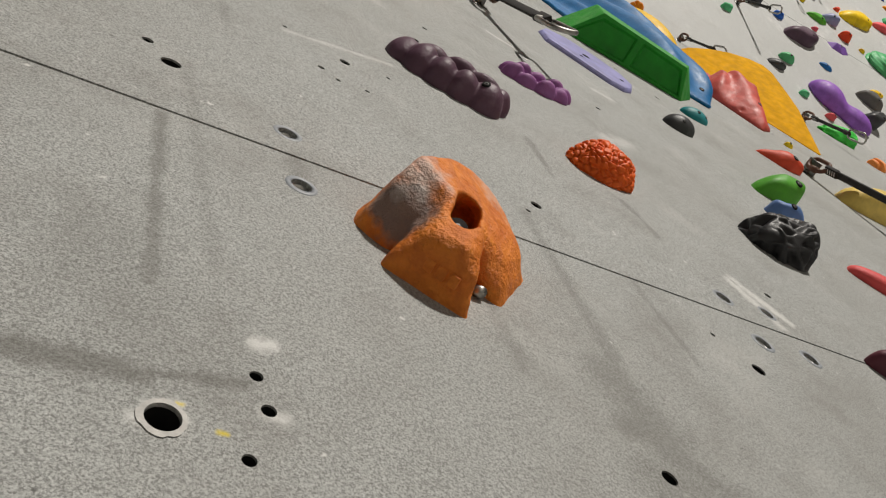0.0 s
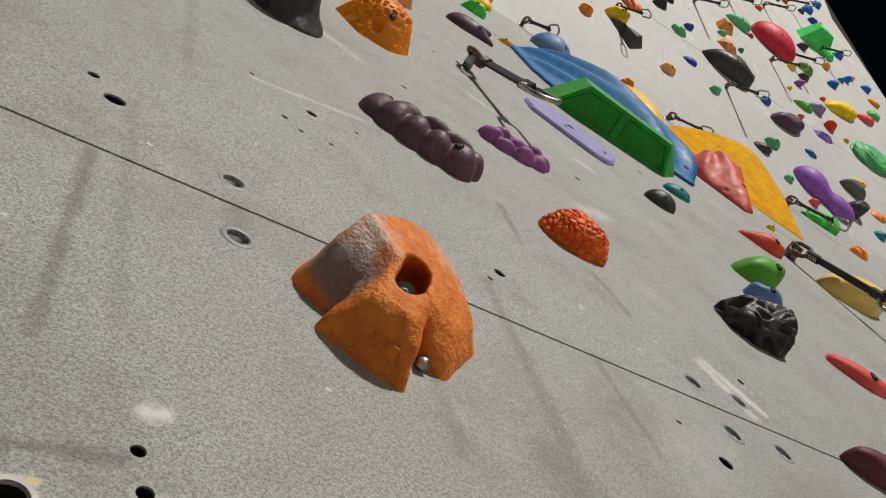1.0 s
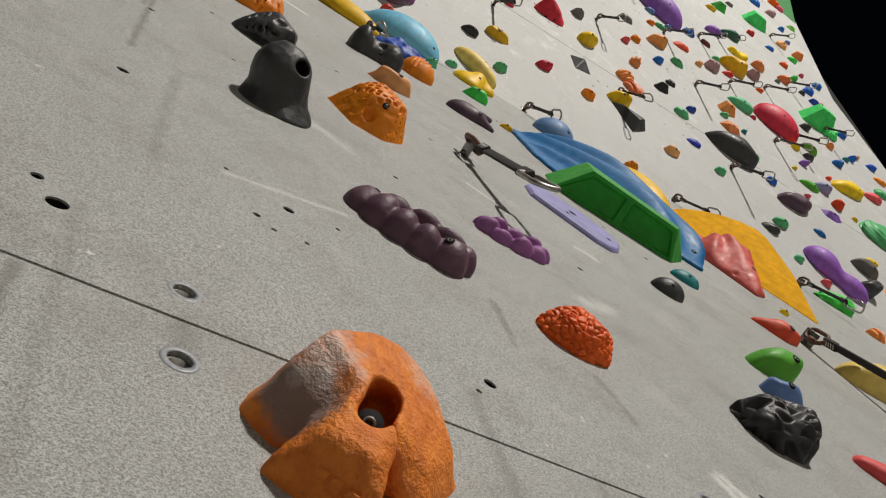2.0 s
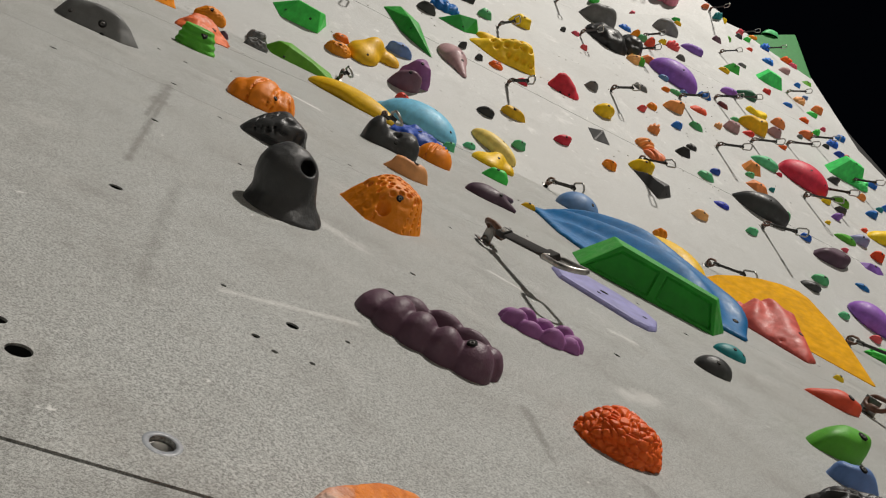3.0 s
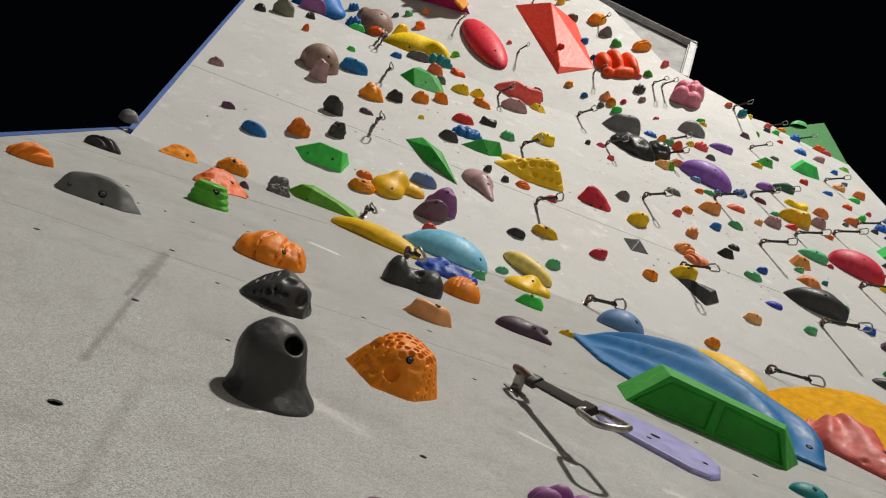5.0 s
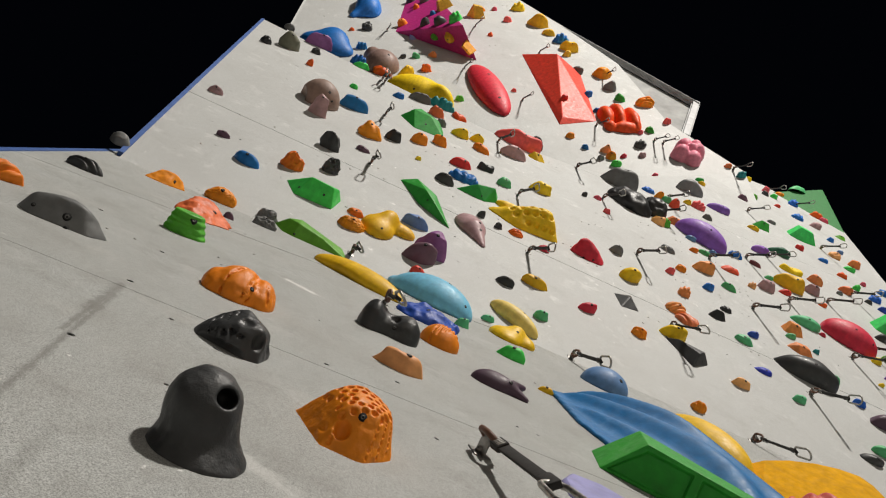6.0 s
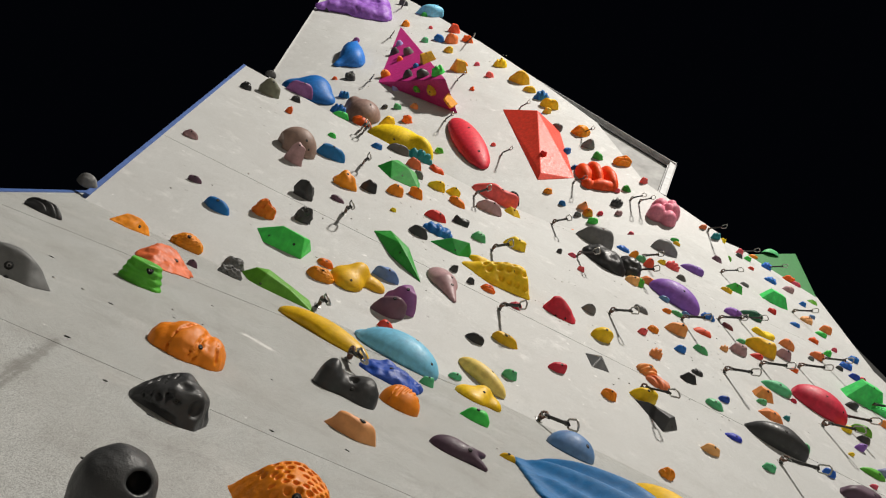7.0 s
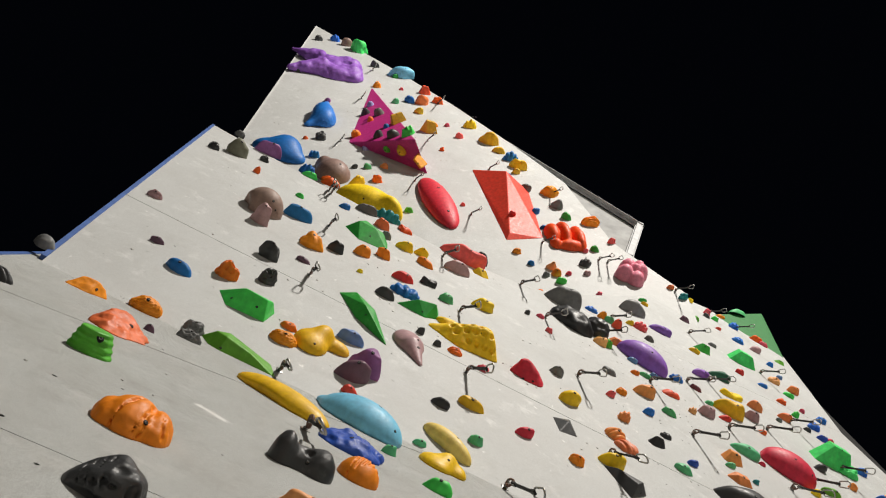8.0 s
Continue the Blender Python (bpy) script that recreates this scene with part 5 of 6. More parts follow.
cast("leaf", "low", -0.203, 2.397, lambda x, y, z: drum(x, y, z) + 0.0018 * np.sin(z * math.tau / 0.019 + 9 * x + 3 * lumpy(x, y, z, 0.03)) * (z < 0.06), (0.08, 0.07, 0.076), "leaf-green layered drum-shaped climbing hold with a flat top", 60, [(0.014, 0.0, 0.011)])
hold("studs", "amber", "mid", -0.198, 3.998, 0.082, 0.057, 0.066)
hold("dome", "azure", "mid", -0.166, 4.571, 0.081, 0.057, 0.057)
hold("pits", "grey", "mid", 0.044, 3.990, 0.055, 0.039, 0.055)
hold("pits", "grey", "low", 0.040, 3.723, 0.055, 0.038, 0.046)
hold("dome", "purple", "low", -0.119, 3.404, 0.025, 0.018, 0.027, fine=0)
volume("leaf", "mid", 0.290, 3.938, [(-0.205, 0.042, 0), (-0.115, -0.081, 0), (0.195, -0.095, 0), (0.158, 0.03, 0), (-0.10, 0.11, 0), (-0.145, 0.04, 0.055), (-0.090, -0.015, 0.070), (0.04, -0.05, 0.052), (-0.08, 0.06, 0.06)], "long leaf-green faceted climbing volume narrowing to one end", [(-0.10, -0.04, 0.006)])
cast("gold", "mid", 0.682, 4.387, blend(0.03, ell((-0.06, -0.04, 0), (0.10, 0.12, 0.075)), ell((-0.01, 0.03, 0), (0.07, 0.10, 0.105), -30), ell((0.09, 0.03, 0), (0.085, 0.06, 0.05), -20)), (0.2, 0.19, 0.12), "golden yellow wave-shaped climbing hold", 50, [(-0.05, -0.09, 0.007)])
hold("studs", "amber", "mid", 0.474, 4.261, 0.078, 0.055, 0.057)
hold("dome", "orange", "mid", 0.492, 4.435, 0.054, 0.038, 0.035)
volume("lime", "mid", 0.234, 4.464, [(-0.165, 0.086, 0), (-0.108, -0.069, 0), (0.115, -0.093, 0), (0.165, 0.08, 0), (-0.02, 0.16, 0), (-0.04, 0.0, 0.108), (0.09, -0.035, 0.105), (0.13, 0.03, 0.08)], "bright green faceted climbing volume with a sharp ridge", [(-0.09, -0.01, 0.007), (0.05, -0.02, 0.007)])
hold("flat", "slate", "mid", 0.869, 4.590, 0.085, 0.043, 0.074)
hold("dome", "purple", "mid", 0.860, 4.169, 0.098, 0.069, 0.105)
hold("flat", "orchid", "mid", 0.947, 4.279, 0.102, 0.061, 0.136)
hold("dome", "red", "mid", 0.866, 4.003, 0.048, 0.033, 0.038)
volume("green", "mid", 0.932, 4.956, [(-0.16, 0.321, 0), (-0.047, 0.014, 0), (0.165, -0.235, 0), (0.115, 0.09, 0), (-0.06, 0.40, 0), (-0.06, 0.28, 0.065), (-0.018, 0.05, 0.090), (0.045, -0.08, 0.068), (0.06, 0.09, 0.07)], "green long kite-shaped faceted climbing volume", [(0.0, 0.02, 0.007)])
hold("chain", "azure", "mid", 1.274, 5.777, 0.124, 0.087, 0.063)
hold("dome", "coal", "mid", 1.096, 5.550, 0.074, 0.052, 0.069)
hold("drop", "red", "mid", 1.301, 6.058, 0.097, 0.058, 0.066)
hold("saddle", "black", "mid", 1.510, 6.214, 0.075, 0.045, 0.077)
volume("green", "mid", 1.359, 5.496, [(-0.161, 0.027, 0), (0.057, -0.023, 0), (0.172, 0.057, 0), (0.20, 0.20, 0), (-0.02, 0.20, 0), (-0.02, 0.05, 0.085), (0.12, 0.08, 0.095)], "green low faceted climbing volume", [(0.03, 0.02, 0.006)])
cast("mauve", "mid", 1.234, 4.801, blend(0.03, ell((0.02, 0.12, 0), (0.11, 0.14, 0.065)), pod((0.03, 0.05, 0.0), (0.078, -0.135, 0.0), 0.08, 0.02)), (0.15, 0.28, 0.08), "dusky mauve fan-shaped climbing hold tapering downward", 48, [(0.05, 0.10, 0.009), (0.055, 0.02, 0.010)])
hold("dome", "coal", "mid", 1.355, 5.155, 0.029, 0.020, 0.049, fine=0)
cheese = blend(0.02, facets([(-0.255, 0.102, 0), (-0.039, -0.086, 0), (0.263, -0.070, 0), (0.29, 0.10, 0), (0.05, 0.28, 0), (-0.10, 0.24, 0), (0.02, 0.05, 0.155), (0.18, 0.03, 0.160), (-0.10, 0.08, 0.085), (0.16, 0.14, 0.14)], 0.010), ell((-0.05, 0.25, 0.0), (0.12, 0.05, 0.05), -15))
cheese_cuts = pits_on(cheese, [(-0.10 + 0.062 * i + 0.031 * (j % 2), -0.045 + 0.052 * j) for i in range(6) for j in range(5)], 0.019, 0.022, 0.2, 0.05)
cast("gold", "mid", 1.684, 5.290, rugged(carve(0.007, cheese, *cheese_cuts), 0.008, 0.05), (0.31, 0.33, 0.19), "large golden yellow cheese-like climbing hold full of pits", 84, [(0.10, 0.10, 0.010)])
hold("dome", "coal", "mid", 1.474, 5.078, 0.031, 0.022, 0.041, fine=0)
hold("groove", "vermilion", "mid", 1.608, 5.085, 0.054, 0.038, 0.038)
hold("dome", "yellow", "mid", 2.013, 6.234, 0.100, 0.070, 0.088)
hold("dome", "mint", "mid", 1.654, 6.012, 0.064, 0.045, 0.066)
cast("red", "mid", 2.179, 5.150, rugged(facets([(-0.115, 0.057, 0), (-0.02, -0.02, 0), (0.112, -0.035, 0), (0.155, 0.10, 0), (-0.03, 0.20, 0), (-0.055, 0.08, 0.120), (0.0, 0.08, 0.115), (0.07, 0.02, 0.070)], 0.012), 0.016, 0.06), (0.17, 0.21, 0.14), "red tapering climbing hold with a chalky top", 50, [(-0.03, 0.0, 0.008), (0.04, 0.0, 0.008)])
hold("dome", "grey", "mid", 2.520, 5.512, 0.058, 0.035, 0.063, fine=0)
hold("dome", "yellow", "mid", 2.492, 5.092, 0.083, 0.066, 0.088)
hold("dome", "yellow", "mid", 1.627, 4.406, 0.089, 0.053, 0.055)
hold("dome", "black", "mid", 1.416, 4.270, 0.060, 0.036, 0.046)
hold("dome", "red", "mid", 1.969, 4.334, 0.060, 0.042, 0.052)
volume("coal", "mid", 2.347, 4.673, [(-0.067, 0.080, 0), (-0.067, -0.101, 0), (0.073, -0.080, 0), (0.086, 0.15, 0), (0.005, 0.0, 0.045)], "black low diamond-shaped pyramid climbing volume")
hold("groove", "orange", "mid", 2.306, 4.264, 0.053, 0.043, 0.049)
hold("groove", "rust", "mid", 2.791, 4.850, 0.081, 0.065, 0.060)
hold("groove", "rust", "mid", 2.840, 4.741, 0.090, 0.072, 0.046)
hold("gem", "black", "mid", 3.210, 5.020, 0.077, 0.046, 0.063)
hold("groove", "black", "mid", 3.374, 5.217, 0.050, 0.030, 0.035, fine=0)
hold("dome", "yellow", "mid", 2.595, 4.425, 0.090, 0.063, 0.080)
volume("coal", "mid", 2.638, 4.242, [(-0.105, 0.145, 0), (-0.012, -0.143, 0), (0.140, -0.040, 0), (0.03, 0.10, 0), (-0.05, 0.08, 0.045), (0.022, -0.08, 0.072), (0.075, -0.035, 0.072)], "dark grey wedge-shaped climbing volume", [(0.07, -0.06, 0.006)])
hold("dome", "mint", "mid", 3.311, 4.772, 0.070, 0.049, 0.046)
hold("dome", "navy", "mid", 3.481, 4.936, 0.052, 0.036, 0.041, fine=0)
hold("dome", "navy", "mid", 3.294, 4.407, 0.060, 0.042, 0.029)
hold("flat", "peach", "mid", 2.969, 4.093, 0.064, 0.038, 0.052)
hold("dome", "mint", "mid", 3.440, 4.185, 0.054, 0.038, 0.043, fine=0)
hold("dome", "coal", "mid", 3.722, 4.601, 0.222, 0.133, 0.130)
hold("gem", "rust", "mid", 4.044, 5.322, 0.104, 0.073, 0.077)
hold("gem", "rust", "mid", 3.940, 5.014, 0.120, 0.084, 0.049)
hold("dome", "mint", "mid", 4.324, 5.603, 0.132, 0.079, 0.074)
hold("dome", "mint", "mid", 3.953, 5.195, 0.051, 0.030, 0.038, fine=0)
cast("red", "mid", 4.755, 5.603, carve(0.012, ell((0.02, 0.02, 0), (0.25, 0.17, 0.16), -30), ell((-0.27, 0.20, 0.10), (0.12, 0.2, 0.2), -30)), (0.34, 0.34, 0.17), "large smooth red half-barrel climbing hold", 56, [(-0.02, 0.06, 0.009), (0.13, -0.05, 0.009)])
hold("dome", "blue", "mid", 4.101, 4.457, 0.052, 0.036, 0.046, fine=0)
hold("groove", "rust", "mid", 2.996, 5.203, 0.055, 0.044, 0.069, fine=0)
hold("dome", "blue", "mid", 3.357, 5.529, 0.053, 0.037, 0.052, fine=0)
hold("dome", "mint", "mid", 3.638, 5.726, 0.065, 0.045, 0.049, fine=0)
hold("lobes", "red", "mid", 3.885, 6.215, 0.094, 0.066, 0.041)
hold("flat", "rust", "mid", 3.491, 5.912, 0.104, 0.062, 0.094)
hold("dome", "maroon", "mid", 4.407, 6.692, 0.067, 0.040, 0.038, fine=0)
hold("dome", "rose", "mid", 3.012, 5.552, 0.044, 0.031, 0.046, fine=0)
hold("groove", "orange", "mid", 3.175, 5.709, 0.049, 0.035, 0.049, fine=0)
hold("dome", "grey", "mid", 3.190, 6.061, 0.070, 0.049, 0.043)
hold("dome", "orange", "mid", 3.565, 6.339, 0.048, 0.034, 0.038, fine=0)
hold("dome", "mint", "mid", 3.692, 6.391, 0.064, 0.045, 0.038, fine=0)
hold("dome", "slate", "mid", 3.817, 6.468, 0.048, 0.033, 0.043, fine=0)
hold("chain", "azure", "mid", 4.175, 6.704, 0.073, 0.051, 0.060, fine=0)
cast("violet", "mid", 3.816, 6.751, ell((0, 0.03, 0), (0.27, 0.15, 0.17), -38), (0.3, 0.28, 0.19), "large smooth violet rounded climbing hold", 46, [(0.0, 0.05, 0.010)])
hold("dome", "slate", "mid", 3.662, 6.652, 0.054, 0.038, 0.041, fine=0)
hold("flat", "violet", "mid", 4.758, 7.220, 0.126, 0.076, 0.069)
hold("drop", "bottle", "mid", 5.132, 7.444, 0.128, 0.077, 0.083)
hold("dome", "yellow", "mid", 5.070, 8.062, 0.072, 0.043, 0.049, fine=0)
hold("gem", "green", "mid", 5.311, 8.284, 0.130, 0.078, 0.091)
hold("dome", "grey", "mid", 5.718, 8.762, 0.060, 0.036, 0.041, fine=0)
hold("flat", "violet", "mid", 4.694, 8.227, 0.148, 0.089, 0.083)
hold("dome", "rose", "mid", 4.277, 7.941, 0.086, 0.060, 0.063, fine=0)
hold("drop", "yellow", "mid", 4.657, 6.406, 0.159, 0.096, 0.127)
hold("saddle", "yellow", "mid", 4.984, 6.987, 0.141, 0.071, 0.069)
hold("dome", "mauve", "mid", 4.221, 6.106, 0.086, 0.060, 0.091)
hold("groove", "peach", "mid", 4.015, 6.010, 0.043, 0.030, 0.052, fine=0)
hold("dome", "mint", "mid", 4.421, 6.444, 0.051, 0.036, 0.035, fine=0)
hold("dome", "rust", "mid", 5.255, 6.945, 0.088, 0.053, 0.080, fine=0)
hold("flat", "mauve", "mid", 4.986, 6.551, 0.089, 0.053, 0.083)
hold("dome", "red", "mid", 4.479, 6.208, 0.069, 0.041, 0.041, fine=0)
hold("gem", "lime", "mid", 6.085, 8.623, 0.224, 0.135, 0.141)
hold("lobes", "red", "mid", 5.733, 8.065, 0.063, 0.044, 0.057, fine=0)
hold("dome", "blue", "mid", 6.001, 7.964, 0.068, 0.048, 0.041, fine=0)
hold("groove", "peach", "mid", 6.441, 8.399, 0.092, 0.065, 0.071, fine=0)
hold("dome", "slate", "mid", 6.763, 8.746, 0.055, 0.038, 0.043, fine=0, bolt=False)
hold("gem", "leaf", "mid", 7.368, 9.664, 0.097, 0.068, 0.049, fine=0)
hold("dome", "blue", "mid", 6.893, 9.199, 0.052, 0.036, 0.057, fine=0, bolt=False)
hold("dome", "coral", "mid", 6.709, 8.339, 0.096, 0.067, 0.085, fine=0)
hold("dome", "lime", "mid", 6.451, 8.065, 0.073, 0.051, 0.052, fine=0)
hold("lobes", "vermilion", "mid", 6.053, 7.637, 0.068, 0.047, 0.055, fine=0)
hold("dome", "grey", "mid", 5.542, 6.906, 0.039, 0.028, 0.038, fine=0, bolt=False)
hold("drop", "coral", "mid", 5.720, 7.040, 0.077, 0.054, 0.080, fine=0)
hold("chain", "lime", "mid", 6.046, 7.339, 0.047, 0.033, 0.066, fine=0, bolt=False)
hold("dome", "rose", "mid", 6.355, 7.639, 0.039, 0.027, 0.043, fine=0, bolt=False)
hold("chain", "blue", "mid", 6.588, 7.592, 0.070, 0.049, 0.066, fine=0)
hold("chain", "blue", "mid", 6.199, 7.201, 0.077, 0.054, 0.071, fine=0)
hold("dome", "coal", "mid", 5.996, 7.021, 0.044, 0.031, 0.041, fine=0, bolt=False)
hold("gem", "purple", "mid", 5.623, 9.436, 0.086, 0.060, 0.063, fine=0)
hold("dome", "leaf", "mid", 5.969, 9.797, 0.072, 0.050, 0.066, fine=0)
hold("dome", "coal", "mid", 6.494, 10.413, 0.058, 0.041, 0.057, fine=0, bolt=False)
hold("dome", "red", "mid", 6.450, 9.941, 0.051, 0.035, 0.043, fine=0, bolt=False)
hold("dome", "orange", "mid", 7.026, 10.897, 0.079, 0.055, 0.052, fine=0)
hold("chain", "blue", "mid", 7.078, 10.565, 0.088, 0.061, 0.091, fine=0)
hold("chain", "blue", "mid", 6.672, 9.730, 0.095, 0.067, 0.069, fine=0)
hold("dome", "vermilion", "mid", 7.398, 10.423, 0.100, 0.070, 0.080, fine=0)
hold("dome", "rose", "mid", 7.516, 10.351, 0.080, 0.056, 0.055, fine=0)
hold("dome", "mauve", "mid", 6.950, 9.665, 0.099, 0.069, 0.080, fine=0)
hold("dome", "lime", "mid", 6.674, 10.472, 0.057, 0.040, 0.066, fine=0, bolt=False)
hold("dome", "stone", "mid", 4.278, 7.650, 0.063, 0.044, 0.052, fine=0)
hold("dome", "peach", "mid", 3.384, 6.897, 0.063, 0.038, 0.052, fine=0)
hold("lobes", "peach", "mid", 3.337, 6.737, 0.075, 0.052, 0.066)
hold("dome", "leaf", "mid", 3.422, 6.751, 0.058, 0.041, 0.069, fine=0)
hold("gem", "rust", "mid", 3.593, 6.963, 0.106, 0.064, 0.063)
hold("dome", "rose", "mid", 2.682, 6.713, 0.040, 0.028, 0.035, fine=0)
hold("dome", "coal", "mid", 2.535, 6.639, 0.030, 0.021, 0.041, fine=0, bolt=False)
hold("dome", "rose", "mid", 2.699, 6.409, 0.035, 0.024, 0.041, fine=0, bolt=False)
hold("groove", "red", "mid", 1.805, 4.999, 0.045, 0.027, 0.041, fine=0)
hold("dome", "yellow", "mid", 4.909, 5.380, 0.050, 0.035, 0.052, fine=0)
hold("drop", "leaf", "mid", 5.194, 5.507, 0.092, 0.055, 0.060)
hold("dome", "violet", "mid", 4.857, 5.120, 0.049, 0.035, 0.060, fine=0)
hold("dome", "coal", "mid", 5.047, 5.318, 0.062, 0.043, 0.049, fine=0)
hold("dome", "mint", "mid", 4.034, 4.684, 0.045, 0.032, 0.046, fine=0)
hold("dome", "coal", "mid", 5.410, 6.004, 0.069, 0.049, 0.060, fine=0)
hold("dome", "red", "mid", 4.455, 5.513, 0.031, 0.022, 0.029, fine=0, bolt=False)
hold("dome", "teal", "mid", 4.134, 5.090, 0.028, 0.020, 0.035, fine=0, bolt=False)
hold("dome", "yellow", "mid", 4.643, 4.941, 0.028, 0.020, 0.029, fine=0, bolt=False)
hold("dome", "navy", "mid", 6.113, 6.929, 0.062, 0.043, 0.055, fine=0)
hold("dome", "rose", "mid", 6.266, 6.980, 0.054, 0.038, 0.043, fine=0)
hold("dome", "vermilion", "mid", 4.948, 6.295, 0.046, 0.032, 0.035, fine=0)
cast("brown", "mid", 0.091, 6.199, carve(0.02, ell((0, 0, 0), (0.16, 0.14, 0.18)), ell((-0.16, -0.06, 0.02), (0.06, 0.1, 0.07))), (0.19, 0.17, 0.21), "brown rounded climbing hold with two bolt holes", 46, [(0.05, 0.0, 0.010), (0.09, -0.05, 0.008)])
hold("dome", "mauve", "mid", 0.115, 5.899, 0.073, 0.044, 0.147)
hold("dome", "azure", "mid", 0.371, 6.406, 0.124, 0.074, 0.099)
hold("lobes", "orange", "mid", 0.506, 5.890, 0.105, 0.073, 0.111)
hold("dome", "black", "mid", 0.697, 6.019, 0.065, 0.045, 0.080)
hold("lobes", "coal", "mid", 0.262, 5.325, 0.083, 0.058, 0.113)
hold("pits", "coal", "mid", 0.296, 4.918, 0.059, 0.041, 0.088)
hold("pits", "orange", "mid", 0.070, 4.755, 0.068, 0.047, 0.099)
hold("dome", "purple", "mid", 0.484, 5.518, 0.054, 0.033, 0.035)
hold("dome", "lime", "mid", 0.332, 6.989, 0.041, 0.028, 0.035, fine=0)
hold("dome", "azure", "mid", 0.752, 7.290, 0.055, 0.039, 0.049, fine=0)
volume("green", "mid", 0.980, 6.677, [(-0.209, 0.086, 0), (-0.088, -0.121, 0), (0.181, -0.095, 0), (0.195, 0.12, 0), (-0.10, 0.26, 0), (-0.12, 0.08, 0.10), (0.03, 0.02, 0.11), (0.11, 0.06, 0.09), (-0.06, 0.14, 0.11)], "dark green boat-shaped faceted climbing volume", [(0.0, -0.02, 0.008)])
hold("dome", "coral", "mid", 1.128, 7.212, 0.078, 0.055, 0.088)
hold("dome", "grey", "mid", 1.149, 6.954, 0.054, 0.032, 0.060, fine=0)
hold("dome", "orange", "mid", 0.914, 6.208, 0.072, 0.051, 0.083)
hold("dome", "orange", "mid", 1.115, 6.384, 0.066, 0.046, 0.085)
hold("dome", "yellow", "mid", 1.342, 6.868, 0.085, 0.051, 0.077)
hold("dome", "yellow", "mid", 1.496, 6.918, 0.070, 0.042, 0.071)
hold("dome", "orange", "mid", 1.514, 6.688, 0.085, 0.060, 0.063)
hold("dome", "stone", "mid", 0.966, 7.479, 0.120, 0.048, 0.080)
hold("chain", "teal", "mid", 1.185, 7.570, 0.143, 0.057, 0.102)
hold("lobes", "vermilion", "mid", 1.366, 7.441, 0.080, 0.056, 0.057)
hold("dome", "yellow", "mid", 0.909, 5.803, 0.026, 0.018, 0.027, fine=0, bolt=False)
hold("flat", "rose", "mid", 2.006, 7.383, 0.240, 0.120, 0.147)
hold("dome", "coal", "mid", 2.212, 7.577, 0.082, 0.049, 0.108)
hold("flat", "mauve", "mid", 1.881, 6.913, 0.129, 0.064, 0.102)
hold("gem", "yellow", "mid", 2.155, 7.178, 0.096, 0.058, 0.063)
hold("dome", "purple", "mid", -0.364, 4.815, 0.044, 0.026, 0.035, fine=0)
hold("groove", "mauve", "mid", -0.559, 5.500, 0.051, 0.031, 0.046)
hold("dome", "vermilion", "mid", -0.084, 7.116, 0.032, 0.022, 0.057, fine=0, bolt=False)
hold("dome", "olive", "mid", -0.308, 7.402, 0.107, 0.075, 0.136)
hold("groove", "black", "mid", -0.501, 7.248, 0.051, 0.036, 0.066, fine=0)
hold("groove", "black", "mid", -0.080, 7.600, 0.044, 0.031, 0.057, fine=0)
hold("flat", "orchid", "mid", -0.064, 7.934, 0.147, 0.073, 0.122)
hold("chain", "azure", "mid", 0.327, 7.863, 0.082, 0.049, 0.105)
hold("dome", "lime", "mid", 0.359, 7.803, 0.081, 0.041, 0.057)
hold("lobes", "vermilion", "mid", 0.563, 7.876, 0.110, 0.066, 0.080)
cast("black", "mid", 3.069, 6.913, rugged(ell((0.02, 0.02, 0), (0.24, 0.15, 0.15), -35), 0.045, 0.10), (0.29, 0.26, 0.2), "black jagged rock-like climbing hold", 56, [(0.0, 0.0, 0.010)])
cast("black", "mid", 3.365, 6.998, rugged(ell((0, 0, 0), (0.15, 0.13, 0.16), -35), 0.04, 0.07), (0.2, 0.2, 0.2), "black craggy climbing hold with deep folds", 50)
hold("chain", "blue", "mid", 3.584, 7.750, 0.080, 0.048, 0.046, fine=0)
hold("dome", "amber", "mid", 3.675, 7.655, 0.054, 0.033, 0.077, fine=0)
hold("dome", "mint", "mid", 3.759, 7.635, 0.060, 0.036, 0.069, fine=0)
hold("dome", "red", "mid", 3.812, 7.523, 0.061, 0.043, 0.099, fine=0)
hold("dome", "yellow", "mid", 4.139, 7.937, 0.051, 0.036, 0.052, fine=0)
hold("groove", "rose", "mid", 4.281, 7.937, 0.093, 0.056, 0.083)
hold("pits", "lime", "mid", 5.895, 6.212, 0.120, 0.072, 0.085)
hold("chain", "blue", "mid", 6.227, 6.412, 0.065, 0.046, 0.069, fine=0)
hold("dome", "coral", "mid", 5.686, 5.885, 0.045, 0.031, 0.060, fine=0, bolt=False)
hold("flat", "grey", "mid", 4.437, 8.523, 0.196, 0.118, 0.141)
hold("dome", "grey", "mid", 3.151, 7.492, 0.196, 0.118, 0.186)
hold("dome", "amber", "mid", 3.222, 7.832, 0.067, 0.040, 0.069, fine=0)
hold("dome", "lime", "top", 4.104, 10.133, 0.091, 0.055, 0.088, fine=0)
cast("azure", "top", 0.013, 12.506, blend(0.1, ell((0.0, 0.0, 0), (0.45, 0.24, 0.20), -30), ell((0.10, 0.10, 0), (0.26, 0.26, 0.26))), (0.55, 0.45, 0.32), "large smooth blue fin-shaped climbing hold", 48)
cast("brown", "top", 0.839, 12.075, blend(0.08, ell((0.02, 0.0, 0), (0.27, 0.26, 0.26)), ell((-0.1, 0.22, 0), (0.14, 0.14, 0.2))), (0.36, 0.42, 0.34), "large brown rounded climbing hold with a knob", 48, [(0.1, 0.1, 0.016)])
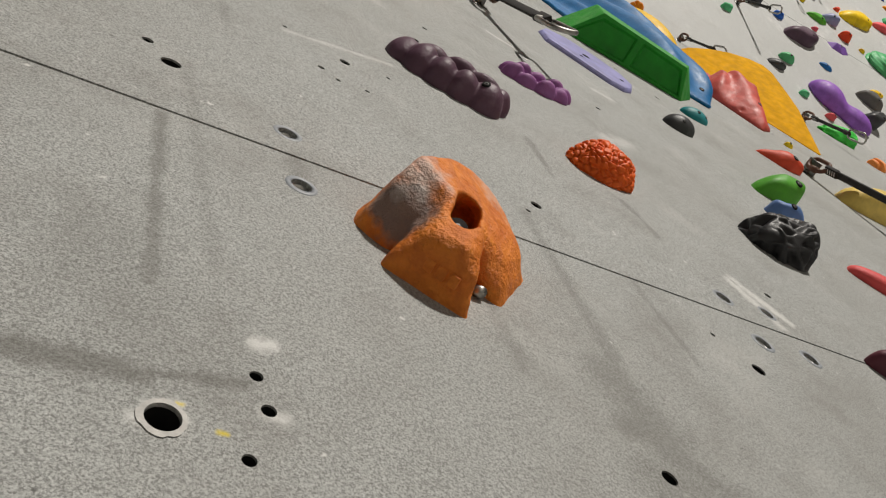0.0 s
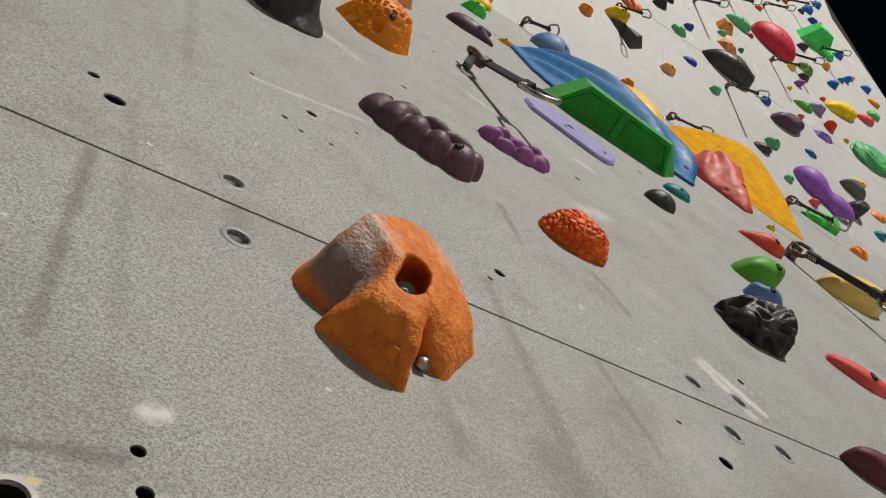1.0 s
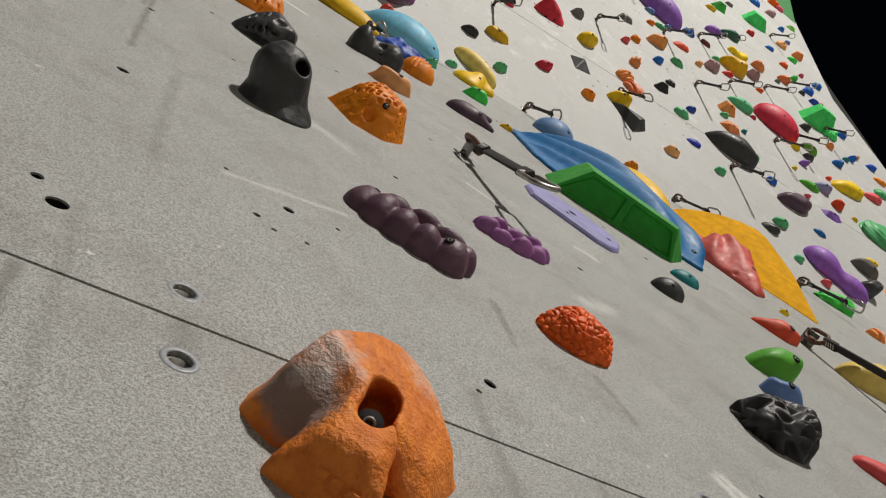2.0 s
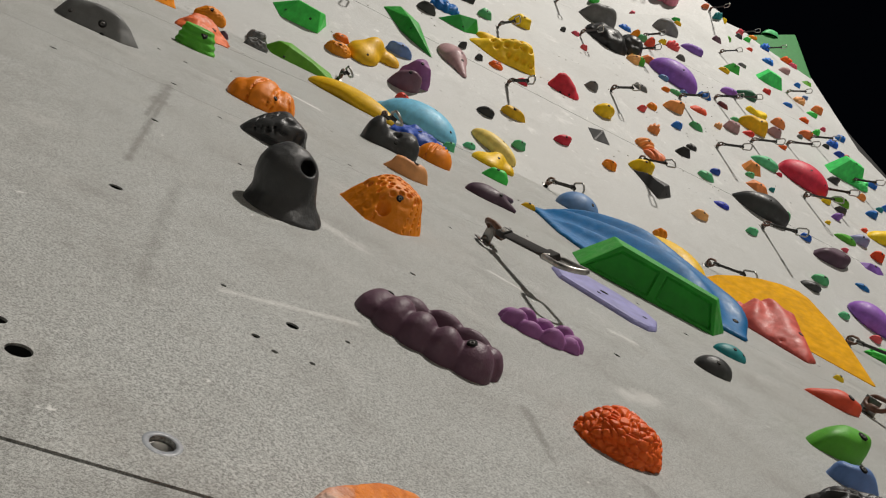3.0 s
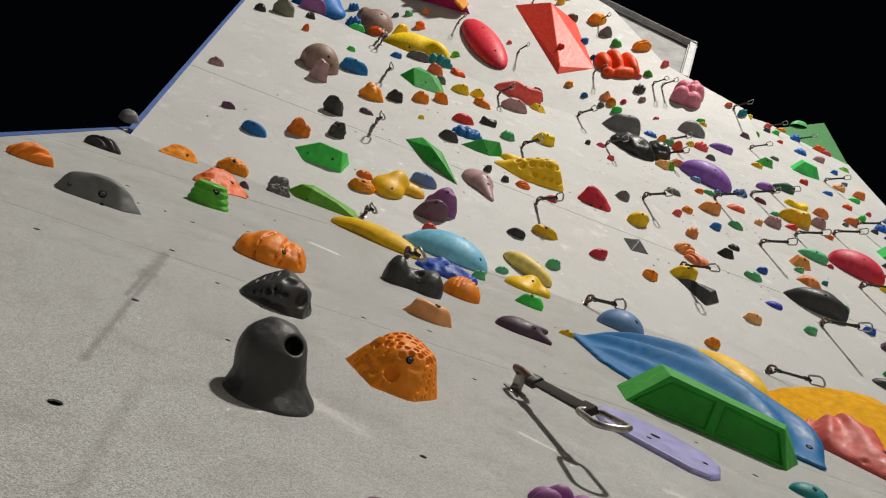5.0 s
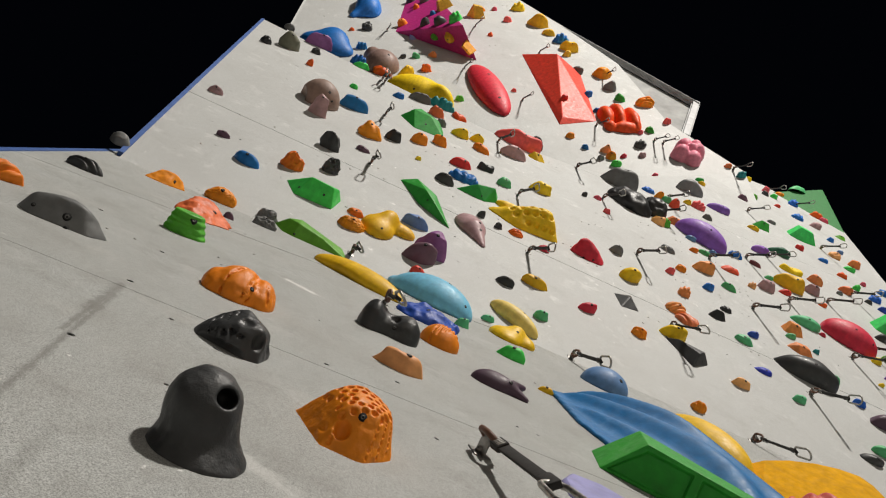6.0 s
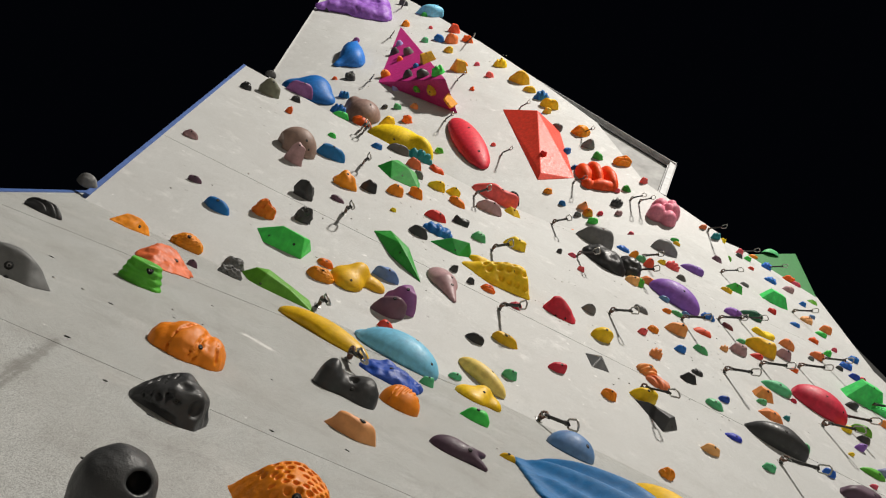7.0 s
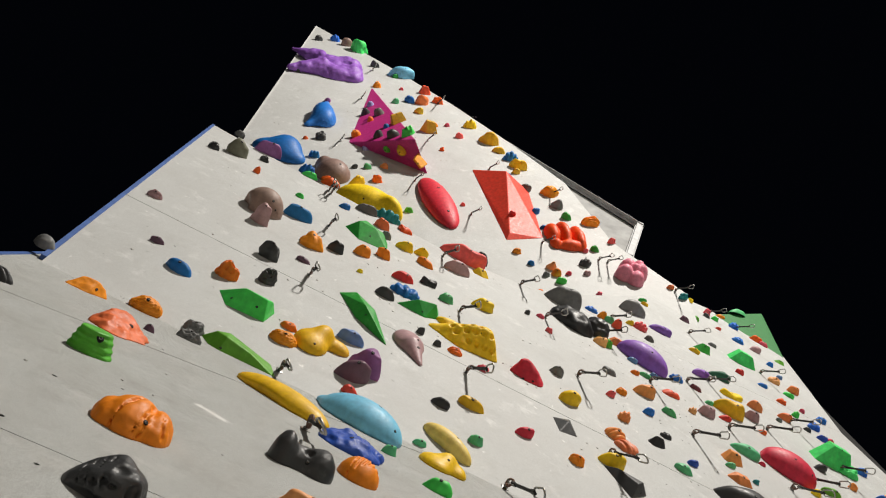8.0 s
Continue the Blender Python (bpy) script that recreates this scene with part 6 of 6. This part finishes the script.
hold("chain", "azure", "top", 0.507, 12.550, 0.091, 0.054, 0.113, fine=0)
hold("dome", "orchid", "top", 0.332, 14.469, 0.065, 0.046, 0.082, fine=0, bolt=False)
hold("dome", "vermilion", "top", 0.278, 13.058, 0.043, 0.030, 0.054, fine=0, bolt=False)
hold("pits", "coal", "top", 0.484, 13.122, 0.094, 0.066, 0.118, fine=0)
hold("dome", "coal", "top", 1.114, 12.371, 0.055, 0.038, 0.069, fine=0, bolt=False)
hold("dome", "mint", "top", 1.301, 12.412, 0.069, 0.048, 0.086, fine=0)
hold("lobes", "vermilion", "top", 1.482, 12.076, 0.097, 0.068, 0.122, fine=0)
hold("dome", "gold", "top", 1.230, 11.933, 0.120, 0.072, 0.139)
cast("yellow", "top", 1.460, 11.349, blend(0.08, ell((-0.03, 0.1, 0), (0.46, 0.26, 0.28), -22), ell((0.28, -0.10, 0), (0.24, 0.14, 0.28), -45)), (0.55, 0.5, 0.36), "large smooth yellow wave-shaped climbing hold", 52, [(-0.1, 0.05, 0.014)])
hold("drop", "yellow", "top", 1.818, 11.221, 0.144, 0.072, 0.180)
hold("dome", "leaf", "top", 2.007, 11.374, 0.064, 0.045, 0.080, fine=0)
hold("dome", "bottle", "top", 2.385, 11.926, 0.065, 0.046, 0.082, fine=0)
hold("dome", "rose", "top", 2.769, 11.702, 0.041, 0.029, 0.051, fine=0, bolt=False)
hold("dome", "green", "top", 1.333, 15.978, 0.067, 0.047, 0.084, fine=0, bolt=False)
hold("dome", "mint", "top", 1.447, 14.835, 0.074, 0.052, 0.093, fine=0, bolt=False)
hold("dome", "azure", "top", 1.688, 14.963, 0.105, 0.074, 0.131, fine=0)
hold("dome", "coral", "top", 1.924, 14.975, 0.145, 0.102, 0.182)
hold("dome", "ochre", "top", 1.900, 14.563, 0.089, 0.063, 0.112, fine=0)
hold("gem", "ochre", "top", 2.131, 13.905, 0.182, 0.109, 0.214)
hold("dome", "rose", "top", 2.641, 13.830, 0.081, 0.057, 0.101, fine=0)
hold("lobes", "vermilion", "top", 2.377, 13.290, 0.048, 0.034, 0.061, fine=0, bolt=False)
hold("dome", "rose", "top", 2.419, 14.197, 0.054, 0.038, 0.067, fine=0, bolt=False)
hold("lobes", "orange", "top", 2.210, 14.128, 0.057, 0.040, 0.071, fine=0, bolt=False)
hold("dome", "rose", "top", 1.496, 15.447, 0.044, 0.031, 0.055, fine=0, bolt=False)
hold("dome", "orange", "top", 1.042, 15.399, 0.087, 0.061, 0.109, fine=0)
hold("dome", "coal", "top", 0.889, 16.361, 0.097, 0.058, 0.121, fine=0)
hold("dome", "stone", "top", 3.740, 12.351, 0.103, 0.072, 0.128, fine=0)
hold("dome", "azure", "top", 3.855, 11.730, 0.081, 0.056, 0.101, fine=0)
hold("dome", "green", "top", 4.332, 11.677, 0.087, 0.061, 0.109, fine=0)
hold("lobes", "grey", "top", 4.209, 11.971, 0.117, 0.082, 0.141, fine=0)
hold("dome", "azure", "top", 3.948, 11.340, 0.053, 0.037, 0.066, fine=0, bolt=False)
hold("dome", "green", "top", 4.685, 10.926, 0.071, 0.050, 0.089, fine=0)
hold("dome", "rose", "top", 4.534, 10.873, 0.051, 0.035, 0.063, fine=0, bolt=False)
hold("dome", "orange", "top", 3.519, 10.684, 0.069, 0.049, 0.077, fine=0)
hold("dome", "azure", "top", 3.715, 10.454, 0.055, 0.039, 0.069, fine=0, bolt=False)
hold("lobes", "peach", "top", 3.995, 10.420, 0.085, 0.059, 0.106, fine=0)
hold("lobes", "orange", "top", 4.041, 10.282, 0.075, 0.053, 0.094, fine=0)
hold("dome", "grey", "top", 3.910, 10.244, 0.054, 0.038, 0.068, fine=0, bolt=False)
hold("dome", "red", "top", 4.221, 10.316, 0.048, 0.034, 0.060, fine=0, bolt=False)
hold("groove", "coal", "top", 4.488, 10.567, 0.094, 0.066, 0.118, fine=0)
hold("dome", "mauve", "top", 4.497, 10.358, 0.057, 0.040, 0.071, fine=0, bolt=False)
hold("dome", "rose", "top", 4.604, 9.953, 0.047, 0.033, 0.059, fine=0, bolt=False)
hold("dome", "orange", "top", 3.778, 9.861, 0.063, 0.044, 0.077, fine=0)
hold("dome", "coal", "top", -0.365, 17.280, 0.091, 0.063, 0.113, fine=0)
hold("dome", "coal", "top", -0.389, 15.534, 0.061, 0.043, 0.076, fine=0, bolt=False)
hold("chain", "blue", "top", -0.067, 17.400, 0.109, 0.065, 0.136, fine=0)
hold("dome", "brown", "top", 0.199, 17.242, 0.135, 0.081, 0.169, fine=0)
hold("lobes", "lime", "top", 0.469, 17.039, 0.209, 0.125, 0.234)
hold("flat", "sky", "top", 1.454, 16.073, 0.286, 0.172, 0.220)
hold("gem", "red", "top", 1.937, 15.446, 0.134, 0.081, 0.164, fine=0)
hold("dome", "vermilion", "top", 2.209, 15.105, 0.109, 0.065, 0.125, fine=0)
hold("chain", "yellow", "top", 2.820, 14.283, 0.127, 0.064, 0.159, fine=0)
hold("drop", "gold", "top", 3.216, 13.773, 0.192, 0.115, 0.200)
hold("dome", "yellow", "top", 3.345, 13.501, 0.120, 0.072, 0.102, fine=0)
hold("chain", "azure", "top", 3.530, 13.284, 0.146, 0.073, 0.161)
hold("drop", "gold", "top", 3.690, 13.029, 0.172, 0.086, 0.161)
hold("lobes", "amber", "top", 4.134, 12.317, 0.171, 0.102, 0.147)
hold("dome", "ochre", "top", 3.601, 12.856, 0.079, 0.055, 0.094, fine=0)
hold("groove", "orange", "top", 4.706, 11.593, 0.152, 0.076, 0.150)
hold("dome", "rose", "top", 4.984, 11.172, 0.074, 0.044, 0.092, fine=0)
hold("dome", "green", "mid", 4.903, 9.356, 0.059, 0.035, 0.060, fine=0)
hold("dome", "yellow", "mid", 4.881, 9.230, 0.053, 0.032, 0.043, fine=0, bolt=False)
hold("chain", "teal", "top", 5.812, 10.048, 0.072, 0.043, 0.090, fine=0)
hold("dome", "coral", "top", 5.677, 10.236, 0.056, 0.033, 0.069, fine=0, bolt=False)
hold("dome", "yellow", "mid", 6.461, 10.950, 0.059, 0.036, 0.066, fine=0, bolt=False)
hold("dome", "rose", "mid", 6.622, 10.653, 0.066, 0.040, 0.085, fine=0, bolt=False)
hold("dome", "lime", "mid", 7.102, 10.665, 0.056, 0.034, 0.057, fine=0, bolt=False)
hold("gem", "lime", "mid", 5.768, 6.319, 0.247, 0.148, 0.189)
hold("dome", "orange", "top", 1.017, 13.166, 0.089, 0.062, 0.111, lift=0.12, fine=0)
hold("dome", "coal", "top", 1.033, 13.964, 0.087, 0.061, 0.108, lift=0.12, fine=0)
hold("dome", "lilac", "top", 1.058, 14.345, 0.069, 0.049, 0.087, lift=0.1, fine=0, bolt=False)
hold("dome", "stone", "top", 1.257, 14.031, 0.097, 0.068, 0.121, lift=0.12, fine=0)
hold("dome", "orange", "top", 1.154, 13.693, 0.061, 0.043, 0.077, lift=0.15, fine=0, bolt=False)
hold("dome", "coal", "top", 1.348, 13.076, 0.091, 0.064, 0.114, lift=0.2, fine=0)
hold("dome", "coal", "top", 1.568, 13.059, 0.111, 0.078, 0.138, lift=0.25, fine=0)
hold("dome", "azure", "top", 1.429, 13.393, 0.057, 0.040, 0.071, lift=0.22, fine=0, bolt=False)
hold("dome", "leaf", "top", 1.525, 12.722, 0.067, 0.047, 0.083, lift=0.2, fine=0)
hold("dome", "ochre", "top", 1.739, 12.730, 0.098, 0.069, 0.123, lift=0.22, fine=0)
hold("dome", "lilac", "top", 1.215, 12.723, 0.069, 0.049, 0.077, lift=0.15, fine=0)
hold("beam", "ochre", "top", 1.592, 13.899, 0.128, 0.064, 0.160, lift=0.1, fine=0)
hold("chain", "lime", "top", 1.796, 13.479, 0.122, 0.061, 0.152, lift=0.1, fine=0)
hold("beam", "amber", "top", 2.061, 12.690, 0.112, 0.056, 0.140, lift=0.1, fine=0)
hold("dome", "rust", "top", 1.542, 12.485, 0.070, 0.049, 0.088, fine=0)
hold("dome", "red", "top", 3.434, 11.305, 0.058, 0.040, 0.072, lift=0.2, fine=0, bolt=False)
hold("dome", "azure", "top", 3.470, 12.707, 0.063, 0.044, 0.069, lift=0.1, fine=0, bolt=False)
hold("dome", "grey", "mid", -0.404, 8.095, 0.059, 0.042, 0.057, fine=0)
hold("drop", "plum", "mid", 4.288, 4.289, 0.183, 0.110, 0.091)
cast("violet", "mid", 4.206, 3.557, blend(0.05, ell((-0.09, 0.07, 0), (0.15, 0.11, 0.11), -45), ell((0.10, -0.07, 0), (0.15, 0.09, 0.09), -30)), (0.3, 0.25, 0.13), "smooth violet bean-shaped climbing hold", 46)
hold("drop", "leaf", "mid", 4.738, 4.748, 0.105, 0.063, 0.043)
hold("dome", "lilac", "mid", 4.891, 4.829, 0.084, 0.059, 0.069)
hold("drop", "yellow", "mid", 5.476, 5.100, 0.245, 0.123, 0.083)
hold("dome", "vermilion", "mid", 4.975, 4.648, 0.061, 0.049, 0.069, fine=0)
hold("gem", "violet", "mid", 4.775, 4.444, 0.123, 0.074, 0.041)
hold("layer", "mint", "mid", 5.403, 4.505, 0.220, 0.154, 0.080)
hold("drop", "stone", "mid", 4.762, 3.834, 0.119, 0.083, 0.077)
hold("drop", "coal", "mid", 4.562, 3.571, 0.099, 0.079, 0.105)
hold("flat", "yellow", "mid", 4.969, 4.034, 0.069, 0.042, 0.021, fine=0)
hold("dome", "yellow", "mid", 5.162, 4.594, 0.031, 0.022, 0.027, fine=0, bolt=False)
hold("dome", "red", "mid", 5.177, 5.120, 0.038, 0.027, 0.032, fine=0, bolt=False)
hold("dome", "rose", "mid", 4.555, 4.548, 0.029, 0.020, 0.032, fine=0, bolt=False)
hold("drop", "rose", "mid", 4.050, 3.417, 0.047, 0.033, 0.041, fine=0)
hold("pits", "lime", "low", 3.455, 2.766, 0.134, 0.094, 0.069)
hold("drop", "orange", "mid", 6.371, 5.745, 0.083, 0.058, 0.038, fine=0)
hold("drop", "rose", "mid", 5.896, 5.234, 0.125, 0.075, 0.052)
hold("lobes", "mint", "mid", 6.114, 5.439, 0.096, 0.067, 0.049)
hold("dome", "blue", "mid", 6.385, 5.974, 0.057, 0.046, 0.055, fine=0)
hold("drop", "azure", "mid", 5.620, 5.565, 0.080, 0.056, 0.057, fine=0)
hold("dome", "teal", "mid", 5.873, 5.800, 0.040, 0.028, 0.041, fine=0, bolt=False)
hold("dome", "blue", "mid", 6.008, 5.885, 0.047, 0.033, 0.063, fine=0, bolt=False)
hold("dome", "peach", "mid", 6.192, 6.015, 0.035, 0.025, 0.046, fine=0, bolt=False)

hold("dome", "grey", "mid", -0.765, 4.23, 0.055, 0.055, 0.05, bolt=False)

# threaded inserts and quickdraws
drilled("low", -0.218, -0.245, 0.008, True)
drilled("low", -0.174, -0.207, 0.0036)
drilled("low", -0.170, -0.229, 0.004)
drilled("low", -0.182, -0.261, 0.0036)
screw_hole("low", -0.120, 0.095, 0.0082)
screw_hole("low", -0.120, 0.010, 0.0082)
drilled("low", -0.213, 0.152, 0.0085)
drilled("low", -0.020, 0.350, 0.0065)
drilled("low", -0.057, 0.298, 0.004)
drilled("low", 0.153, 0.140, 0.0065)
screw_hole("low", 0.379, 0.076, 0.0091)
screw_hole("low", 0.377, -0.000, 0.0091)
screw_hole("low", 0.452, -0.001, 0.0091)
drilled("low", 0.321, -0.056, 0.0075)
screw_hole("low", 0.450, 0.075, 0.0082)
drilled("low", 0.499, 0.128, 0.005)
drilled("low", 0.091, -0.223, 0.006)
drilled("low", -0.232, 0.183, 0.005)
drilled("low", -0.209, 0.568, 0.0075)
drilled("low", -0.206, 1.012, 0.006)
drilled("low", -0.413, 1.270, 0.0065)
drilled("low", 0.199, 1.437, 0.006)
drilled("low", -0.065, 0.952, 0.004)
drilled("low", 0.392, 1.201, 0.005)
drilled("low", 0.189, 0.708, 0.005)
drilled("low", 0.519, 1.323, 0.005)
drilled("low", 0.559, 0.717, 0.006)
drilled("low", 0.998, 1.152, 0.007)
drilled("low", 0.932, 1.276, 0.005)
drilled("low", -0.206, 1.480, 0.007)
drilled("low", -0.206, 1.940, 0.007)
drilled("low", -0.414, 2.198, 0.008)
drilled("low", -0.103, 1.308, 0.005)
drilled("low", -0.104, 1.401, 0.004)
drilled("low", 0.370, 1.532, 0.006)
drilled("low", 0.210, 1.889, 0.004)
quickdraw("low", 0.481, 1.218, 0.42, facing=-20.0)
quickdraw("mid", 2.760, 6.782, 0.42)
quickdraw("mid", 3.765, 5.506, 0.42)
quickdraw("mid", 1.712, 3.700, 0.42)
quickdraw("mid", 3.627, 4.348, 0.42)
quickdraw("mid", 2.745, 3.512, 0.42)
quickdraw("mid", 2.756, 5.672, 0.42)
quickdraw("mid", 0.492, 3.945, 0.3)
quickdraw("mid", 0.549, 5.328, 0.3)
quickdraw("mid", 1.759, 5.922, 0.42)
quickdraw("mid", 1.665, 4.862, 0.42)
quickdraw("mid", 1.756, 7.206, 0.42)
quickdraw("mid", 2.652, 7.468, 0.42)
quickdraw("top", 4.713, 10.715, 0.42)
quickdraw("mid", 3.513, 7.123, 0.42)
quickdraw("mid", 5.389, 8.839, 0.42)
quickdraw("mid", 4.363, 6.827, 0.42)
quickdraw("mid", 3.719, 6.327, 0.42)
quickdraw("mid", 4.783, 7.154, 0.42)
quickdraw("mid", 6.331, 8.549, 0.42)
quickdraw("mid", 4.417, 6.037, 0.42)
quickdraw("mid", 5.112, 6.474, 0.42)
quickdraw("mid", 4.588, 5.271, 0.42)
quickdraw("mid", 5.761, 7.039, 0.42)
quickdraw("mid", 2.621, 4.523, 0.42)
quickdraw("low", 1.571, 1.137, 0.42)
quickdraw("low", 3.127, 2.743, 0.42)
quickdraw("mid", 0.578, 7.633, 0.3)
quickdraw("mid", 0.634, 6.571, 0.3)
quickdraw("top", 2.032, 12.229, 0.42)
quickdraw("top", 2.894, 11.490, 0.42)
quickdraw("top", 0.789, 13.139, 0.3)
quickdraw("top", 0.864, 14.802, 0.3)
quickdraw("top", 2.211, 15.055, 0.42)
quickdraw("top", 2.127, 13.547, 0.42)
quickdraw("top", 3.169, 12.872, 0.42)
quickdraw("top", 4.837, 10.681, 0.42)
quickdraw("top", 3.916, 10.985, 0.42)
quickdraw("top", 0.877, 16.161, 0.3)
quickdraw("mid", 3.817, 7.763, 0.42)
quickdraw("top", 5.743, 10.198, 0.42)
quickdraw("mid", 6.723, 10.774, 0.42)
quickdraw("top", 4.158, 12.322, 0.42)
quickdraw("mid", 0.600, 7.544, 0.3)
quickdraw("low", 0.519, 2.765, 0.3)
quickdraw("mid", 7.109, 10.573, 0.42)
quickdraw("mid", 5.794, 6.250, 0.42)
quickdraw("mid", 5.000, 5.610, 0.42)
